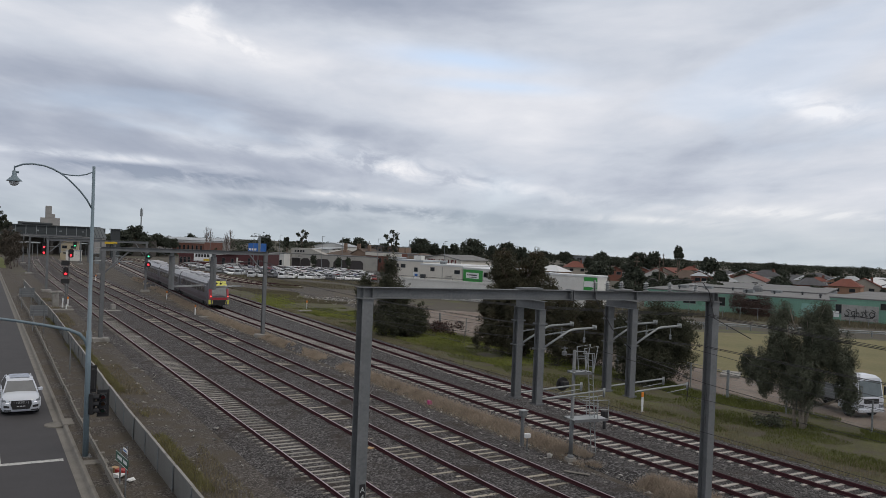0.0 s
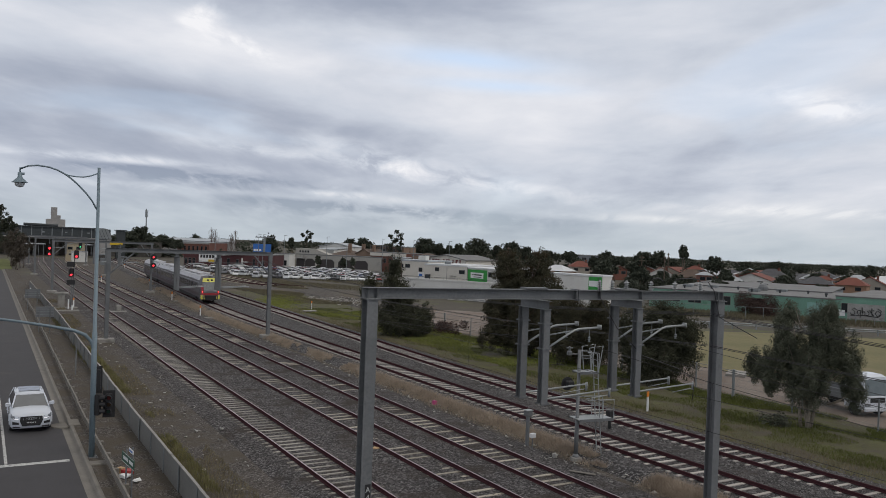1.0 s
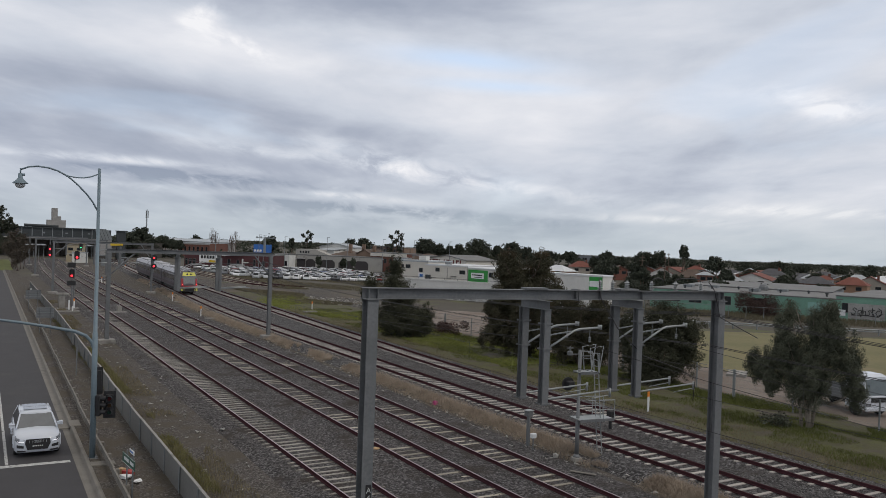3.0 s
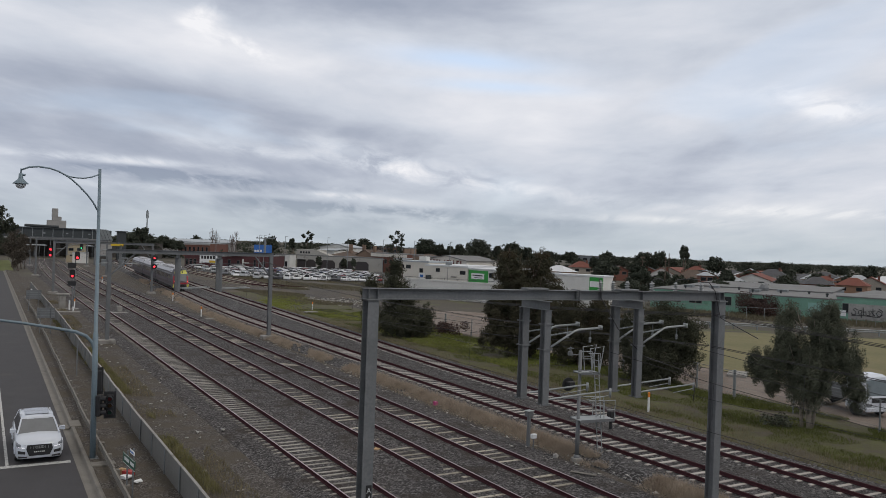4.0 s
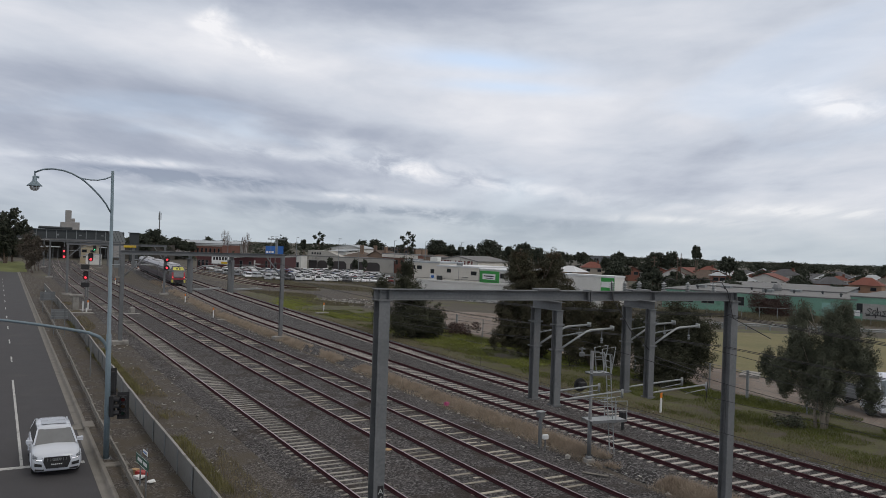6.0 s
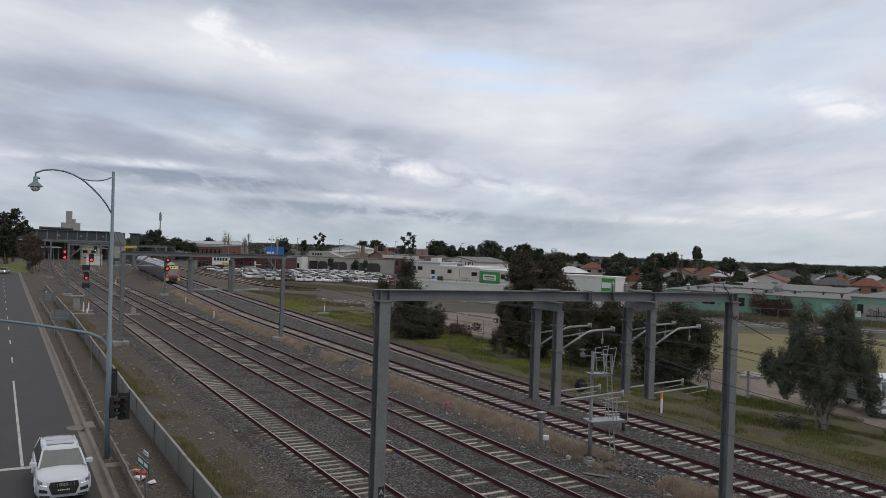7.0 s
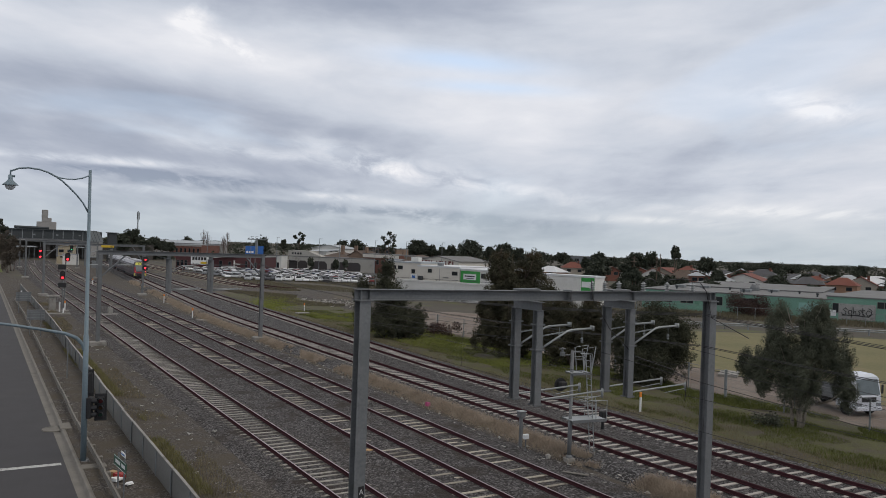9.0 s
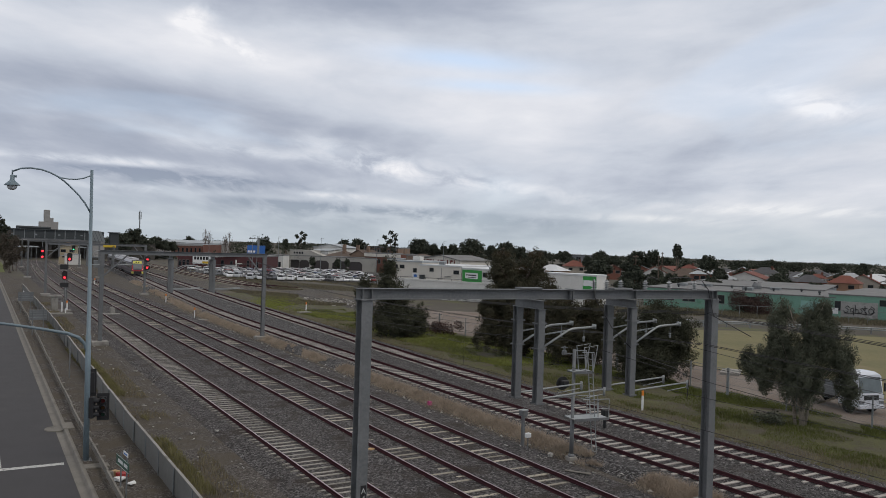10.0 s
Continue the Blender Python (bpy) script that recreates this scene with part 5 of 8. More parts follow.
    sd = building_from("office_building", "white rendered end wall with a green and white sign", "building", (82.95, 133.1), (84.7, 123.8), 12, 5.95, wall_white, roof_white, "shed", 0.25, wins=[(1.7, 4.5, 1.15, 0.95)], eave=0.15)
    bm = mk()
    box(bm, -4.6, 0.85, -0.08, -0.002, 3.45, 5.75)
    sg = part("sign", bm, sign_green, sd, "green sign with a white middle")
    bm = mk()
    box(bm, -3.75, -0.15, -0.1, -0.082, 4.1, 5.2)
    sw = part("sign_field", bm, sign_white, sg)
    bm = mk()
    box(bm, -3.4, -3.05, -0.112, -0.1, 4.65, 4.9)
    box(bm, -2.9, -0.6, -0.112, -0.1, 4.65, 4.88)
    box(bm, -2.9, -0.7, -0.112, -0.1, 4.28, 4.4)
    part("lettering_bar", bm, black_case, sw)
    for k in range(5):
        win(sd, -2.6 + k * 0.75, 2.0, 0.3, 0.85)
    an = building_from("office_annexe", "white rendered annexe with small windows and a blue-white sign", "building", (76.0, 149.8), (79.6, 143.4), 10, 6.7, wall_cream_pale, roof_iron, "flat", wins=[(-2.6, 5.3, 0.7, 0.8), (-1.2, 5.3, 1.2, 0.8), (2.0, 4.6, 0.9, 0.9)])
    bm = mk()
    box(bm, 1.4, 2.9, -0.07, -0.002, 3.2, 4.5)
    asn = part("sign", bm, sign_white, an, "white sign with a blue mark")
    bm = mk()
    box(bm, 1.75, 2.5, -0.09, -0.072, 3.7, 4.2)
    part("lettering_bar", bm, sign_blue, asn)
    bm = mk()
    box(bm, 0.4, 2.2, 1.5, 3.0, 7.01, 7.9, 0.05)
    part("roof_unit", bm, wall_white, an)
    # railing along the yard
    yr = thing("yard_railing", "thin steel railing along the office yard", "railing", (76.5, 138.0, -0.34), -62)
    for z in (2.9, 3.4, 3.9):
        bm = mk()
        tube(bm, [(-8, 0, z), (16, 0, z)], 0.035, 5)
        part("rail", bm, dark_metal, yr)
    for k in range(9):
        bm = mk()
        tube(bm, [(-8 + k * 3, 0, 0), (-8 + k * 3, 0, 3.95)], 0.04, 5)
        part("post", bm, dark_metal, yr)
    building_from("yard_wall", "low white yard wall before the office", "wall", (72.5, 140), (84, 118), 0.3, 3.4, wall_white, wall_white, "flat")
    wh = building_from("warehouse", "long low white warehouse with a green end sign", "building", (87.5, 121.5), (94.2, 106.5), 4, 5.75, wall_white, roof_white, "flat")
    bm = mk()
    box(bm, 5.6, 8.1, -0.1, -0.02, 3.3, 5.7)
    ws = part("sign", bm, sign_green, wh, "green and white end sign")
    bm = mk()
    box(bm, 5.7, 8.0, -0.13, -0.102, 4.0, 5.0)
    part("sign_field", bm, sign_white, ws)
    ml = building_from("shop_building", "maroon brick building with a white painted sign", "building", (57.1, 265.9), (67.1, 259.5), 12, 4.7, wall_maroon, roof_dull, "flat", wins=[(-5.2, 1.2, 0.9, 2.0), (-3.9, 1.2, 0.9, 2.0), (-2.6, 1.2, 0.9, 2.0)])
    bm = mk()
    box(bm, -1.0, 5.8, -0.12, -0.02, 1.9, 4.6)
    sg_ = part("sign", bm, sign_white, ml, "white painted sign with dark lettering bars")
    bm = mk()
    for k in range(5):
        box(bm, -0.5 + k * 0.95, 0.2 + k * 0.95, -0.15, -0.122, 3.3, 4.3)
        box(bm, -0.35 + k * 0.95, 0.05 + k * 0.95, -0.151, -0.149, 3.65, 3.85)
    part("lettering_bar", bm, black_case, sg_)
    bm = mk()
    box(bm, 2.2, 4.4, -0.15, -0.122, 2.1, 2.8)
    part("lettering_bar", bm, sign_yellow, sg_)
    mb = building_from("shop_building", "long maroon brick building with a grey roof edge", "building", (67.3, 259.3), (81.2, 249.1), 12, 4.85, wall_maroon, roof_dull, "flat", wins=[(-6.0, 1.0, 1.0, 2.4), (-3.0, 1.0, 0.9, 2.2), (2.5, 1.2, 0.8, 2.4), (5.5, 1.0, 0.9, 2.2)])
    bm = mk()
    prism(bm, [(-8.0, 4.3), (-1.5, 4.75), (-1.5, 5.2), (-8.0, 4.65)], -1.2, -0.1)
    part("awning", bm, wall_white, mb, "pale awning fascia")
    bm = mk()
    box(bm, -1.6, -1.2, -0.4, -0.05, 0.4, 3.6)
    box(bm, -1.6, 0.6, -0.4, -0.05, 2.3, 2.6)
    part("porch", bm, wall_white, mb)
    fb_ = building_from("factory_building", "distant red brick factory with a pale roof edge", "building", (86.1, 416.2), (99.5, 406.8), 26, 6.9, wall_brick_hazed, roof_iron, "flat", wins=[(-6.6 + k * 2.2, 2.6, 1.0, 2.6) for k in range(7)])
    bm = mk()
    box(bm, -8.3, 8.3, -0.12, -0.01, 6.2, 6.9)
    part("parapet", bm, wall_grey, fb_)
    building_from("factory_building", "distant long pale iron-roofed shed", "building", (78, 440), (118, 428), 20, 7.6, wall_grey, roof_iron, "gable_x", 1.2)
    building_from("shop_building", "small white shop with a sign board", "building", (90.4, 275.6), (94.6, 272.0), 6, 5.0, wall_white, roof_dull, "flat", wins=[(-1.2, 2.6, 1.6, 0.7), (1.4, 0.6, 1.2, 2.2)])
    bb = thing("billboard", "blue and white roadside billboard on a steel frame", "billboard", (83.4, 267.5, -0.34), -18)
    bm = mk()
    box(bm, -3.0, 3.0, 0, 0.3, 5.6, 8.35)
    bl = part("board", bm, sign_blue, bb)
    bm = mk()
    box(bm, -2.8, -2.1, -0.03, -0.002, 5.9, 6.6)
    box(bm, -1.9, -1.2, -0.03, -0.002, 5.9, 6.6)
    box(bm, -1.0, -0.3, -0.03, -0.002, 5.9, 6.6)
    part("lettering_bar", bm, sign_white, bl)
    for x in (-2.6, 2.6):
        bm = mk()
        box(bm, x - 0.15, x + 0.15, 0.31, 0.55, 0, 7.6)
        part("leg", bm, galv_far, bb)
    mt = thing("floodlight_mast", "steel mast with a broad crossbar", "mast", (82.6, 262.5, -0.34))
    bm = mk()
    tube(bm, [(0, 0, 0), (0, 0, 10.6)], [0.4, 0.3], 8)
    part("pole", bm, galv_far, mt)
    bm = mk()
    box(bm, -3.2, 3.2, -0.15, 0.15, 10.5, 10.75)
    for x in (-2.8, -1.4, 0, 1.4, 2.8):
        box(bm, x - 0.2, x + 0.2, -0.2, 0.2, 10.75, 11.1)
    part("crossbar", bm, galv_far, mt)
    # the hall's dark door panel is painted shade under the entrance canopy
    hb = building_from("hall_building", "grey rendered angular hall beside the car park", "building", (101.1, 282.4), (123.6, 256.8), 16, 4.85, wall_hall, roof_dull, "flat", doors=[(-15.2, 3.4, 3.4, wall_dark)])
    for x, w in ((-11.3, 2.0), (-4.3, 2.9), (3.0, 2.9), (9.2, 2.7)):
        bm = mk()
        prism(bm, [(x - w, 0.4), (x + w, 0.4), (x + w, 2.6), (x + w - 1.0, 3.5), (x - w + 1.0, 3.5), (x - w, 2.6)], -0.06, 0.1)
        part("window", bm, wall_dark, hb, "large dark cut-corner window")
    bm = mk()
    box(bm, -17.6, -9.4, 0.4, 9, 5.152, 7.1)
    up = part("upper_floor", bm, wall_hall, hb)
    for k in range(4):
        bm = mk()
        box(bm, -16.0 + k * 1.1, -15.4 + k * 1.1, 0.34, 0.42, 5.7, 6.4)
        part("window", bm, clear_dark, up)
    bm = mk()
    prism(bm, [(-9.38, 5.152), (-4.0, 5.152), (-6.2, 5.9), (-9.38, 7.0)], 0.4, 4)
    part("buttress", bm, wall_hall, hb)
    bm = mk()
    box(bm, -17.0, -13.2, -1.6, -0.05, 3.45, 3.75)
    part("canopy", bm, wall_grey, hb)
    for x, y, h, w in ((101.5, 261.5, 5.3, 1.2), (108, 254, 4.9, 1.3), (109.6, 250, 5.0, 0.9)):
        dome_gum((x, y, -0.34), h, w, int(x * 7), 1200, crown=0.8, label="small dark rounded tree before the hall", group="small trees")
    building_from("factory_building", "white hall with a shallow gabled roof", "building", (125.3, 321.5), (136.0, 311.6), 16, 8.0, wall_white, roof_iron, "gable", 1.4, wins=[(-4 + k * 2.6, 5.8, 1.2, 1.0) for k in range(4)])
    building_from("shop_building", "white building with a sloping pale roof", "building", (121.0, 312.4), (125.2, 305.3), 10, 6.6, wall_white, roof_iron, "shed", 1.0, wins=[(-1.5, 4.4, 1.4, 1.0)])
    tb = building_from("shop_building", "tan brick shops with a brown hipped roof and chimneys", "building", (114.4, 282.7), (121.2, 274.4), 12, 5.2, wall_tan_dull, roof_brown, "hip", 2.0, wins=[(-3, 3.4, 1.4, 1.2), (1.5, 3.4, 1.4, 1.2)])
    for x, y in ((1.5, 3.2), (5.0, 7.5)):
        bm = mk()
        box(bm, x - 0.6, x + 0.6, y - 0.5, y + 0.5, 5.4, 9.6, 0.03)
        part("chimney", bm, wall_tan_dull, tb)
    tg = building_from("shop_building", "tan brick gabled building with a brown roof", "building", (120.6, 272.4), (124.2, 266.4), 10, 5.8, wall_tan_dull, roof_brown, "gable", 1.9, wins=[(-1.2, 3.6, 1.2, 1.4), (1.4, 3.6, 1.2, 1.4)])
    bm = mk()
    box(bm, 2.3, 3.3, 2.0, 3.0, 5.9, 9.4, 0.03)
    part("chimney", bm, wall_tan_dull, tg)
    rs = building_from("shop_building", "red brick shops with a cream fascia", "building", (122.2, 263.0), (128.2, 246.7), 10, 6.7, wall_brick_hazed, roof_dull, "flat", wins=[(-6.6 + k * 2.6, 3.2, 1.2, 1.6) for k in range(6)])
    bm = mk()
    box(bm, -8.8, 8.8, -0.2, -0.01, 5.6, 6.7)
    part("fascia", bm, wall_cream_pale, rs)
    bm = mk()
    box(bm, -8.4, -2.0, -0.9, -0.05, 4.4, 4.7)
    part("awning", bm, wall_grey, rs)
    fl = building_from("flats", "brown flats with open balconies over the shops", "building", (139.1, 299.2), (147.6, 286.2), 10, 8.6, wall_tan_dull, roof_dull, "flat", wins=[(-6 + k * 2.4, 6.6, 1.4, 1.4) for k in range(6)])
    for k in range(7):
        bm = mk()
        box(bm, -7.6 + k * 2.4, -7.3 + k * 2.4, -1.0, -0.1, 6.0, 9.1)
        part("balcony_post", bm, window_frame, fl)
    bm = mk()
    box(bm, -7.7, 7.7, -1.05, -0.05, 9.12, 9.3)
    box(bm, -7.7, 7.7, -1.05, -0.95, 6.4, 6.9)
    part("balcony_rail", bm, window_frame, fl)
    hp = building_from("house", "low house with a wide dark brown hipped roof", "house", (130.4, 253.4), (134.0, 240.1), 12, 5.0, wall_tan_dull, roof_brown, "hip", 2.2, wins=[(-4, 2.6, 1.6, 1.2), (0, 2.6, 1.6, 1.2), (4, 2.6, 1.6, 1.2)])
    bm = mk()
    box(bm, -6.0, -5.0, 2.0, 3.0, 5.1, 8.8, 0.03)
    part("chimney", bm, wall_tan_dull, hp)
    building_from("shop_building", "plain tan brick end wall with a flat roof", "building", (122.6, 231.8), (124.2, 226.0), 8, 6.5, wall_tan_dull, roof_dull, "flat", wins=[(-1.2, 4.2, 1.0, 1.2)])
    building_from("shop_building", "low pale shop row with flat roofs", "building", (118.0, 236.5), (120.6, 231.5), 8, 5.4, wall_white, roof_iron, "flat", wins=[(0, 3.0, 1.4, 1.2)])
    lt = building_from("factory_building", "cream factory end wall with red painted lettering bars", "building", (120.9, 218.8), (125.3, 202.3), 14, 6.0, wall_cream_pale, roof_dull, "gable", 1.3)
    for x0, x1, bar in ((-7.2, -6.6, 0), (-5.9, -5.4, 1), (-4.6, -4.1, 1), (-3.2, -2.7, 0), (-1.0, -0.5, 0), (0.2, 0.7, 1), (1.4, 1.9, 0), (2.9, 3.4, 0), (4.3, 4.8, 1), (5.9, 6.4, 0)):
        bm = mk()
        box(bm, x0, x1, -0.05, -0.005, 3.4, 6.0)
        if bar:
            box(bm, x0 + 0.5, x0 + 1.1, -0.05, -0.005, 5.5, 6.0)
        part("lettering_bar", bm, maroon_paint, lt)
    building_from("flats", "distant grey concrete blocks of flats", "building", (264, 318), (282, 303), 14, 7.6, wall_slate, roof_dull, "flat", wins=[(-12 + k * 3.6, 5.4, 2.2, 1.3) for k in range(7)])
    for x, y, h in ((139, 200, 10.5), (160, 165, 9.5), (176, 172, 9.5), (196, 190, 10.5)):
        tp = thing("power_pole", "timber power pole with a crossarm", "power pole", (x, y, -0.34), RNG.uniform(-40, 40), "power poles")
        bm = mk()
        tube(bm, [(0, 0, 0), (0, 0, h)], [0.17, 0.11], 7)
        part("pole", bm, bark, tp)
        for z in (h - 0.5, h - 1.5):
            bm = mk()
            box(bm, -1.2, 1.2, -0.06, 0.06, z - 0.07, z + 0.07)
            part("crossarm", bm, bark, tp)
    rng = np.random.default_rng(5)
    for i, (x, y, w, h, rm, wm) in enumerate(HOUSES):
        rise = min(2.6, w * 0.27)
        hs = block("house", {"terracotta_tile": "suburban house with an orange terracotta tile roof", "grey_tile": "suburban house with a dark grey tile roof", "brown_tile": "suburban house with a brown tile roof", "iron_roof": "suburban house with a pale iron roof"}[rm.name], "house",
                   (x, y, -0.34), facing(x, y) + rng.uniform(-18, 18), w, w * 0.75, h - rise, wm, rm, "gable" if i in (1, 2, 5, 12) else "hip", rise, wins=[(-w * 0.25, h - rise - 1.6, 1.6, 1.1), (w * 0.25, h - rise - 1.6, 1.6, 1.1)])
        if i % 2 == 0:
            bm = mk()
            box(bm, w * 0.2, w * 0.2 + 0.7, w * 0.25, w * 0.25 + 0.7, h - rise, h + 0.5)
            part("chimney", bm, wall_brick_hazed, hs)
    for i in range(34):
        a, d = radians(rng.uniform(33, 66)), rng.uniform(270, 400)
        x, y = math.sin(a) * d, math.cos(a) * d
        rm, wm = (roof_tile, roof_grey, roof_brown, roof_iron, roof_grey, roof_white)[i % 6], (wall_cream, wall_brick, wall_white, wall_tan)[i % 4]
        w = rng.uniform(10, 13)
        block("house", "far suburban house with a pitched roof among trees", "house", (x, y, -0.34), facing(x, y) + rng.uniform(-40, 40), w, w * 0.75, rng.uniform(2.2, 3.0), wm, rm, "hip" if i % 3 else "gable", 2.2, wins=[(-w * 0.25, 1, 2, 1.3), (w * 0.25, 1, 2, 1.3)])
    # bridge over the line, with the grain silo behind it
    b = thing("road_bridge", "long dark station bridge across the railway", "bridge", (0, 360, 0), kind="structure")
    # deck and piers carry the shade under the bridge in their dark colour
    for nm, x0, x1, y0, y1, z0, z1, m_ in (("deck", -20, 47, 0, 9, 6.6, 7.4, dark_shade_stone), ("parapet", -20, 47, 0, 0.3, 7.41, 8.6, dark_metal), ("screen", -20, 47, 0.05, 0.25, 8.61, 11.2, dark_metal), ("roof", -20, 45, -0.6, 9.4, 11.21, 11.6, dark_metal),
                                           ("pier", 8.0, 9.2, 2, 6, -0.34, 6.59, dark_shade_stone), ("pier", 26.5, 27.6, 2, 6, -0.34, 6.59, dark_shade_stone), ("pier", 44, 45.5, 2, 6, -0.34, 6.59, dark_shade_stone)):
        bm = mk()
        box(bm, x0, x1, y0, y1, z0, z1)
        part(nm, bm, m_, b)
    for k in range(24):
        bm = mk()
        x = -4 + k * 2.1
        box(bm, x, x + 0.9, 0.0, 0.045, 9.0 + (k % 3) * 0.1, 9.6)
        part("screen_panel", bm, dark_metal if k % 4 else galv_far, b)
    for k in range(17):
        bm = mk()
        box(bm, -16 + k * 3.7, -15.7 + k * 3.7, -0.12, -0.005, 7.42, 11.2)
        part("screen_post", bm, galv_far, b)
    bm = mk()
    box(bm, -20, 47, -0.25, -0.02, 7.0, 7.38)
    part("deck_edge", bm, wall_grey, b, "pale deck edge beam")
    for x, y, z in ((13, 14, 4.4), (30, 16, 4.6)):
        bm = mk()
        box(bm, x, x + 9, -y, 6, z, z + 0.22)
        cn = part("platform_canopy", bm, roof_iron, b, "pale platform canopy under the bridge")
        for k in range(5):
            bm = mk()
            box(bm, x + 1 + k * 1.75, x + 1.2 + k * 1.75, -y + 1, -y + 1.2, -0.34, z)
            part("canopy_post", bm, galv_far, cn)
    bm = mk()
    tube(bm, [(14.5, 1, 12.2), (27, 1, 12.0)], 0.55, 10)
    part("roof_duct", bm, dark_metal, b)
    st = thing("stair_tower", "grey glazed sloping stair roof at the bridge end", "stair", (38.5, 338, 0), 0)
    bm = mk()
    prism(bm, [(0, 11.3), (4.6, 11.3), (6.3, 7.3), (1.6, 7.3)], 0, 3)
    part("glazing", bm, galv_far, st)
    for x in (1.0, 2.2, 3.4):
        bm = mk()
        prism(bm, [(x, 11.32), (x + 0.12, 11.32), (x + 1.75, 7.3), (x + 1.6, 7.3)], -0.06, -0.002)
        part("glazing_bar", bm, dark_metal, st)
    bm = mk()
    box(bm, 1.8, 6.0, 0.3, 2.7, -0.34, 7.29)
    part("shaft", bm, wall_grey, st)
    k_ = thing("lift_tower", "dark green lift tower beside the bridge", "lift", (46.4, 338, -0.34))
    bm = mk()
    box(bm, 0, 3.2, 0, 3, 0, 11.2)
    part("shaft", bm, dark_metal, k_)
    bm = mk()
    box(bm, -0.5, 3.7, -0.5, 3.5, 11.2, 11.5)
    part("roof", bm, dark_metal, k_)
    building_from("signal_box", "two-storey beige signal box beside the tracks", "building", (25.0, 299), (30.4, 298), 6, 6.4, wall_tan_pale, roof_brown, "hip", 1.2, wins=[(-1.4, 4.0, 1.6, 1.0), (1.3, 4.0, 1.6, 1.0), (0, 2.2, 3.5, 0.5)], eave=0.5)
    building_from("relay_hut", "low white relay hut before the signal box", "building", (26.2, 292), (31.0, 291.4), 3, 3.4, wall_white, roof_iron, "flat")
    for x, y, w, h in ((34, 290, 3.5, 2.6), (39.5, 282, 2.4, 2.2), (32.5, 270, 1.6, 1.9), (36.5, 262, 1.2, 2.1)):
        building_from("equipment_hut", "grey steel equipment hut beside the line", "cabinet", (x, y), (x + w, y - 0.4), 2, h, dark_shade_stone if w > 2 else galv_far, galv_far, "flat")
    # long wall and steelwork under the bridge
    # this wall is coloured dark to stand for the bridge's shade
    building_from("retaining_wall", "retaining wall below the bridge with shade in its dark colour", "wall", (-4, 372), (70, 372), 1, 6.4, dark_shade_stone, dark_shade_stone, "flat")
    s = thing("grain_silo", "pale grey concrete grain silo tower", "silo", (108, 1496, -0.34))
    for nm, x0, x1, h0, h1 in (("bin_block", -14.5, 14.5, 0, 29.6), ("head_house", -7, 7, 29.6, 36), ("tower", -7.2, 1.6, 36, 49.5)):
        bm = mk()
        box(bm, x0, x1, -8, 8, h0, h1, 0.3)
        part(nm, bm, wall_grey, s)
    m = thing("radio_mast", "slim distant radio mast with antennas", "mast", (117, 690, -0.34))
    bm = mk()
    tube(bm, [(0, 0, 0), (0, 0, 31)], [0.7, 0.35], 8)
    part("pole", bm, galv_far, m)
    bm = mk()
    for a in range(3):
        box(bm, math.cos(a * 2.1) * 1.0 - 0.25, math.cos(a * 2.1) * 1.0 + 0.25, math.sin(a * 2.1) - 0.2, math.sin(a * 2.1) + 0.2, 24, 30)
    part("antenna", bm, galv_far, m)



wall_tan_pale = mat("beige_render", (0.42, 0.36, 0.25), (0.33, 0.28, 0.2), 0.9, scale=0.3, fine=5)
# darkened to hold the shade under the bridge; also colours the larger huts
dark_shade_stone = mat("dark_shade_stone", (0.085, 0.078, 0.07), (0.05, 0.046, 0.042), 0.9, scale=0.3, fine=3, blotch=((0.14, 0.13, 0.115), 0.4, 0.58, 0.7))
wall_hall = mat("hall_render", (0.40, 0.385, 0.35), (0.31, 0.30, 0.275), 0.9, scale=0.2, fine=4, blotch=((0.24, 0.23, 0.21), 0.4, 0.56, 0.7))
panel_grey = mat("pale_grey_sheet", (0.36, 0.355, 0.34), (0.26, 0.255, 0.245), 0.85, scale=0.5, fine=5, blotch=((0.2, 0.2, 0.19), 0.6, 0.55, 0.7))
maroon_paint = mat("maroon_paint", (0.14, 0.03, 0.028), (0.11, 0.025, 0.024), 0.6)
# colour of the hall's dark windows and of its painted entrance shade
wall_dark = mat("dark_window_and_shade", (0.05, 0.042, 0.042), (0.035, 0.03, 0.03), 0.5)
roof_dull = mat("dull_roof", (0.18, 0.18, 0.176), (0.125, 0.125, 0.125), 0.75, 0.0, scale=0.25, fine=3, wave=(0.4, "X", 0.02), blotch=((0.13, 0.12, 0.11), 0.3, 0.55, 0.7))
wall_slate = mat("slate_cladding", (0.17, 0.185, 0.20), (0.13, 0.14, 0.155), 0.7, scale=0.3, fine=4, wave=(0.3, "X", 0.02))
wall_pale_green = mat("pale_green_door", (0.26, 0.46, 0.42), (0.2, 0.37, 0.33), 0.7)
wall_cream_pale = mat("pale_cream_render", (0.64, 0.61, 0.55), (0.53, 0.50, 0.45), 0.9, scale=0.3, fine=5, blotch=((0.44, 0.41, 0.36), 0.5, 0.58, 0.75))
T_, G_, B_, I_ = roof_tile, roof_grey, roof_brown, roof_iron
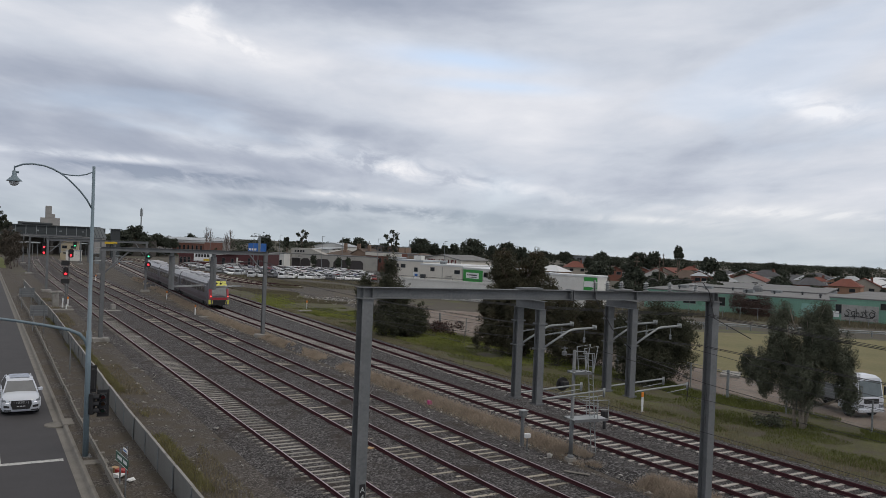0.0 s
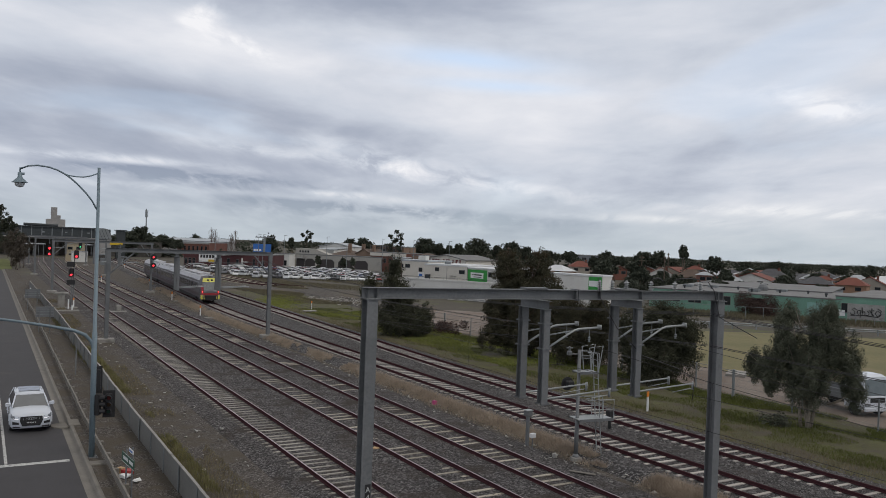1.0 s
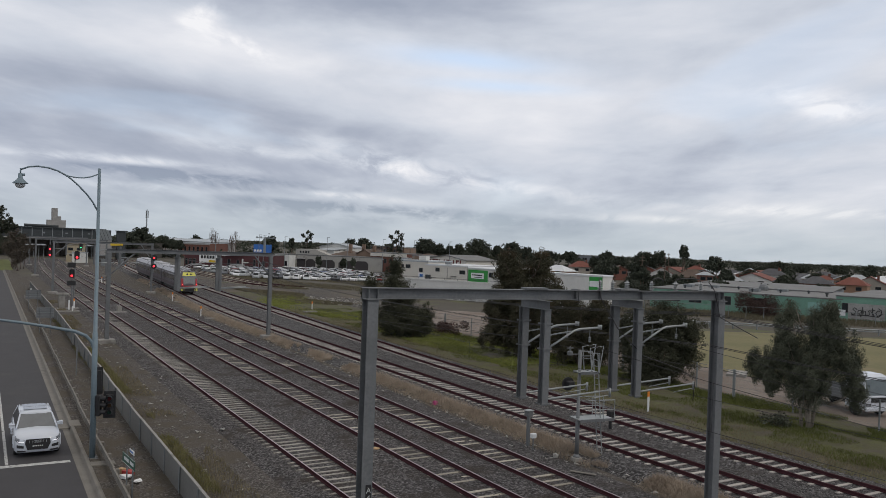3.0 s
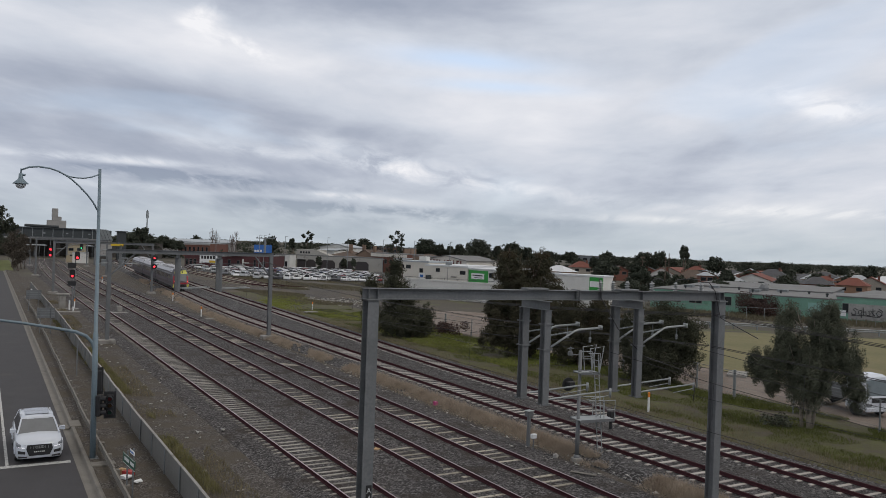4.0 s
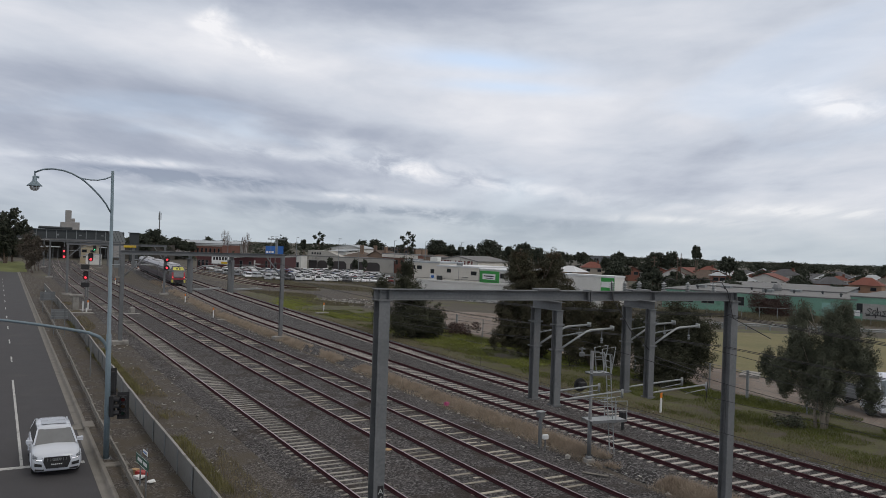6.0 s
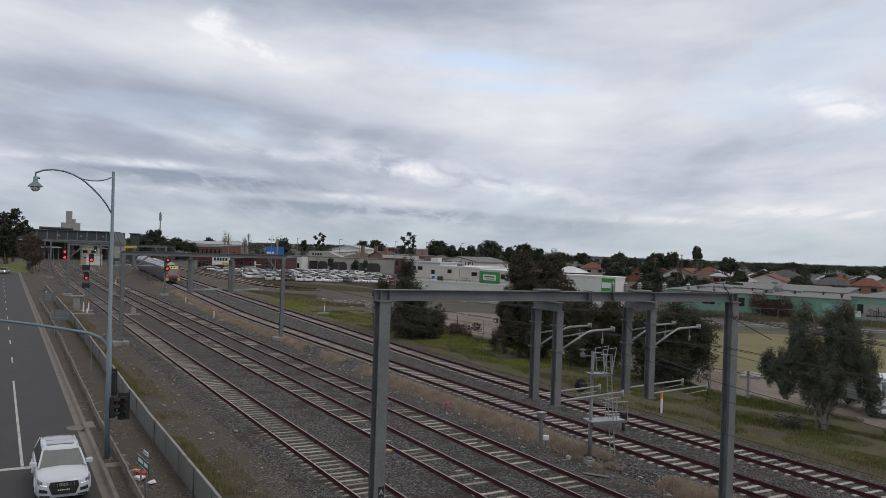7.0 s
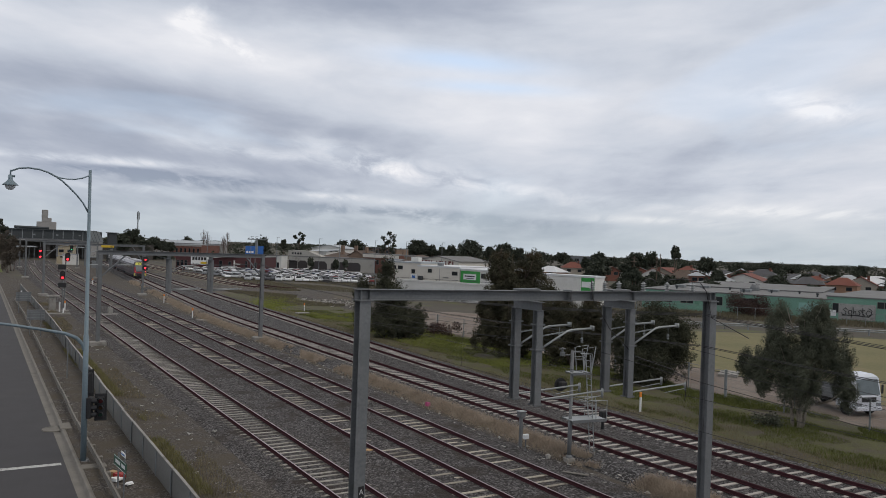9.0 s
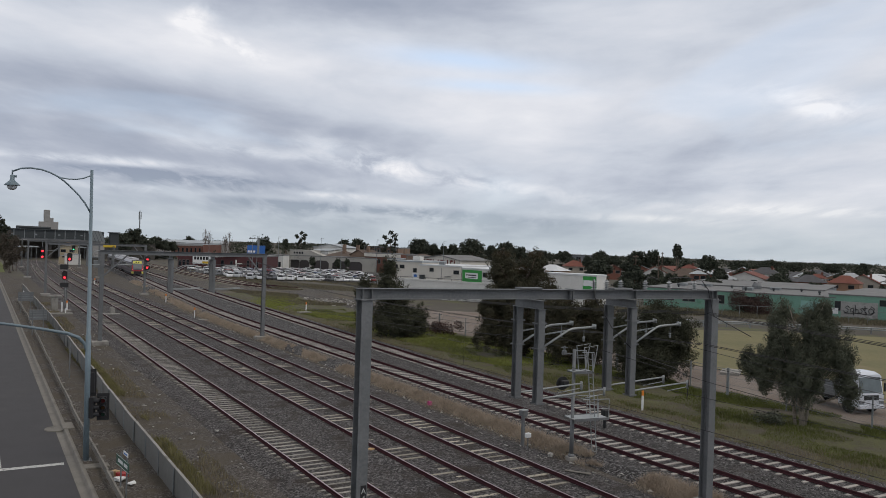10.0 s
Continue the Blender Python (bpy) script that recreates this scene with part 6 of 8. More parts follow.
# place, width, height of the ridge, roof and wall
HOUSES = [(209, 249, 8.8, 6.0, T_, wall_cream), (200, 217, 5.0, 5.2, B_, wall_brick), (203, 200, 7.6, 5.3, T_, wall_white), (202, 186, 9.9, 5.3, B_, wall_tan), (240, 219, 5.5, 6.0, T_, wall_cream),
          (253, 204, 6.9, 5.7, I_, wall_brick), (258, 198, 11.0, 6.0, G_, wall_white), (205, 152, 8.1, 5.2, G_, wall_tan), (237, 167, 5.9, 5.2, I_, wall_cream), (206, 142, 7.8, 5.3, G_, wall_brick),
          (223, 152, 4.9, 5.3, T_, wall_white), (219, 141, 8.3, 5.3, T_, wall_tan), (238, 147, 9.1, 5.3, T_, wall_cream), (187, 166, 3.9, 5.3, I_, wall_brick), (169, 141, 4.8, 5.2, I_, wall_white),
          (266, 168, 8.5, 5.3, I_, wall_tan)]


car_park_tar = mat("worn_asphalt", (0.085, 0.084, 0.083), (0.06, 0.059, 0.058), 0.9, scale=0.2, fine=4, world=True)


# ---- vehicles ----
def paint_random(name, stops, rough=0.3):
    m = bpy.data.materials.new(name)
    m.use_nodes = True
    nt = m.node_tree
    b = nt.nodes["Principled BSDF"]
    b.inputs["Roughness"].default_value = rough
    b.inputs["Coat Weight"].default_value = 0.4
    oi, rp = nt.nodes.new("ShaderNodeObjectInfo"), nt.nodes.new("ShaderNodeValToRGB")
    nt.links.new(oi.outputs["Random"], rp.inputs[0])
    rp.color_ramp.interpolation = "CONSTANT"
    e = rp.color_ramp.elements
    e[0].position, e[0].color = 0.0, (*stops[0][1], 1)
    e[1].position, e[1].color = stops[1][0], (*stops[1][1], 1)
    for p, c in stops[2:]:
        q = e.new(p)
        q.color = (*c, 1)
    nt.links.new(rp.outputs[0], b.inputs["Base Color"])
    return m


park_glass = mat("parked_car_glass", (0.016, 0.018, 0.021), (0.012, 0.014, 0.016), 0.3, spec=0.4)
rubber = mat("rubber", (0.018, 0.018, 0.019), (0.012, 0.012, 0.013), 0.85, scale=8, fine=60)
alloy = mat("alloy", (0.5, 0.51, 0.52), (0.4, 0.41, 0.42), 0.35, 0.8)
white_car = mat("white_car_paint", (0.54, 0.57, 0.625), (0.50, 0.53, 0.585), 0.25, fac=0.4, scale=1, fine=8, coat=0.6)
windscreen = mat("windscreen", (0.105, 0.113, 0.121), (0.08, 0.086, 0.093), 0.06, spec=0.9, coat=0.8)
lamp_clear = mat("headlamp", (0.30, 0.32, 0.35), (0.07, 0.075, 0.085), 0.1, scale=9, fine=40)
park_paint = paint_random("parked_car_paint", [(0, (0.84, 0.85, 0.86)), (0.40, (0.58, 0.60, 0.62)), (0.62, (0.28, 0.29, 0.31)), (0.70, (0.035, 0.035, 0.04)), (0.80, (0.36, 0.34, 0.30)), (0.84, (0.04, 0.08, 0.22)), (0.88, (0.22, 0.025, 0.025)), (0.92, (0.60, 0.62, 0.64))])


def loft(bm, sections):
    """Skin through rings of equal count; the ends are closed."""
    rings = [[bm.verts.new(p) for p in s] for s in sections]
    n = len(rings[0])
    for a, b in zip(rings, rings[1:]):
        for k in range(n):
            bm.faces.new((a[k], a[(k + 1) % n], b[(k + 1) % n], b[k]))
    bm.faces.new(rings[0][::-1])
    bm.faces.new(rings[-1])
    bmesh.ops.recalc_face_normals(bm, faces=bm.faces)


def wheel(parent, x, y, r, w, name="wheel"):
    bm = mk()
    lathe(bm, [(r * 0.62, -w / 2), (r * 0.93, -w / 2), (r, -w * 0.3), (r, w * 0.3), (r * 0.93, w / 2), (r * 0.62, w / 2)], 18, (0, 0, 0), "x")
    o = part("wheel", bm, rubber, parent, "", True)
    o.location = (x, y, r)
    bm = mk()
    s = 1 if x > 0 else -1
    lathe(bm, [(r * 0.62, s * w * 0.30), (r * 0.58, s * w * 0.46), (r * 0.2, s * w * 0.40), (r * 0.1, s * w * 0.5)] if s > 0 else [(r * 0.1, s * w * 0.5), (r * 0.2, s * w * 0.40), (r * 0.58, s * w * 0.46), (r * 0.62, s * w * 0.30)], 14, (0, 0, 0), "x")
    part("rim", bm, alloy, o)
    return o


def parked_car(kind):
    """A small car, front towards -y of its space, for the car park."""
    l, w, h, cab = {"sedan": (4.3, 1.66, 1.36, (-0.70, 1.26, -1.27, 1.83)), "hatch": (3.7, 1.60, 1.38, (-0.50, 1.58, -1.05, 1.80)), "wagon": (4.3, 1.70, 1.50, (-0.65, 1.83, -1.2, 2.08))}[kind]
    t = thing("parked_car", {"sedan": "sedan parked in a row of the car park", "hatch": "hatchback parked in a row of the car park", "wagon": "tall wagon parked in a row of the car park"}[kind], "car", (0, 0, 0), group="parked cars")
    bm = mk()
    a, b, c, d = cab
    belt = h * 0.62

    def ring(y, wd, z0, z1):
        return [(-wd, y, z0), (-wd * 1.0, y, z0 + (z1 - z0) * 0.6), (-wd * 0.9, y, z1), (wd * 0.9, y, z1), (wd, y, z0 + (z1 - z0) * 0.6), (wd, y, z0)]
    hw = w / 2
    loft(bm, [ring(-l / 2, hw * 0.8, 0.3, belt * 0.72), ring(-l / 2 + 0.25, hw * 0.97, 0.2, belt * 0.84), ring(c, hw, 0.2, belt), ring(d, hw, 0.2, belt), ring(l / 2 - 0.15, hw * 0.95, 0.22, belt * (0.97 if kind != "sedan" else 0.95)), ring(l / 2, hw * 0.85, 0.32, belt * 0.85)])
    box(bm, -hw * 0.73, hw * 0.73, a - 0.15, b + 0.2, h - 0.10, h, 0.03)
    for s in (-1, 1):
        tube(bm, [(s * hw * 0.86, d - 0.02, belt), (s * hw * 0.68, b, h - 0.06)], 0.07, 5)
        tube(bm, [(s * hw * 0.86, (c + d) / 2 + 0.1, belt), (s * hw * 0.68, (a + b) / 2 + 0.1, h - 0.06)], 0.05, 5)
    part("body", bm, park_paint, t)
    bm = mk()
    q = hw * 0.86
    r = hw * 0.68
    lo = [(-q, c, belt - 0.01), (q, c, belt - 0.01), (q, d, belt - 0.01), (-q, d, belt - 0.01)]
    hi = [(-r, a, h - 0.05), (r, a, h - 0.05), (r, b, h - 0.05), (-r, b, h - 0.05)]
    loft(bm, [lo, hi])
    part("glazing", bm, park_glass, t)
    for x in (-hw + 0.1, hw - 0.1):
        for y in (-l * 0.3, l * 0.3):
            bm = mk()
            lathe(bm, [(0.31, -0.1), (0.31, 0.1)], 10, (0, 0, 0), "x")
            o = part("wheel", bm, rubber, t)
            o.location = (x, y, 0.31)
    return t


def build_car_park():
    rng = np.random.default_rng(9)
    protos = [parked_car(k) for k in ("sedan", "hatch", "wagon")]
    used = [False] * 3
    bays = (211.6, 217.4, 222, 227.8, 232.4, 238.2, 242.8, 248.6, 253.2, 259, 263.6, 269)
    for row, far in enumerate(bays):
        steps = int(far * radians(13.2) / 2.5)
        for i in range(steps):
            a = radians(13.0) + i * 2.5 / far
            x, y = math.sin(a) * far + rng.normal() * 0.15, math.cos(a) * far + rng.normal() * 0.35
            if x < 59.5 or rng.random() < 0.07 or (math.hypot(x - 110, y - 252) < 4) or x > 100 + 0.12 * (y - 200):
                continue
            k = rng.choice(3, p=[0.40, 0.36, 0.24])
            m = pose(x, y, -0.32, 0, 0, -math.degrees(a) + (180 if rng.random() < 0.45 else 0) + 16 * (1 if row % 2 else -1) + rng.normal() * 6)
            if not used[k]:
                protos[k].matrix_basis = m
                used[k] = True
            else:
                copy_thing(protos[k], m)
    # tall lamps among the cars
    bm = mk()
    tube(bm, [(0, 0, 0), (0, 0, 11.4)], [0.11, 0.06], 8)
    lp = thing("car_park_lamp", "tall slim galvanised car park lamp post", "street lamp", (0, 0, 0), group="car park lamps")
    part("pole", bm, galv_far, lp)
    bm = mk()
    box(bm, -0.1, 0.8, -0.12, 0.12, 11.4, 11.52, 0.03)
    part("lamp_head", bm, galv_far, lp)
    spots = [(63, 250), (77, 246), (86, 252), (92, 230), (103, 240), (110, 228), (118, 222), (121, 205), (70, 228)]
    lp.matrix_basis = pose(*spots[0], -0.33)
    for x, y in spots[1:]:
        copy_thing(lp, pose(x, y, -0.33))


def build_suv():
    """A white sport utility car; its front looks along -y, its origin lies under the front bumper."""
    c = thing("suv_car", "white sport utility car with a dark grille and panoramic roof", "car", (2.4, 47.6, 0))
    hw = 0.985

    def ring(y, wl, wb, z0, zs, zt, crown=0.03):
        return [(-wl * 0.92, y, z0), (-wl, y, z0 + 0.12), (-wl, y, zs), (-wb, y, zt - 0.05), (-wb * 0.8, y, zt), (0, y, zt + crown), (wb * 0.8, y, zt), (wb, y, zt - 0.05), (wl, y, zs), (wl, y, z0 + 0.12), (wl * 0.92, y, z0)]
    bm = mk()
    loft(bm, [ring(0.0, 0.62, 0.58, 0.30, 0.6, 0.82), ring(0.07, 0.80, 0.74, 0.24, 0.62, 0.92), ring(0.22, 0.93, 0.86, 0.22, 0.70, 0.99), ring(0.45, 0.975, 0.90, 0.22, 0.82, 1.05), ring(0.9, hw, 0.90, 0.24, 0.90, 1.11),
              ring(1.45, hw, 0.90, 0.24, 0.95, 1.15), ring(2.2, hw, 0.91, 0.24, 0.98, 1.15, 0), ring(3.4, hw, 0.91, 0.24, 1.0, 1.16, 0), ring(4.4, hw * 0.99, 0.90, 0.26, 1.0, 1.16, 0), ring(4.9, 0.93, 0.84, 0.30, 0.95, 1.12, 0), ring(5.06, 0.82, 0.74, 0.38, 0.85, 1.0, 0)])
    body = part("body", bm, white_car, c, "glossy white painted body", True)
    # cabin: roof skin carried on pillars, glass between
    bm = mk()

    def cab(y, w, z):
        return [(-w, y, z - 0.10), (-w * 0.95, y, z - 0.02), (-w * 0.6, y, z + 0.02), (0, y, z + 0.035), (w * 0.6, y, z + 0.02), (w * 0.95, y, z - 0.02), (w, y, z - 0.10)]
    loft(bm, [cab(2.02, 0.69, 1.62), cab(2.25, 0.72, 1.68), cab(3.2, 0.74, 1.71), cab(4.1, 0.71, 1.68), cab(4.62, 0.66, 1.62)])
    roof = part("roof", bm, white_car, c, "", True)
    bm = mk()
    box(bm, -0.52, 0.52, 2.55, 3.25, 1.735, 1.748, 0.005)
    box(bm, -0.52, 0.52, 3.32, 3.95, 1.728, 1.742, 0.005)
    part("sunroof", bm, windscreen, roof, "dark glass panoramic roof")
    bm = mk()
    vs = [bm.verts.new(p) for p in ((-0.84, 1.22, 1.13), (0.84, 1.22, 1.13), (0.67, 2.04, 1.64), (-0.67, 2.04, 1.64), (-0.82, 1.27, 1.12), (0.82, 1.27, 1.12), (0.66, 2.08, 1.60), (-0.66, 2.08, 1.60))]
    for q in ((0, 1, 2, 3), (7, 6, 5, 4), (0, 4, 5, 1), (1, 5, 6, 2), (2, 6, 7, 3), (3, 7, 4, 0)):
        bm.faces.new([vs[i] for i in q])
    part("windscreen", bm, windscreen, c)
    for s in (-1, 1):
        bm = mk()
        vs = [bm.verts.new(p) for p in ((s * 0.90, 1.55, 1.12), (s * 0.91, 4.55, 1.14), (s * 0.68, 4.55, 1.60), (s * 0.72, 2.12, 1.62), (s * 0.84, 1.55, 1.10), (s * 0.85, 4.5, 1.12), (s * 0.57, 4.5, 1.58), (s * 0.57, 2.12, 1.60))]
        for q in ((0, 1, 2, 3), (7, 6, 5, 4), (0, 4, 5, 1), (1, 5, 6, 2), (2, 6, 7, 3), (3, 7, 4, 0)):
            bm.faces.new([vs[i] for i in q])
        bmesh.ops.recalc_face_normals(bm, faces=bm.faces)
        part("side_window", bm, clear_dark, c)
        bm = mk()
        tube(bm, [(s * 0.87, 1.22, 1.12), (s * 0.77, 1.62, 1.40), (s * 0.69, 2.04, 1.63)], 0.04, 6)
        part("pillar", bm, white_car, c)
        bm = mk()
        tube(bm, [(s * 0.84, 4.6, 1.13), (s * 0.64, 4.62, 1.58)], 0.07, 6)
        part("rear_pillar", bm, white_car, c)
        bm = mk()
        tube(bm, [(s * 0.66, 2.5, 1.672), (s * 0.64, 4.3, 1.66)], 0.025, 6)
        part("roof_rail", bm, alloy, roof)
        bm = mk()
        loft(bm, [[(s * 0.90, 1.62, 1.13), (s * 0.90, 1.80, 1.13), (s * 0.90, 1.80, 1.24), (s * 0.90, 1.62, 1.24)], [(s * 1.13, 1.60, 1.10), (s * 1.13, 1.76, 1.10), (s * 1.13, 1.76, 1.29), (s * 1.13, 1.60, 1.27)], [(s * 1.17, 1.63, 1.13), (s * 1.17, 1.74, 1.13), (s * 1.17, 1.74, 1.26), (s * 1.17, 1.63, 1.25)]])
        part("mirror", bm, white_car, c)
        # headlamp, slanting back along the wing
        bm = mk()
        loft(bm, [[(s * 0.56, -0.005, 0.70), (s * 0.56, 0.14, 0.70), (s * 0.56, 0.2, 0.87), (s * 0.56, 0.02, 0.84)], [(s * 0.80, 0.07, 0.70), (s * 0.80, 0.2, 0.70), (s * 0.80, 0.3, 0.92), (s * 0.80, 0.10, 0.88)], [(s * 0.95, 0.26, 0.80), (s * 0.93, 0.36, 0.78), (s * 0.92, 0.5, 0.97), (s * 0.945, 0.32, 0.93)]])
        hl = part("headlight", bm, lamp_clear, c, "clear slanted headlight")
        bm = mk()
        tube(bm, [(s * 0.60, 0.0, 0.735), (s * 0.80, 0.075, 0.745), (s * 0.88, 0.2, 0.79)], 0.012, 6)
        part("running_light", bm, run_white, hl, "lit white running light strip")
        bm = mk()
        loft(bm, [[(s * 0.58, -0.035, 0.46), (s * 0.58, 0.1, 0.46), (s * 0.58, 0.1, 0.57), (s * 0.58, -0.03, 0.57)], [(s * 0.87, 0.05, 0.48), (s * 0.85, 0.2, 0.48), (s * 0.85, 0.2, 0.61), (s * 0.875, 0.06, 0.61)]])
        part("side_grille", bm, black_case, c)
        bm = mk()
        loft(bm, [[(s * 0.5, -0.035, 0.29), (s * 0.5, 0.1, 0.29), (s * 0.5, 0.1, 0.35), (s * 0.5, -0.03, 0.35)], [(s * 0.85, 0.045, 0.29), (s * 0.83, 0.2, 0.29), (s * 0.83, 0.2, 0.365), (s * 0.855, 0.05, 0.365)]])
        part("lower_grille", bm, black_case, c)
        for y in (0.98, 3.98):
            wheel(c, s * 0.83, y, 0.38, 0.27)
            bm = mk()
            tube(bm, [(s * (hw - 0.015), y + 0.45 * math.cos(a), 0.40 + 0.45 * math.sin(a)) for a in np.linspace(0, math.pi, 11)], 0.05, 5)
            part("wheel_arch", bm, white_car, c)
    bm = mk()
    loft(bm, [[(-0.42, -0.045, 0.38), (0.42, -0.045, 0.38), (0.54, -0.03, 0.66), (0.50, -0.012, 0.86), (-0.50, -0.012, 0.86), (-0.54, -0.03, 0.66)], [(-0.38, 0.06, 0.42), (0.38, 0.06, 0.42), (0.47, 0.06, 0.62), (0.42, 0.06, 0.80), (-0.42, 0.06, 0.80), (-0.47, 0.06, 0.62)]])
    gr = part("grille", bm, black_case, c, "large dark trapezoid grille")
    for i in range(7):
        bm = mk()
        x = -0.36 + i * 0.12
        box(bm, x - 0.006, x + 0.006, -0.045, -0.02, 0.68, 0.80)
        part("grille_bar", bm, alloy, gr)
    bm = mk()
    for i in range(4):
        tube(bm, [(-0.12 + i * 0.08 + 0.055 * math.cos(a), -0.046, 0.755 + 0.05 * math.sin(a)) for a in np.linspace(0, 6.283, 11)], 0.008, 4, False)
    part("badge", bm, alloy, gr)
    bm = mk()
    box(bm, -0.26, 0.26, -0.065, -0.044, 0.50, 0.61, 0.006)
    pl = part("number_plate", bm, black_case, gr)
    bm = mk()
    for i in range(6):
        box(bm, -0.22 + i * 0.075, -0.175 + i * 0.075, -0.068, -0.065, 0.53, 0.58)
    part("bar", bm, sign_white, pl)
    bm = mk()
    box(bm, -0.8, 0.8, 1.28, 4.8, 0.22, 0.3)
    part("underbody", bm, black_case, c)
    c.scale = (0.945, 0.93, 0.955)
    return c


def simple_car(name, label, at, rz, paint):
    t = parked_car("sedan")
    t.name = name
    tagged(t, label, "car")
    t["group"] = "passing cars"
    t.matrix_basis = pose(*at, 0, 0, rz)
    t.children[0].data = t.children[0].data.copy()
    t.children[0].data.materials[0] = paint
    for s in (-0.6, 0.6):
        bm = mk()
        lathe(bm, [(0.09, 0.0), (0.09, 0.05)], 10, (s, -2.31, 0.66), "y")
        part("headlight", bm, beam_white, t, "lit headlight")
    return t


run_white = mat("lit_running_light", (0.95, 0.95, 1.0), (0.95, 0.95, 1.0), 0.3, emit=0.7)
beam_white = mat("lit_headlamp", (1.0, 0.97, 0.92), (1.0, 0.97, 0.92), 0.3, emit=12.0)
silver_paint = mat("silver_car_paint", (0.30, 0.32, 0.36), (0.26, 0.28, 0.31), 0.3, coat=0.5)

# ---- train ----
train_grey = mat("train_grey", (0.105, 0.10, 0.115), (0.085, 0.08, 0.09), 0.4, 0.2, scale=0.5, fine=6)
train_silver = mat("train_silver", (0.46, 0.46, 0.48), (0.36, 0.36, 0.38), 0.45, 0.4, scale=0.4, fine=5)
train_purple = mat("train_purple", (0.065, 0.036, 0.055), (0.05, 0.03, 0.044), 0.4)
train_red = mat("train_red", (0.34, 0.03, 0.04), (0.28, 0.025, 0.035), 0.4)
train_yellow = mat("train_yellow", (0.62, 0.60, 0.10), (0.52, 0.50, 0.09), 0.45)
train_glass = glass_mat("train_glass", (0.02, 0.022, 0.026))
tail_red = mat("lit_tail_lamp", (1.0, 0.05, 0.04), (1.0, 0.05, 0.04), 0.3, emit=3.0)
CAR_LEN = 25.0


def railcar(tail):
    """One car of a diesel train, standing on rails at z = 0; its tail end looks along -y."""
    t = thing("railcar", "grey and purple diesel railcar with a yellow and red end" if tail else "grey and purple diesel railcar with silver roof", "train", group="train cars")
    hw, L = 1.46, CAR_LEN - 0.6

    def ring(y, k=1.0, zt=3.95, zb=0.75, dz=0.0):
        w = hw * k
        return [(-w * 0.95, y, zb), (-w, y, zb + 0.5), (-w, y, 2.6 + dz), (-w * 0.95, y, 3.25 + dz), (-w * 0.74, y, zt - 0.14 + dz), (-w * 0.35, y, zt + dz), (w * 0.35, y, zt + dz), (w * 0.74, y, zt - 0.14 + dz), (w * 0.95, y, 3.25 + dz), (w, y, 2.6 + dz), (w, y, zb + 0.5), (w * 0.95, y, zb)]
    bm = mk()
    y0 = 1.6 if tail else 0.0
    loft(bm, [ring(y0), ring(y0 + 6), ring(L - 6), ring(L)])
    body = part("body", bm, [train_grey, train_silver, train_purple], t)
    for p in body.data.polygons:
        c = p.center
        if c.z > 3.3 and abs(p.normal.y) < 0.5:
            p.material_index = 1
    for s in (-1, 1):
        bm = mk()
        box(bm, s * hw - 0.004, s * hw + 0.006, y0 + 1.6, L - 1.2, 1.95, 2.75)
        st = part("window_band", bm, train_glass, t, "dark continuous window band")
        bm = mk()
        for y in np.arange(y0 + 3.2, L - 2, 2.1):
            box(bm, s * hw + (0.004 if s > 0 else -0.012), s * hw + (0.012 if s > 0 else -0.004), y - 0.08, y + 0.08, 1.95, 2.75)
        part("window_pillar", bm, train_grey, st)
        bm = mk()
        box(bm, s * hw - 0.004, s * hw + 0.007, y0 + 0.1, L - 0.1, 1.05, 1.42)
        part("stripe", bm, train_purple, t, "purple stripe")
        bm = mk()
        box(bm, s * hw - 0.004, s * hw + 0.007, y0 + 0.1, L - 0.1, 2.86, 3.0)
        part("stripe", bm, train_silver, t, "silver stripe")
        for y in (y0 + 5.2, L - 4.2):
            bm = mk()
            box(bm, s * hw - 0.004, s * hw + 0.016, y - 0.65, y + 0.65, 0.95, 2.95, 0.004)
            part("door", bm, train_purple, t)
    bm = mk()
    box(bm, -1.2, 1.2, y0 + 3.8, L - 3.8, 0.28, 0.76, 0.03)
    part("underframe", bm, black_case, t, "dark underfloor equipment")
    for y in (3.4, L - 3.0):
        bm = mk()
        box(bm, -1.15, 1.15, y - 1.5, y + 1.5, 0.35, 0.72, 0.03)
        bo = part("bogie", bm, black_case, t)
        for dy in (-1.15, 1.15):
            for s in (-0.8375, 0.8375):
                bm = mk()
                lathe(bm, [(0.43, -0.07), (0.43, 0.07)], 16, (s, y + dy, 0.43), "x")
                part("wheel", bm, dark_metal, bo)
    for y, l in ((6.5, 2.8), (12.0, 3.4), (17.8, 2.6)):
        bm = mk()
        box(bm, -0.85, 0.85, y - l / 2, y + l / 2, 3.93, 4.16, 0.06)
        part("roof_unit", bm, train_silver, t, "boxy roof equipment")
    if tail:
        # raked nose: red mask, sloping windscreen, yellow brow and coupler cover
        def nose(y, w, z0, z1):
            return [(-w * 0.95, y, z0), (-w, y, z0 + (z1 - z0) * 0.3), (-w, y, z0 + (z1 - z0) * 0.62), (-w * 0.8, y, z1 - 0.1), (-w * 0.3, y, z1), (w * 0.3, y, z1), (w * 0.8, y, z1 - 0.1), (w, y, z0 + (z1 - z0) * 0.62), (w, y, z0 + (z1 - z0) * 0.3), (w * 0.95, y, z0)]
        bm = mk()
        loft(bm, [nose(0.0, 1.05, 0.55, 1.7), nose(0.28, 1.28, 0.45, 2.0), nose(0.75, 1.40, 0.45, 3.1), nose(1.2, 1.45, 0.5, 3.7), nose(1.6, hw, 0.6, 3.93)])
        part("nose", bm, train_grey, t)
        bm = mk()
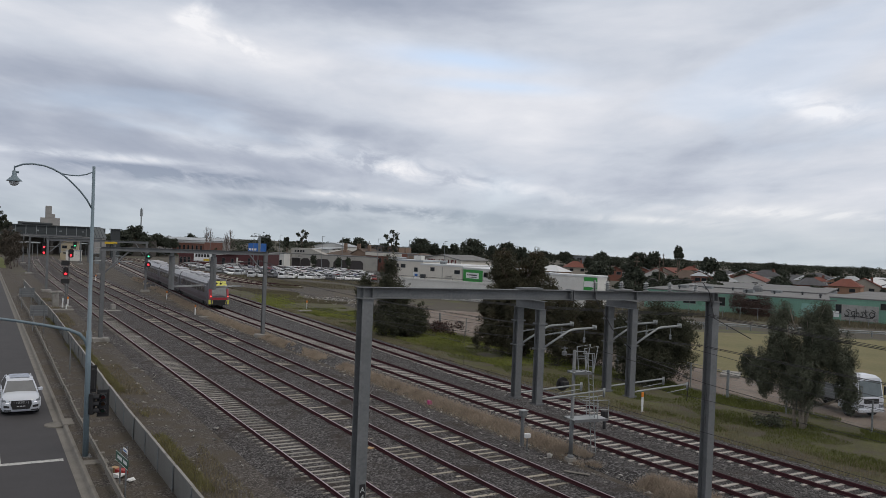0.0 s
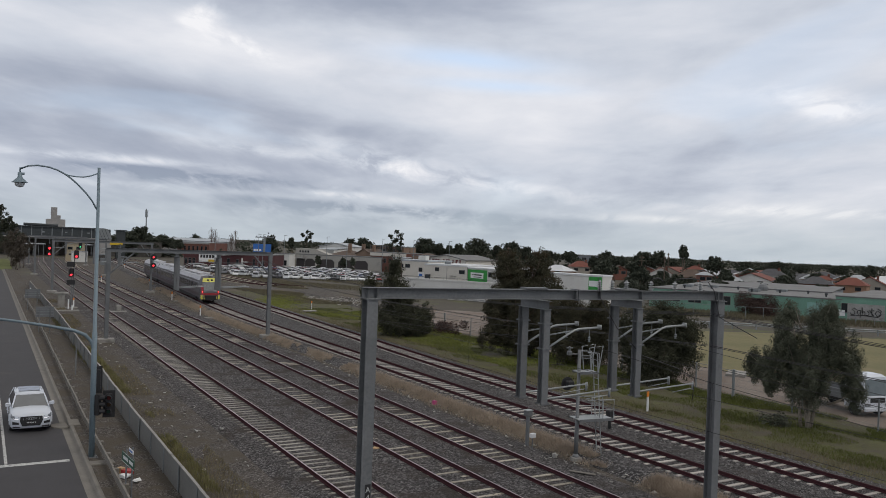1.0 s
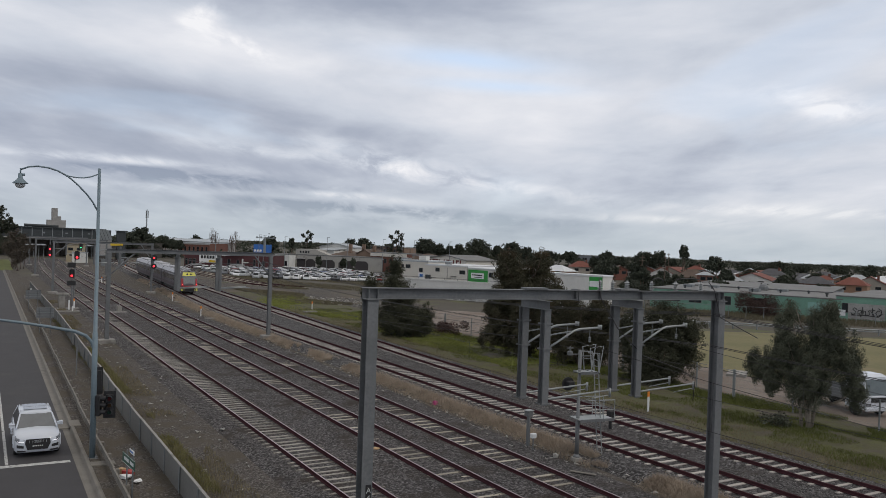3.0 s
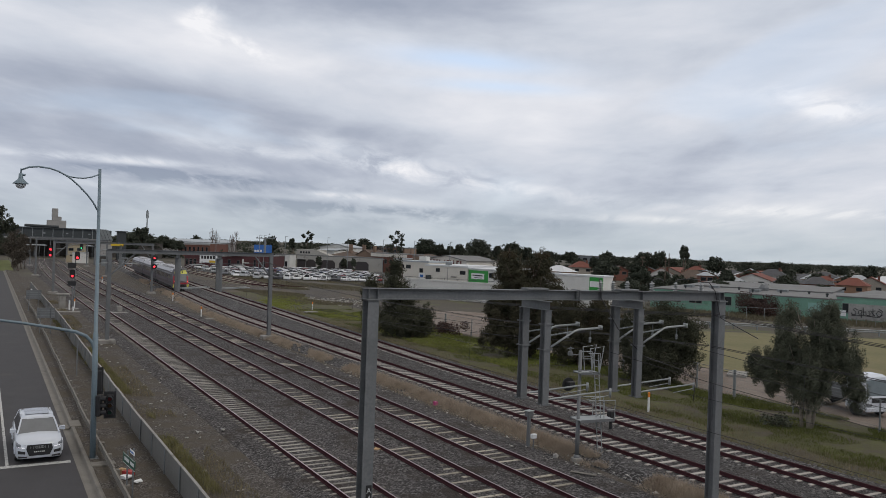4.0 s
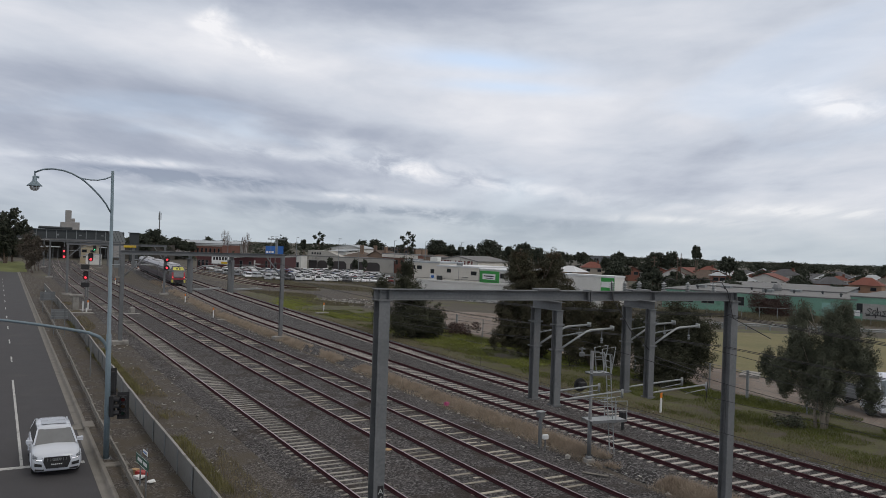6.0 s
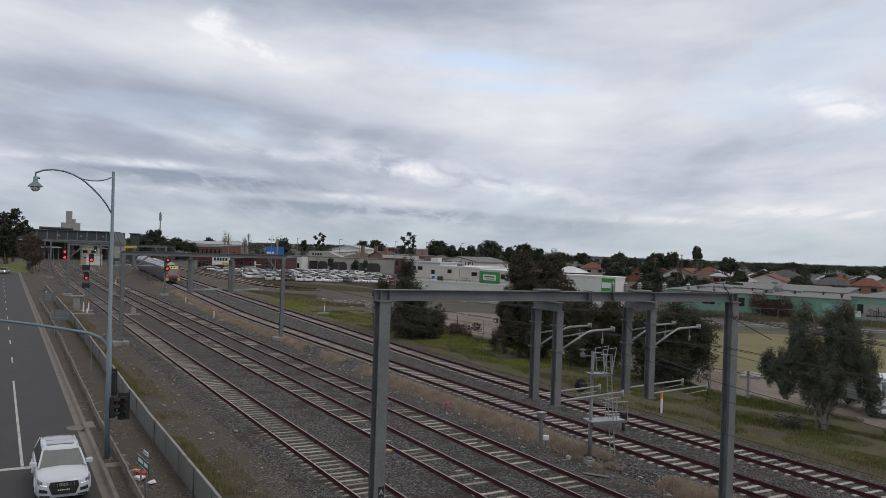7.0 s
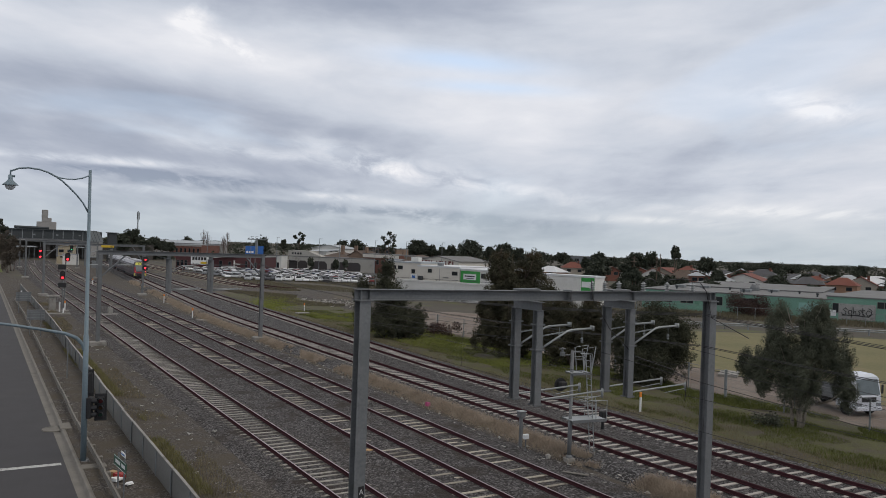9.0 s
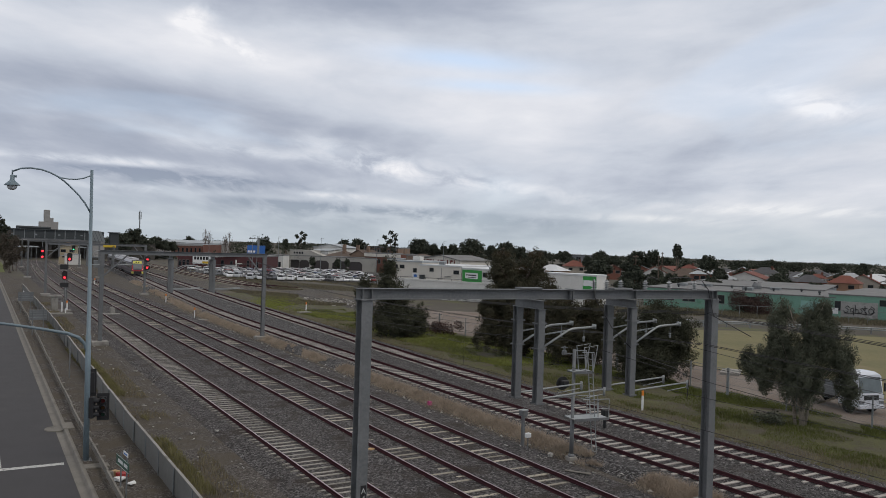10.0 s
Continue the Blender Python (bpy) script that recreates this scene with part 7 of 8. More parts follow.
        loft(bm, [[(-1.0, -0.02, 1.15), (1.0, -0.02, 1.15), (1.0, 0.2, 1.15), (-1.0, 0.2, 1.15)], [(-1.06, -0.03, 1.45), (1.06, -0.03, 1.45), (1.06, 0.2, 1.45), (-1.06, 0.2, 1.45)]])
        part("mask", bm, train_red, t, "red band round the face")
        for s in (-1, 1):
            bm = mk()
            loft(bm, [[(s * 1.02, -0.02, 1.2), (s * 1.32, 0.24, 1.2), (s * 1.32, 0.5, 1.2), (s * 1.02, 0.3, 1.2)], [(s * 0.98, 0.3, 2.6), (s * 1.3, 0.62, 2.6), (s * 1.3, 0.8, 2.6), (s * 0.98, 0.6, 2.6)]])
            part("cheek", bm, train_red, t)
            bm = mk()
            loft(bm, [[(s * 0.82, -0.03, 0.55), (s * 1.34, 0.16, 0.55), (s * 1.34, 0.4, 0.55), (s * 0.82, 0.3, 0.55)], [(s * 0.92, -0.03, 1.12), (s * 1.36, 0.18, 1.12), (s * 1.36, 0.4, 1.12), (s * 0.92, 0.3, 1.12)]])
            part("skirt", bm, train_yellow, t, "yellow lower skirt")
            bm = mk()
            lathe(bm, [(0.06, 0.0), (0.075, 0.12), (0.06, 0.2)], 10, (s * 1.12, -0.08, 1.62), "y")
            part("tail_light", bm, tail_red, t, "lit red tail light")
        bm = mk()
        loft(bm, [[(-0.78, -0.02, 0.42), (0.78, -0.02, 0.42), (0.78, 0.3, 0.42), (-0.78, 0.3, 0.42)], [(-0.86, -0.05, 1.1), (0.86, -0.05, 1.1), (0.86, 0.3, 1.1), (-0.86, 0.3, 1.1)]])
        part("coupler_cover", bm, black_case, t, "black coupler cover")
        bm = mk()
        vs = [bm.verts.new(p) for p in ((-0.95, -0.01, 1.5), (0.95, -0.01, 1.5), (0.98, 0.70, 3.02), (-0.98, 0.70, 3.02), (-0.95, 0.3, 1.5), (0.95, 0.3, 1.5), (0.98, 1.0, 3.02), (-0.98, 1.0, 3.02))]
        for q in ((0, 1, 2, 3), (7, 6, 5, 4), (0, 4, 5, 1), (1, 5, 6, 2), (2, 6, 7, 3), (3, 7, 4, 0)):
            bm.faces.new([vs[i] for i in q])
        part("windscreen", bm, train_screen, t, "pale reflecting windscreen")
        bm = mk()
        vs = [bm.verts.new(p) for p in ((-1.1, 0.66, 3.03), (1.1, 0.66, 3.03), (0.95, 1.02, 3.62), (-0.95, 1.02, 3.62), (-1.1, 1.1, 3.03), (1.1, 1.1, 3.03), (0.95, 1.5, 3.62), (-0.95, 1.5, 3.62))]
        for q in ((0, 1, 2, 3), (7, 6, 5, 4), (0, 4, 5, 1), (1, 5, 6, 2), (2, 6, 7, 3), (3, 7, 4, 0)):
            bm.faces.new([vs[i] for i in q])
        br = part("brow", bm, train_yellow, t, "yellow-green brow")
        for x in (-0.28, 0.28):
            bm = mk()
            lathe(bm, [(0.14, 0.0), (0.16, 0.1), (0.15, 0.3)], 10, (x, 0.74, 3.3), "y")
            part("headlight", bm, black_case, br, "dark unlit headlight")
        bm = mk()
        box(bm, -0.2, 0.2, 0.98, 1.2, 3.72, 3.85, 0.02)
        part("horn_box", bm, black_case, br)
    return t


train_screen = mat("train_windscreen", (0.15, 0.165, 0.17), (0.09, 0.10, 0.105), 0.1, spec=1.0)


def train_tail(t):
    return 108.2 + 9.78 * t


def along(y):
    """The pose of a car whose tail stands at y on the fourth track."""
    f = LINES[4][0]
    a, b = f(y + 3), f(y + CAR_LEN - 3)
    rz = -math.degrees(math.atan2(b - a, CAR_LEN - 6))
    return pose(f(y + 3) - 3 * (b - a) / (CAR_LEN - 6), y, LINES[4][1], 0, 0, rz)


# ---- things beside the road ----
def lantern(parent, x, y, z, rz, back=True):
    """A three-lens traffic lantern; its lenses look along -y before it is turned."""
    bm = mk()
    box(bm, -0.15, 0.15, -0.1, 0.1, -0.46, 0.46, 0.03)
    h = part("lantern", bm, black_case, parent, "unlit black traffic lantern")
    h.matrix_basis = pose(x, y, z, 0, 0, rz)
    if back:
        bm = mk()
        box(bm, -0.25, 0.25, 0.0, 0.02, -0.60, 0.60, 0.009)
        part("target_board", bm, black_case, h)
    for dz, m in ((0.3, lens_red), (0.0, lens_amber), (-0.3, lens_green)):
        bm = mk()
        lathe(bm, [(0.10, -0.115), (0.10, -0.1)], 14, (0, 0, dz), "y")
        part("lens", bm, m, h)
        bm = mk()
        rings = []
        for yy, r in ((-0.1, 0.125), (-0.34, 0.12)):
            rings.append([bm.verts.new((r * math.cos(a), yy, dz + r * math.sin(a))) for a in np.linspace(-0.6, math.pi + 0.6, 10)])
            rings.append([bm.verts.new(((r - 0.01) * math.cos(a), yy, dz + (r - 0.01) * math.sin(a))) for a in np.linspace(-0.6, math.pi + 0.6, 10)])
        for a, b in ((0, 2), (2, 3), (3, 1)):
            for k in range(9):
                bm.faces.new((rings[a][k], rings[a][k + 1], rings[b][k + 1], rings[b][k]))
        part("visor", bm, black_case, h)
    return h


lens_red = mat("lens_red_unlit", (0.13, 0.010, 0.012), (0.10, 0.008, 0.010), 0.2)
lens_amber = mat("lens_amber_unlit", (0.07, 0.03, 0.005), (0.06, 0.025, 0.005), 0.2)
lens_green = mat("lens_green_unlit", (0.008, 0.05, 0.03), (0.007, 0.04, 0.025), 0.2)
globe_glass = mat("opal_glass", (0.62, 0.64, 0.66), (0.52, 0.54, 0.56), 0.15)


def build_lamp_pole():
    p = thing("traffic_light_pole", "tall blue-grey street lamp pole carrying traffic lanterns and a mast arm", "street lamp", (4.47, 37.78, 0.08))
    # the pole leans a little towards the road
    p.matrix_basis = pose(4.47, 37.78, 0.08, 0, -0.45, 0)
    bm = mk()
    tube(bm, [(0, 0, 0), (0, 0, 5.5), (0, 0, 5.52), (0, 0, 12.70)], [0.125, 0.11, 0.085, 0.062], 14)
    part("pole", bm, pole_blue, p, "", True)
    bm = mk()
    box(bm, -0.24, 0.24, -0.24, 0.24, -0.05, 0.03, 0.01)
    for sx in (-0.18, 0.18):
        for sy in (-0.18, 0.18):
            lathe(bm, [(0.025, 0.03), (0.025, 0.09)], 6, (sx, sy, 0))
    part("base_plate", bm, galv, p)
    bm = mk()
    tube(bm, [(0, 0, 4.3), (-0.02, 0, 4.75), (-0.13, 0, 5.10), (-0.38, 0, 5.39), (-0.835, 0, 5.60), (-1.83, 0, 5.82), (-2.91, 0, 6.03), (-3.95, 0, 6.2), (-6.2, 0, 6.5)], [0.08, 0.08, 0.08, 0.078, 0.075, 0.066, 0.06, 0.055, 0.05], 12)
    part("mast_arm", bm, pole_blue, p, "curved overhead mast arm", True)
    bm = mk()
    tube(bm, [(-0.03, 0, 10.84), (-0.25, 0, 11.24), (-0.50, 0, 11.57), (-0.845, 0, 11.93), (-1.10, 0, 12.16), (-1.34, 0, 12.33), (-1.63, 0, 12.48), (-1.96, 0, 12.585), (-2.39, 0, 12.63), (-2.75, 0, 12.58), (-3.05, 0, 12.44)], 0.035, 8)
    br = part("bracket", bm, pole_blue, p, "swan-neck lamp bracket", True)
    bm = mk()
    tube(bm, [(0, 0, 12.47), (-0.3, 0, 12.33), (-0.6, 0, 12.255), (-0.9, 0, 12.25), (-1.2, 0, 12.285), (-1.36, 0, 12.34)], 0.027, 8)
    part("stay", bm, pole_blue, br, "", True)
    bm = mk()
    lathe(bm, [(0.05, 12.30), (0.085, 12.28), (0.09, 12.10), (0.13, 12.04), (0.30, 11.88), (0.31, 11.86), (0.27, 11.86)], 20, (-3.05, 0, 0))
    lathe(bm, [(0.03, 12.29), (0.03, 12.50)], 8, (-3.05, 0, 0))
    lathe(bm, [(0.05, 0.0), (0.05, 0.12)], 8, (-3.0, 0, 12.24), "x")
    hd = part("lamp_head", bm, pole_blue, p, "bell-shaped lamp head", True)
    bm = mk()
    lathe(bm, [(0.20, 11.86), (0.19, 11.78), (0.14, 11.70), (0.06, 11.665), (0.01, 11.66)], 18, (-3.05, 0, 0))
    part("globe", bm, globe_glass, hd, "opal glass bowl", True)
    lantern(p, 0.16, 0.22, 3.36, 200)
    lantern(p, 0.20, -0.06, 2.32, 62, False)
    lantern(p, 0.66, 0.02, 2.30, -12)
    bm = mk()
    for z in (2.5, 1.95):
        tube(bm, [(0, 0, z), (0.75, 0.05, z)], 0.025, 6)
    for z in (3.65, 3.05):
        tube(bm, [(0, 0, z), (0.14, 0.2, z)], 0.025, 6)
    part("lantern_bracket", bm, black_case, p)


def build_road_things():
    s = thing("street_name_sign", "green street sign with white lettering bars on two posts", "road sign", (5.05, 31.6, -0.05), -84)
    for x in (-0.35, 0.45):
        bm = mk()
        tube(bm, [(x, 0, 0), (x, 0, 1.85 if x < 0 else 2.1)], 0.03, 8)
        part("post", bm, galv, s)
    bm = mk()
    box(bm, -0.85, 0.85, -0.05, -0.03, 1.30, 1.70, 0.008)
    b = part("sign_board", bm, sign_dark_green, s)
    bm = mk()
    for i, w in enumerate((0.34, 0.26)):
        box(bm, -0.6 + i * 0.8, -0.6 + i * 0.8 + w * 1.9, -0.054, -0.05, 1.44, 1.57)
    part("lettering_bar", bm, sign_white, b)
    bm = mk()
    for z0, z1 in ((1.315, 1.33), (1.67, 1.685)):
        box(bm, -0.83, 0.83, -0.054, -0.05, z0, z1)
    part("border", bm, sign_white, b)
    bm = mk()
    box(bm, 0.1, 0.7, -0.05, -0.03, 1.86, 2.02, 0.006)
    b2 = part("upper_board", bm, sign_white, s, "small white board with a blue bar")
    bm = mk()
    box(bm, 0.16, 0.6, -0.054, -0.05, 1.91, 1.96)
    part("lettering_bar", bm, sign_blue, b2)
    for x, y, w, h, z in ((5.55, 86, 1.57, 1.0, 1.56), (5.75, 111, 1.7, 1.1, 1.5)):
        t = thing("road_sign", "grey aluminium back of a road sign board", "road sign", (x, y, 0.0), 0, "sign backs")
        for dx in (-w * 0.3, w * 0.3):
            bm = mk()
            tube(bm, [(dx, 0.05, 0), (dx, 0.05, z + h)], 0.04, 8)
            part("post", bm, galv, t)
        bm = mk()
        box(bm, -w / 2, w / 2, 0.1, 0.12, z, z + h, 0.009)
        part("board", bm, galv, t)
        for k in (0.25, 0.5, 0.75):
            bm = mk()
            box(bm, -w / 2 + 0.05, w / 2 - 0.05, 0.07, 0.099, z + h * k - 0.03, z + h * k + 0.03)
            part("rib", bm, galv_far, t)
    for (x, y, c, w, d, h) in ((5.48, 34.6, red_paint, 0.3, 0.4, 0.22), (5.35, 34.3, sign_white, 0.4, 0.3, 0.16), (5.30, 34.9, box_tan, 0.36, 0.28, 0.26), (5.7, 33.6, sign_white, 0.3, 0.2, 0.1)):
        t = thing("carton", {"red_paint": "crushed red cardboard carton on the verge", "sign_white": "crushed white food carton on the verge", "brown_card": "torn brown cardboard box on the verge"}[c.name], "litter", (x, y, 0.06), RNG.uniform(0, 90), "dumped cartons")
        bm = mk()
        vs = box(bm, -w / 2, w / 2, -d / 2, d / 2, 0, h)
        for v in vs[4:]:
            v.co += Vector((RNG.normal() * 0.04, RNG.normal() * 0.04, RNG.normal() * 0.04))
        part("carton_body", bm, c, t)
    t = thing("marker_post", "thin grey steel post beside the guard rail", "post", (5.95, 60.5, 0.02))
    bm = mk()
    box(bm, -0.04, 0.04, -0.03, 0.03, 0, 2.1, 0.005)
    part("post", bm, galv, t)
    t = thing("drain_pit", "concrete drain pit lid in the gutter", "drain", (3.92, 44.8, 0.0), kind="structure")
    bm = mk()
    lathe(bm, [(0.62, 0.0), (0.60, 0.045), (0.2, 0.06)], 16)
    box(bm, 0.2, 0.75, -0.7, 0.7, 0.02, 0.165, 0.03)
    part("lid", bm, kerb_concrete, t)
    for y in (36.6, 62.5, 88):
        t = thing("verge_slab", "pale concrete slab set in the dirt verge", "slab", (4.75 if y < 50 else 6.1, y, 0.03 if y < 50 else -0.24), kind="structure")
        bm = mk()
        box(bm, -0.5, 0.5, -0.3 if y < 50 else -0.8, 0.3 if y < 50 else 0.8, 0, 0.13, 0.03)
        part("slab", bm, kerb_concrete, t)


sign_dark_green = mat("sign_dark_green", (0.02, 0.085, 0.055), (0.018, 0.07, 0.045), 0.5)
box_tan = mat("brown_card", (0.45, 0.30, 0.16), (0.36, 0.24, 0.13), 0.9)
sig_red = mat("lit_red_lens", (1.0, 0.03, 0.045), (1.0, 0.03, 0.045), 0.3, emit=2.6)
sig_green = mat("lit_green_lens", (0.08, 1.0, 0.42), (0.08, 1.0, 0.42), 0.3, emit=1.3)


# ---- railway signals and trackside things ----
def head(parent, x, y, z, lens, r=0.15, hood=True, big=1.0):
    """A signal head on its round or oblong backing; the lens looks along -y."""
    bm = mk()
    box(bm, -0.42 * big, 0.42 * big, 0.0, 0.06, -0.75 * big, 0.75 * big, 0.2 * big)
    h = part("signal_head", bm, black_case, parent, "black signal head")
    h.location = (x, y, z)
    bm = mk()
    lathe(bm, [(r, -0.1), (r, -0.02)], 14, (0, 0, -0.35 * big), "y")
    part("lens", bm, lens, h, "lit signal lens")
    if hood:
        bm = mk()
        tube(bm, [(r * 1.25 * math.cos(a), -0.15, -0.35 * big + r * 1.25 * math.sin(a)) for a in np.linspace(0.2, 2.94, 9)], 0.05, 6)
        part("hood", bm, black_case, h)
    return h


def build_signals():
    s = thing("railway_signal", "post signal with two black heads showing red", "railway signal", (10.7, 117.6, -0.3))
    bm = mk()
    tube(bm, [(0, 0, 0), (0, 0, 4.5)], 0.08, 8)
    part("post", bm, galv, s)
    head(s, -0.1, -0.1, 4.68, sig_red, 0.15, big=0.78)
    bm = mk()
    box(bm, -0.62, 0.42, -0.08, 0.05, 3.08, 3.72, 0.03)
    part("board", bm, black_case, s, "black rectangular board")
    s = thing("railway_signal", "taller post signal with a black head showing red", "railway signal", (11.8, 127.0, -0.3))
    bm = mk()
    tube(bm, [(0, 0, 0), (0.05, 0, 6.6)], 0.08, 8)
    part("post", bm, galv, s)
    head(s, 0.25, -0.1, 6.9, sig_red, 0.16, big=0.82)
    bm = mk()
    box(bm, -0.95, 0.15, -0.08, 0.05, 5.12, 5.84, 0.03)
    part("board", bm, black_case, s, "black rectangular board")
    # hung from the far gantries
    for x, y, zs in ((13.5, 201.4, (6.2, 4.9)), (20.0, 202.4, (6.7,))):
        t = thing("railway_signal", "signal heads hung beneath a gantry", "railway signal", (x, y, 8.2))
        bm = mk()
        tube(bm, [(0, 0.1, 0), (0, 0.1, zs[-1] - 9.2)], 0.07, 8)
        part("hanger", bm, galv, t)
        for z in zs:
            head(t, 0, 0, z - 8.2, sig_red if x < 15 else sig_green, 0.22 if x < 15 else 0.14, big=0.85)
    # the signal that the train clears: one lamp behind a turning spectacle of two glasses
    t = thing("railway_signal", "signal on a gantry column with two round black heads", "railway signal", (26.0, 145.5, 0))
    bm = mk()
    box(bm, -0.12, 0.12, -0.06, 0.10, 3.6, 7.0, 0.02)
    part("bracket", bm, galv, t)
    for z in (5.97, 4.52):
        bm = mk()
        lathe(bm, [(0.48, -0.12), (0.48, -0.08)], 22, (0.1, 0, z), "y")
        part("target_disc", bm, black_case, t)
    bm = mk()
    lathe(bm, [(0.16, -0.2), (0.16, -0.14)], 14, (0.1, 0, 4.52), "y")
    part("lens", bm, sig_red, t, "lit red lens")
    spec = new("spectacle")
    spec.parent = t
    spec.matrix_basis = pose(0.1, -0.16, 5.97 - 0.34)
    for a, m, nm in ((0, sig_green, "green_glass"), (60, sig_red, "red_glass")):
        bm = mk()
        lathe(bm, [(0.16, -0.02), (0.16, 0.02)], 14, (0.34 * math.sin(radians(a)), 0, 0.34 * math.cos(radians(a))), "y")
        part(nm, bm, m, spec)
    bm = mk()
    rings = [[bm.verts.new((0.1 + r * math.cos(a), yy, 5.97 + r * math.sin(a))) for a in np.linspace(0, 6.283, 25)[:-1]] for r, yy in ((0.155, -0.20), (0.52, -0.20), (0.52, -0.24), (0.155, -0.24))]
    for k in range(4):
        for n_ in range(24):
            bm.faces.new((rings[k][n_], rings[k][(n_ + 1) % 24], rings[(k + 1) % 4][(n_ + 1) % 24], rings[(k + 1) % 4][n_]))
    part("spectacle_cover", bm, black_case, t, "black disc with one round aperture")
    return spec


def build_signal_ladder():
    s = thing("signal_mast", "galvanised railway signal mast with ladder and two platforms", "railway signal", (25.3, 30.05, -0.27), -8)
    bm = mk()
    box(bm, -0.22, 0.22, -0.22, 0.22, -0.05, 0.2, 0.03)
    part("footing", bm, concrete, s)
    bm = mk()
    tube(bm, [(0, 0, 0.19), (0, 0, 1.9), (0, 0, 1.92), (0, 0, 5.4)], [0.105, 0.105, 0.085, 0.085], 12)
    lathe(bm, [(0.17, 0.2), (0.17, 0.24), (0.11, 0.34)], 12)
    part("post", bm, galv, s, "", True)
    for z, x1, d in ((2.05, 1.75, 0.5), (4.32, 0.9, 0.34)):
        bm = mk()
        box(bm, -0.15, x1, -d, d, z, z + 0.035)
        pf = part("platform", bm, insul_steel, s, "pale chequer-plate platform")
        for yy in (-d, d):
            bm = mk()
            box(bm, -0.15, x1, yy - 0.02, yy + 0.02, z - 0.07, z + 0.06)
            part("edge", bm, galv, pf)
        for yy in (-d, d):
            bm = mk()
            hh = 0.95
            tube(bm, [(x1, yy, z), (x1, yy, z + hh), (0.25, yy, z + hh + 0.03)], 0.026, 6)
            if z < 3:
                tube(bm, [(x1 * 0.65, yy, z), (x1 * 0.65, yy, z + hh)], 0.02, 6)
                tube(bm, [(x1, yy, z + 0.5), (0.2, yy, z + 0.5)], 0.018, 6)
            else:
                tube(bm, [(x1 - 0.42, yy, z), (x1 - 0.56, yy, z + hh + 0.25), (x1 + 0.2, yy, z + hh + 0.35), (x1, yy, z + 0.1)], 0.026, 6)
            part("handrail", bm, insul_steel, pf)
    bm = mk()
    xa, xb = 1.22, 0.88
    for off in (-0.2, 0.2):
        tube(bm, [(xa + 0.12, off, -0.1), (xb, off, 5.2)], 0.027, 6)
    ld = part("ladder", bm, insul_steel, s, "narrow steel ladder")
    for i in range(17):
        k = (i + 0.5) / 17.5
        bm = mk()
        tube(bm, [(xa + 0.12 + (xb - xa - 0.12) * k, -0.2, -0.1 + 5.3 * k), (xa + 0.12 + (xb - xa - 0.12) * k, 0.2, -0.1 + 5.3 * k)], 0.018, 6)
        part("rung", bm, insul_steel, ld)
    for z, l in ((5.2, -0.55), (4.98, 0.7), (5.1, 0.7), (3.1, -0.9)):
        bm = mk()
        tube(bm, [(0, 0, z), (l, 0, z)], 0.03, 6)
        part("bracket", bm, galv, s)
    bm = mk()
    box(bm, -0.68, -0.46, -0.09, 0.1, 5.15, 5.36, 0.03)
    box(bm, -0.61, -0.53, -0.05, 0.05, 5.36, 5.58, 0.02)
    tube(bm, [(-0.74, 0, 5.5), (-0.4, 0, 5.5)], 0.03, 6)
    part("lamp_case", bm, galv, s)
    bm = mk()
    lathe(bm, [(0.33, 0.1), (0.33, 0.14), (0.24, 0.2)], 22, (-0.55, 0, 3.75), "y")
    box(bm, -0.72, -0.35, -0.22, 0.1, 3.6, 3.92, 0.04)
    part("signal_head", bm, black_case, s, "black round signal head seen from behind")


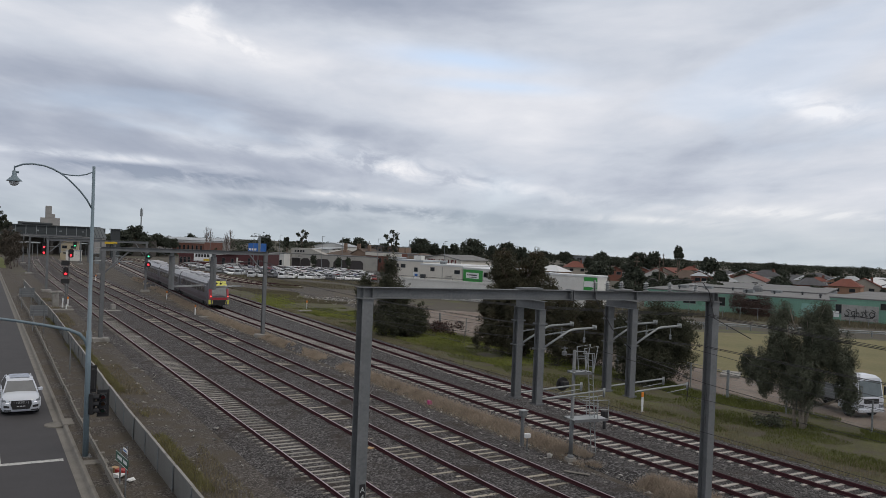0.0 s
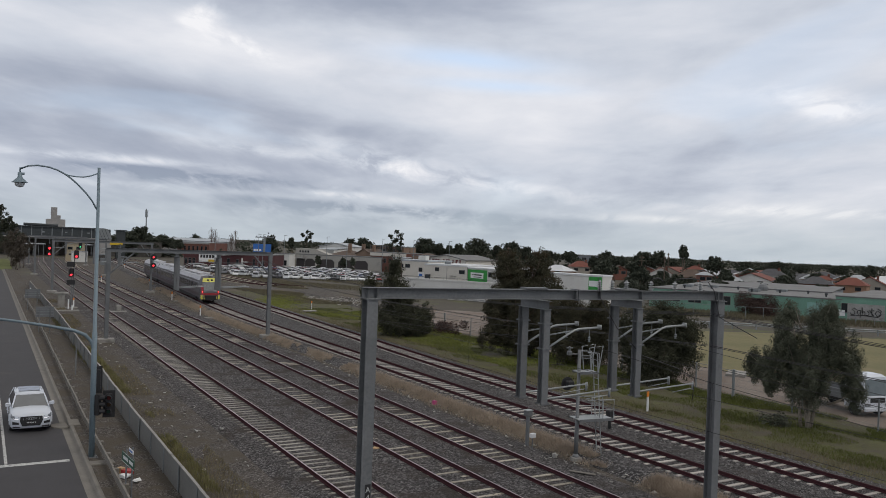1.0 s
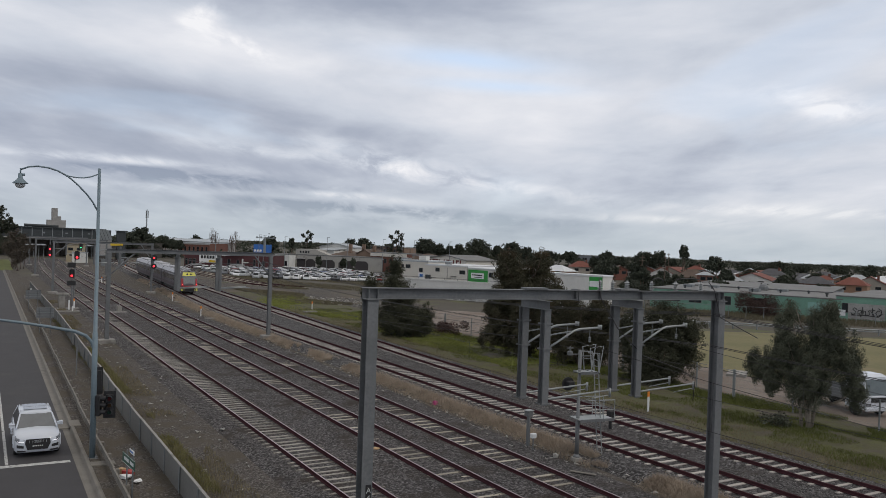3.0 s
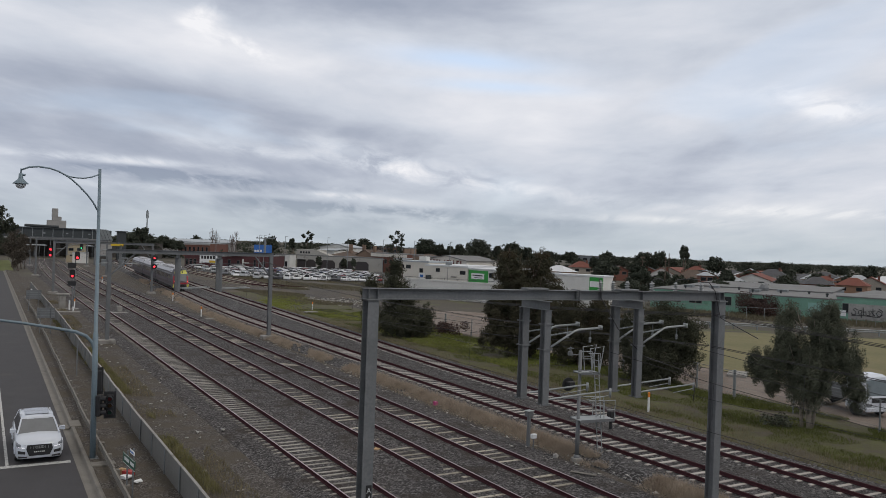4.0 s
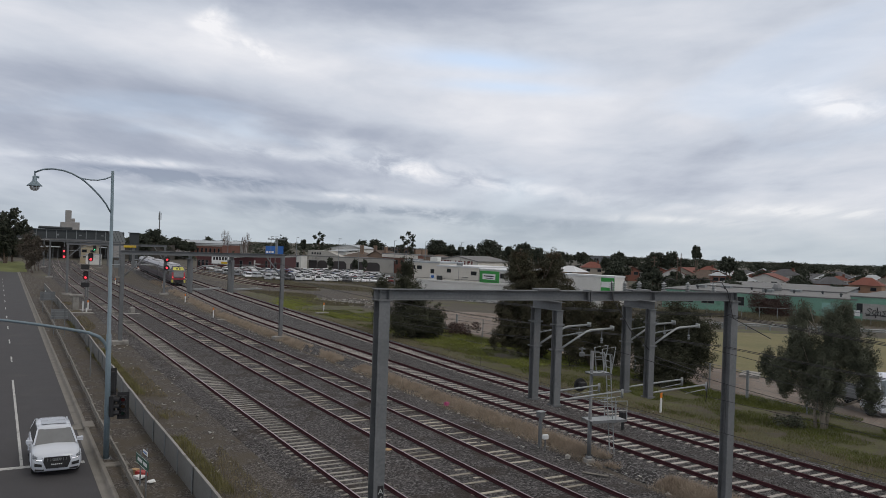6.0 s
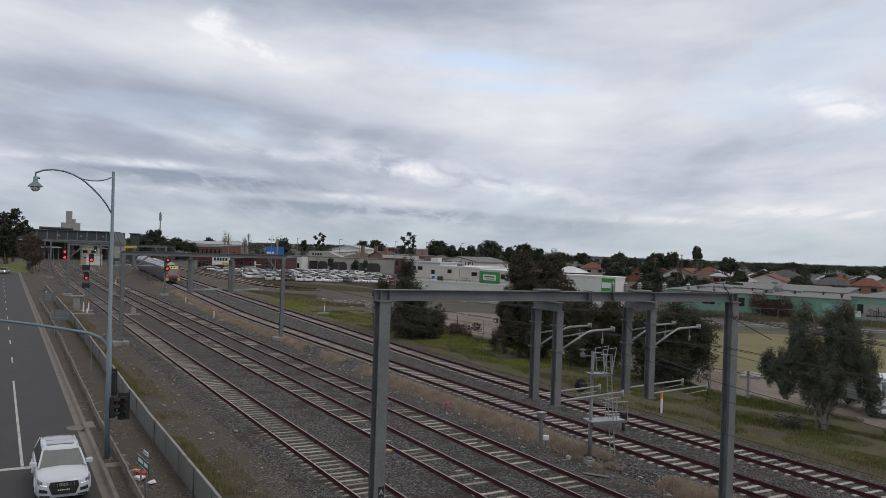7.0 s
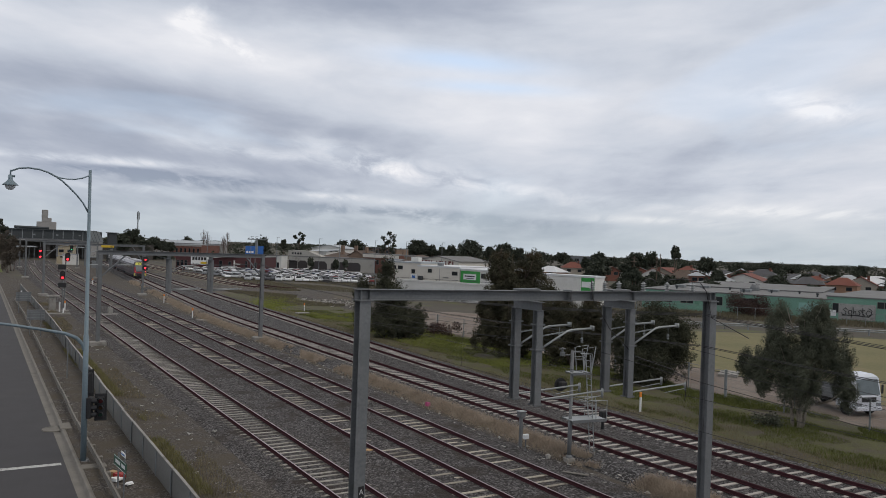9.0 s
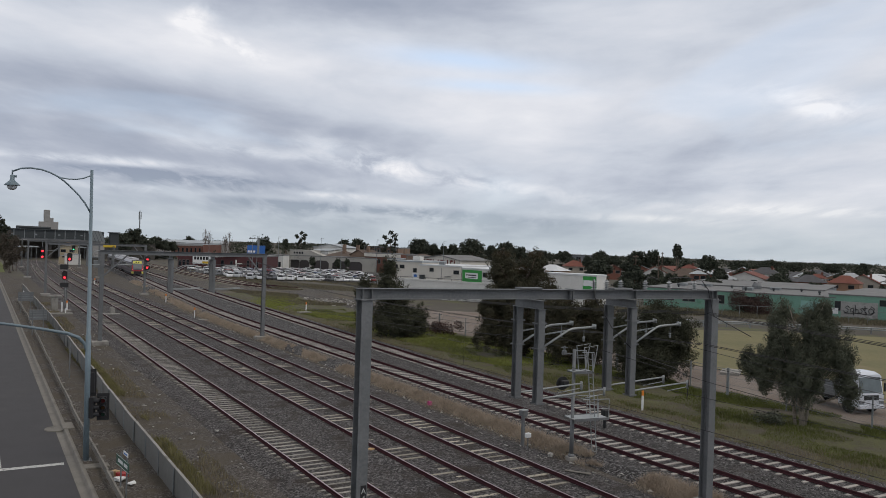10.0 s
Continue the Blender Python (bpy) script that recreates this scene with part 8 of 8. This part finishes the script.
def build_trackside():
    for x, y in ((26.2, 129.5), (24.6, 103.9), (29.2, 166), (37.35, 37.5), (42.2, 110.6), (36.2, 246), (21.5, 176), (10.95, 117.0)):
        t = thing("marker_post", "white trackside post with an orange top", "marker post", (x, y, -0.33), 0, "marker posts")
        bm = mk()
        tube(bm, [(0, 0, 0), (0, 0, 1.05)], 0.07, 8)
        part("post", bm, sign_white, t)
        bm = mk()
        box(bm, -0.1, 0.1, -0.03, 0.03, 1.052, 1.38, 0.02)
        part("plate", bm, orange_paint, t, "orange number plate")
    t = thing("height_board", "yellow warning board on a gantry beam", "sign", (18.95, 145.8, 8.5))
    bm = mk()
    box(bm, 0, 2.0, -0.3, -0.2, -0.62, -0.25, 0.02)
    part("board", bm, sign_yellow, t)
    t = thing("equipment_pedestal", "pale concrete trackside pedestal", "cabinet", (9.4, 116.5, -0.3))
    bm = mk()
    box(bm, -0.38, 0.38, -0.38, 0.38, 0, 1.9, 0.04)
    box(bm, -0.8, 0.9, -0.5, 0.5, 1.9, 2.15, 0.04)
    box(bm, -1.0, 2.0, -0.6, 0.6, -0.05, 0.16, 0.03)
    part("body", bm, concrete, t)
    t = thing("hydrant", "small yellow hydrant by the wall", "hydrant", (8.1, 113.2, -0.3))
    bm = mk()
    lathe(bm, [(0.13, 0), (0.11, 0.4), (0.17, 0.44), (0.14, 0.6), (0.04, 0.68)], 10)
    part("body", bm, sign_yellow, t)
    for x, y, h in ((10.2, 115.5, 1.3), (10.5, 113.8, 0.6), (10.9, 116.4, 1.1), (6.9, 140, 1.2)):
        t = thing("marker_pipe", "short white vent pipe by the track", "pipe", (x, y, -0.3), 0, "vent pipes")
        bm = mk()
        tube(bm, [(0, 0, 0), (0, 0, h)], 0.09, 8)
        part("pipe", bm, sign_white, t)
    for x, y, w, d in ((9.6, 112.3, 3.2, 0.9), (15.7, 110.2, 2.6, 1.2), (34.2, 107.6, 2.0, 0.8), (26.0, 100.8, 3.2, 0.7), (27.0, 127, 2.0, 0.7), (14.3, 82, 1, 1), (40.6, 107, 1.8, 1.0)):
        t = thing("cable_pit", "pale concrete cable pit lid beside the track", "pit lid", (x, y, -0.30), 0, "pit lids")
        bm = mk()
        box(bm, -w / 2, w / 2, -d / 2, d / 2, -0.02, 0.14 if x < 30 else 0.3, 0.02)
        part("lid", bm, concrete, t)
    t = thing("point_machine", "small dark box between the rails", "point machine", (15.9, 111.8, -0.2))
    bm = mk()
    box(bm, -0.3, 0.3, -0.4, 0.4, 0.0, 0.7, 0.05)
    tube(bm, [(0, 0, 0.6), (0, 0, 1.1)], 0.05, 6)
    part("case", bm, concrete, t)
    t = thing("trackside_cabinet", "weathered grey lineside box on a stand", "cabinet", (24.8, 33.35, -0.3), 10)
    bm = mk()
    box(bm, -0.08, 0.08, -0.08, 0.08, 0, 1.6, 0.02)
    part("stand", bm, galv, t)
    bm = mk()
    box(bm, -0.19, 0.19, -0.16, 0.16, 1.58, 1.86, 0.03)
    bo = part("case", bm, galv, t)
    bm = mk()
    box(bm, -0.22, 0.22, -0.19, 0.19, 1.862, 1.9, 0.01)
    part("lid", bm, insul_steel, bo)
    t = thing("junction_box", "small white junction box on a short stake", "cabinet", (24.5, 32.5, -0.28))
    bm = mk()
    tube(bm, [(0, 0, 0), (0, 0, 0.7)], 0.035, 6)
    part("stake", bm, galv, t)
    bm = mk()
    box(bm, -0.15, 0.15, -0.1, 0.1, 0.64, 0.88, 0.03)
    part("case", bm, sign_white, t)
    t = thing("shunt_signal", "low black ground signal between the tracks", "railway signal", (30.9, 33.9, 0.0))
    bm = mk()
    tube(bm, [(0, 0, 0), (0, 0, 0.5)], 0.09, 8)
    box(bm, -0.2, 0.2, -0.16, 0.16, 0.5, 1.05, 0.06)
    part("case", bm, black_case, t)
    # single pieces of rubbish
    for nm, lab, x, y, z, w, d, h, rz, m in (("plank", "grey broken plank lying by the rail", 23.9, 27.9, -0.14, 0.18, 1.2, 0.05, 35, timber_rail), ("sheet", "torn pale plastic sheet in the weeds", 26.2, 27.0, -0.25, 0.9, 0.4, 0.07, 20, scrap), ("plastic_bag", "pink plastic bag in the dry grass", 25.4, 44.2, -0.25, 0.24, 0.2, 0.25, 10, pink),
                                             ("brick", "pale yellow block lying on the sleepers", 17.05, 35.3, -0.15, 0.3, 0.3, 0.06, 30, box_tan), ("stick", "pale broken stick on the ballast", 24.7, 37.2, -0.2, 0.06, 1.3, 0.05, -60, timber_rail), ("plastic_bag", "white plastic bag beside the signal mast", 24.7, 30.9, -0.25, 0.2, 0.2, 0.2, 10, scrap), ("plastic_bag", "white torn bag on the soil", 25.9, 24.2, -0.24, 0.35, 0.25, 0.12, 60, scrap)):
        t = thing(nm, lab, "litter", (x, y, z), rz)
        bm = mk()
        vs = box(bm, -w / 2, w / 2, -d / 2, d / 2, 0, h, 0.02)
        for v in bm.verts:
            v.co += Vector((RNG.normal(), RNG.normal(), RNG.normal() * 0.6)) * min(w, d) * (0.14 if m in (scrap, pink) else 0.03)
        part("piece", bm, m, t)
    # small scraps nobody could count
    n = 640
    c = np.column_stack([RNG.choice([8.6, 10.5, 24.6, 25.2, 25.6, 26.0, 36.6, 37.4, 24.3], n) + RNG.normal(size=n) * 0.7, RNG.uniform(20, 95, n), np.full(n, -0.22)])
    up = (c[:, 0] > 30)
    c[up, 2] = -0.27
    v = (c[:, None, :] + RNG.normal(size=(n, 4, 3)) * np.array([0.085, 0.11, 0.035])).reshape(-1, 3)
    tagged(raw("litter_scraps", v, np.array([[[0, 1, 2], [0, 2, 3], [0, 3, 1], [1, 3, 2]]] * n).reshape(n, 4, 3).reshape(-1, 3) + np.repeat(np.arange(n) * 4, 4)[:, None], scrap), "scattered pale litter scraps and stones", "litter", kind="stuff")


pink = mat("pink_plastic", (0.6, 0.10, 0.28), (0.5, 0.08, 0.22), 0.5)
scrap = mat("scrap", (0.5, 0.49, 0.46), (0.28, 0.26, 0.23), 0.8, scale=0.7, fine=3, world=True)


loose_stone = leaf_mat("loose_stone", (0.03, 0.028, 0.029), (0.175, 0.168, 0.168), 0.95)


def build_stones():
    """Loose stones lying proud on the ballast close to the camera."""
    rng = np.random.default_rng(31)
    for nm, m, n, zones in (("loose_stones", loose_stone, 34000, ((11.6, 24.4, -0.205),)), ("loose_stones_upper", loose_stone, 22000, ((26.6, 35.6, -0.008),))):
        x0, x1, z = zones[0]
        c = np.column_stack([rng.uniform(x0, x1, n), 16 + 60 * rng.random(n) ** 1.6, np.full(n, z)])
        d = np.array([[1, 0, 0], [-1, 0, 0], [0, 1, 0], [0, -1, 0], [0, 0, 1]], float)
        s = (0.026 + 0.034 * rng.random(n))[:, None, None]
        v = c[:, None, :] + (d[None] + rng.normal(size=(n, 5, 3)) * 0.25) * s * np.array([1, 1, 0.8])
        f = np.array([[0, 2, 4], [2, 1, 4], [1, 3, 4], [3, 0, 4]])
        tagged(raw(nm, v.reshape(-1, 3), (f[None] + (np.arange(n) * 5)[:, None, None]).reshape(-1, 3), m), "loose crushed stones on the ballast", "stones", kind="stuff")


# ---- fences, guard rail, truck ----
def build_fences():
    f = thing("wire_fence", "grey steel post and wire mesh fence along the yard", "fence", (0, 0, 0))
    pts = [(46.2, 16), (46.6, 22), (46.8, 28), (47.0, 34), (47.2, 39), (47.8, 43), (48.2, 47), (48.6, 52), (48.9, 57), (49.1, 62), (49.2, 67), (49.2, 72), (49.0, 77.5), (48.7, 83), (48.4, 89), (48.2, 95)]
    for i, (x, y) in enumerate(pts):
        bm = mk()
        r = 0.10 if i % 3 == 1 else 0.055
        tube(bm, [(x, y, -0.34), (x, y, 1.75 + 0.05 * math.sin(i * 2.0))], r, 8)
        part("post", bm, galv_far, f)
    for k, z in enumerate((1.68, 1.15, 0.62, 0.1)):
        for (x0, y0), (x1, y1) in zip(pts, pts[1:]):
            bm = mk()
            tube(bm, [(x0, y0, z), (x1, y1, z)], 0.022 if k == 0 else 0.009, 5, False)
            part("rail" if k == 0 else "wire", bm, galv_far, f)
    # woven mesh, too fine to count
    vs, fs = [], []
    for (x0, y0), (x1, y1) in zip(pts, pts[1:]):
        l = math.hypot(x1 - x0, y1 - y0)
        for s in np.arange(-2.0, l, 0.22):
            for sg in (1, -1):
                a0, a1 = (s, s + 2.0) if sg > 0 else (s + 2.0, s)
                t0, t1 = 0.0, 1.0
                pa, pb = max(0.0, min(1.0, a0 / l)), max(0.0, min(1.0, a1 / l))
                za = -0.3 + 1.95 * ((pa * l - a0) / (a1 - a0) if a1 != a0 else 0)
                zb = -0.3 + 1.95 * ((pb * l - a0) / (a1 - a0) if a1 != a0 else 1)
                A, B = np.array((x0 + (x1 - x0) * pa, y0 + (y1 - y0) * pa, za)), np.array((x0 + (x1 - x0) * pb, y0 + (y1 - y0) * pb, zb))
                b = len(vs)
                o = np.array((0, 0, 0.005))
                vs += [A - o, A + o, B + o, B - o]
                fs.append((b, b + 1, b + 2, b + 3))
    tagged(raw("wire_mesh", vs, fs, galv_far, f), kind="stuff")
    g = thing("crash_barrier", "long galvanised steel crash barrier beyond the field", "guard rail", (0, 0, -0.34))
    a, b = Vector((80, 87, 0)), Vector((122, 52.5, 0))
    n = 17
    for i in range(n + 1):
        p = a.lerp(b, i / n)
        bm = mk()
        box(bm, p.x - 0.07, p.x + 0.07, p.y - 0.07, p.y + 0.07, 0, 0.85)
        part("post", bm, galv_far, g)
    d = (b - a).normalized()
    o = Vector((d.y, -d.x, 0)) * 0.1
    bm = mk()
    for z in (0.55, 0.8):
        tube(bm, [a + o * (-1) + Vector((0, 0, z)), b - o + Vector((0, 0, z))], 0.09, 6)
    part("rail", bm, insul_steel, g)
    f2 = thing("mesh_fence", "dark chain-link fence before the factory", "fence", (0, 0, -0.34))
    a, b = Vector((97, 103, 0)), Vector((131, 64, 0))
    for i in range(20):
        p = a.lerp(b, i / 19)
        bm = mk()
        tube(bm, [(p.x, p.y, 0), (p.x, p.y, 2.0)], 0.05, 6)
        part("post", bm, galv_far, f2)
    bm = mk()
    tube(bm, [a + Vector((0, 0, 2)), b + Vector((0, 0, 2))], 0.03, 5)
    part("rail", bm, galv_far, f2)
    # car park fence
    f3 = thing("yard_fence", "pale post and rail fence along the car park", "fence", (0, 0, -0.34))
    a, b = Vector((53, 238, 0)), Vector((92, 175, 0))
    for i in range(30):
        p = a.lerp(b, i / 29)
        bm = mk()
        box(bm, p.x - 0.06, p.x + 0.06, p.y - 0.06, p.y + 0.06, 0, 1.5)
        part("post", bm, galv_far, f3)
    bm = mk()
    for z in (0.6, 1.4):
        tube(bm, [a + Vector((0, 0, z)), b + Vector((0, 0, z))], 0.05, 5)
    part("rail", bm, galv_far, f3)


def build_yard_things():
    t = thing("concrete_slab", "low pale concrete slab at the edge of the gravel", "slab", (57.0, 46.8, -0.326), 35)
    bm = mk()
    box(bm, -1.4, 1.4, -0.8, 0.8, -0.02, 0.22, 0.03)
    part("slab", bm, concrete, t)


def build_truck():
    t = thing("truck", "white cab-over truck parked on the gravel", "truck", (51.4, 30.85, -0.326), -14)
    # front looks along -y of its own space
    def ring(y, w, z0, z1):
        return [(-w, y, z0), (-w, y, z0 + 0.75), (-w * 0.97, y, z1 - 0.12), (-w * 0.85, y, z1), (w * 0.85, y, z1), (w * 0.97, y, z1 - 0.12), (w, y, z0 + 0.75), (w, y, z0)]
    bm = mk()
    loft_rings = [ring(0.0, 1.0, 0.55, 1.35), ring(0.05, 1.05, 0.5, 1.42), ring(0.28, 1.06, 0.5, 2.62), ring(0.7, 1.06, 0.5, 2.75), ring(1.75, 1.06, 0.5, 2.75)]
    loft(bm, loft_rings)
    cab = part("cab", bm, white_car, t, "white painted cab")
    bm = mk()
    vs = [bm.verts.new(p) for p in ((-0.93, 0.02, 1.45), (0.93, 0.02, 1.45), (0.88, 0.24, 2.45), (-0.88, 0.24, 2.45), (-0.93, 0.1, 1.45), (0.93, 0.1, 1.45), (0.88, 0.32, 2.45), (-0.88, 0.32, 2.45))]
    for q in ((0, 1, 2, 3), (7, 6, 5, 4), (0, 4, 5, 1), (1, 5, 6, 2), (2, 6, 7, 3), (3, 7, 4, 0)):
        bm.faces.new([vs[i] for i in q])
    part("windscreen", bm, truck_glass, cab)
    for s in (-1, 1):
        bm = mk()
        box(bm, min(s * 1.045, s * 1.075), max(s * 1.045, s * 1.075), 0.5, 1.4, 1.5, 2.35, 0.01)
        part("side_window", bm, clear_dark, cab)
        bm = mk()
        box(bm, min(s * 1.15, s * 1.3), max(s * 1.15, s * 1.3), 0.1, 0.2, 1.5, 2.1, 0.03)
        part("mirror", bm, black_case, cab)
        bm = mk()
        box(bm, s * 0.8 - 0.2, s * 0.8 + 0.2, -0.03, 0.02, 0.72, 0.92, 0.01)
        part("headlight", bm, lamp_clear, cab)
        for y in (0.95, 4.9):
            wheel(t, s * 0.92, y, 0.45, 0.3)
    bm = mk()
    box(bm, -0.6, 0.6, -0.02, 0.03, 0.98, 1.3, 0.01)
    part("grille", bm, black_case, cab)
    bm = mk()
    box(bm, -1.05, 1.05, -0.08, 0.1, 0.4, 0.66, 0.04)
    part("bumper", bm, white_car, cab)
    bm = mk()
    box(bm, -0.45, 0.45, 1.5, 6.6, 0.55, 0.85, 0.02)
    part("chassis", bm, black_case, t)
    bm = mk()
    box(bm, -1.08, 1.08, 2.0, 6.6, 0.9, 1.1, 0.02)
    box(bm, -1.08, 1.08, 2.0, 2.08, 1.1, 2.1, 0.01)
    for s in (-1.08, 1.02):
        box(bm, s, s + 0.06, 2.08, 6.6, 1.1, 1.5, 0.01)
    part("tray", bm, galv, t, "grey steel tray")


truck_glass = mat("truck_windscreen", (0.10, 0.125, 0.13), (0.07, 0.09, 0.095), 0.08, spec=0.9)


# ---- grasses ----
def noisy_spots(n, xr, yr, thr, sc, rng, off=0.0, dens=1.0):
    out = []
    while len(out) < n:
        x, y = rng.uniform(*xr), yr[0] + (yr[1] - yr[0]) * rng.random() ** dens
        if noise.noise((x * sc + off, y * sc * 0.6, off)) > thr:
            out.append((x, y))
    return out


def build_grass():
    rng = np.random.default_rng(77)
    bank = strip("grass_bank", [[(LINES[5][0](y) + a, y, -0.335 + 0.10 * noise.noise((a * 0.4, y * 0.2, 4)) + 0.02 + (0.12 if 3 < a < 12 else 0)) for a in (2.9, 3.6, 4.4, 5.5, 7, 8.5, 10, 11.5, 13, 14, 15)] for y in np.arange(8, 150, 1.5)], bank_mat)
    tagged(bank, "uneven green and brown grassy bank", "grass bank", kind="structure")
    sp = [(x, y) for x, y in noisy_spots(170000, (37.0, 48.6), (15, 112), -0.08, 0.42, rng, 3.0, 1.4) if x > LINES[5][0](y) + 4.6 + 1.6 * noise.noise((y * 0.3, 1, 2))]
    grass_patch("long_grass", sp, 0.16, 0.016, blade_green, "fresh green long grass on the bank", zbase=-0.24)
    sp = [(43.6 + rng.normal() * 1.7 + 0.28 * dy, 127 + dy) for dy in rng.normal(size=15000) * 6.5]
    sp = [(x, y) for x, y in sp if noise.noise((x * 0.4, y * 0.2, 7)) > -0.3]
    grass_patch("long_grass_far", sp, 0.20, 0.06, blade_lush, "yellow-green grass patch beyond the tracks", zbase=-0.3)
    sp = [(x, y) for x, y in noisy_spots(46000, (39, 48.5), (56, 112), -0.12, 0.14, rng, 5.0, 1.0) if x > LINES[5][0](y) + 5]
    grass_patch("long_grass_lush", sp, 0.17, 0.03, blade_lush, "bright green grass under the trees", zbase=-0.24)
    sp = [(x, y) for x, y in noisy_spots(90000, (35.0, 46.0), (14, 112), -0.12, 0.22, rng, 8.0, 1.4) if LINES[5][0](y) + 2.6 < x < LINES[5][0](y) + 6.0 + 4.0 * rng.random() ** 2]
    grass_patch("weeds", sp, 0.22, 0.012, blade_mix, "brown-green weeds along the ballast edge", zbase=-0.26)
    # dry tufts on the toe of the upper ballast
    sp = []
    while len(sp) < 95000:
        y = 22 + 168 * rng.random() ** 1.5
        a = rng.normal() * 0.36
        if noise.noise((y * 0.16, 3.3, 1.2)) + 0.5 * noise.noise((y * 0.7, a * 2, 6.1)) > -0.06 - 0.1 * (y > 48):
            x = LINES[4][0](y) - 2.62 + a
            sp.append((x, y, -0.32 + min(0.3, max(0, (x - LINES[4][0](y) + 3.2) * 0.36))))
    grass_patch("dry_grass", sp, 0.24, 0.009, blade_dry, "tall dry beige grass between the tracks", lean=0.55)
    sp = noisy_spots(16000, (7.1, 9.8), (22, 130), 0.02, 0.3, rng, 5.5, 1.2)
    grass_patch("verge_weeds", sp, 0.2, 0.011, blade_mix, "patchy weeds along the wall", zbase=-0.22)
    sp = noisy_spots(18000, (7.1, 8.6), (20, 100), 0.02, 0.3, rng, 9.5, 1.2)
    grass_patch("verge_grass", sp, 0.24, 0.010, blade_verge, "green tufts along the wall", zbase=-0.2)
    sp = [tuple((Vector((97, 101)).lerp(Vector((131, 62)), rng.random()) + Vector((rng.uniform(-2, 12), rng.uniform(-1, 8))))) for _ in range(20000)]
    grass_patch("brown_weeds", sp, 0.55, 0.05, blade_weed, "tall brown weeds before the factory", zbase=-0.34)
    sp = noisy_spots(26000, (44, 60), (100, 170), 0.0, 0.09, rng, 4.2, 1.0)
    sp += [(x, y) for x, y in noisy_spots(34000, (52, 108), (150, 214), -0.15, 0.06, rng, 6.2, 1.0) if x > siding(y) + 7]
    grass_patch("waste_ground_weeds", sp, 0.24, 0.06, blade_weed, "olive and brown weeds on the waste ground", zbase=-0.34)


bank_mat = mat("bank_ground", (0.090, 0.092, 0.027), (0.055, 0.050, 0.027), 0.95, scale=0.7, fine=7, bump=0.14, world=True, blotch=((0.070, 0.058, 0.042), 0.55, 0.47, 0.62))
blade_verge = leaf_mat("grass_verge", (0.11, 0.108, 0.042), (0.245, 0.225, 0.105), 0.9)
blade_weed = leaf_mat("grass_weed", (0.088, 0.078, 0.052), (0.185, 0.165, 0.11), 0.95)


# ---- build ----
build_ground()
build_road_edges()
build_guard_rail()
gantry_near()
gantry_far(80.0, 10.36, 25.85, 8.55, posts=(16.55, 20.55), braces=((11.0 + 1.6, -2.1), (24.2, 1.6)))
gantry_far(146.0, 10.35, 25.85, 8.5, posts=(16.6, 20.6), braces=((11.0 + 1.6, -2.1), (24.0, 1.4)))
gantry_far(203.0, 10.7, 25.6, 8.4, posts=(17.0,))
gantry_far(262.0, 12.2, 27.5, 8.4, posts=(18.5,))
build_wires()
build_lamp_pole()
build_road_things()
spectacle = build_signals()
build_signal_ladder()
build_trackside()
build_fences()
build_truck()
build_yard_things()
build_near_trees()
build_far_trees()
build_town()
build_car_park()
suv = build_suv()
far_car = simple_car("passing_car", "silver sedan with lit headlights on the road", (2.0, 280, 0), 0, silver_paint)
cars = [railcar(True), railcar(False), railcar(False)]
build_tracks()
build_stones()
build_grass()

SUV_ROWS = ((0, 47.6), (0.5, 45.6), (1.0, 43.75), (1.5, 42.15), (2.0, 40.85), (2.5, 39.85), (3.2, 38.85), (4.0, 38.1), (4.5, 37.75), (5.0, 37.5), (5.5, 37.2),
            (6.2, 35.4), (7.0, 32.4), (7.5, 29.9), (8.0, 26.9), (8.5, 23.5), (9.0, 19.8), (9.5, 15.8), (10.0, 11.5))


def motions():
    walk(suv, [(t, pose(2.40, y, 0)) for t, y in SUV_ROWS])
    walk(far_car, [(t, pose(x, y, 0, 0, 0, rz)) for t, x, y, rz in ((0, -34, 241, -78), (5.0, -22, 237, -70), (6, -9, 230, -60), (6.5, -2.5, 225, -40), (7, 1.6, 219, -14), (7.5, 2.3, 213, -4), (8.0, 2.4, 206, 0), (9, 2.4, 186, 0), (10, 2.4, 163, 0))])
    walk(spectacle, [(t, pose(0.1, -0.16, 5.63, 0, a, 0)) for t, a in ((0, 0), (0.9, 0), (1.0, -60), (10, -60))])
    for i, c in enumerate(cars):
        walk(c, [(t, along(train_tail(t) + i * CAR_LEN)) for t in np.arange(0, 10.01, 0.5)])


motions()
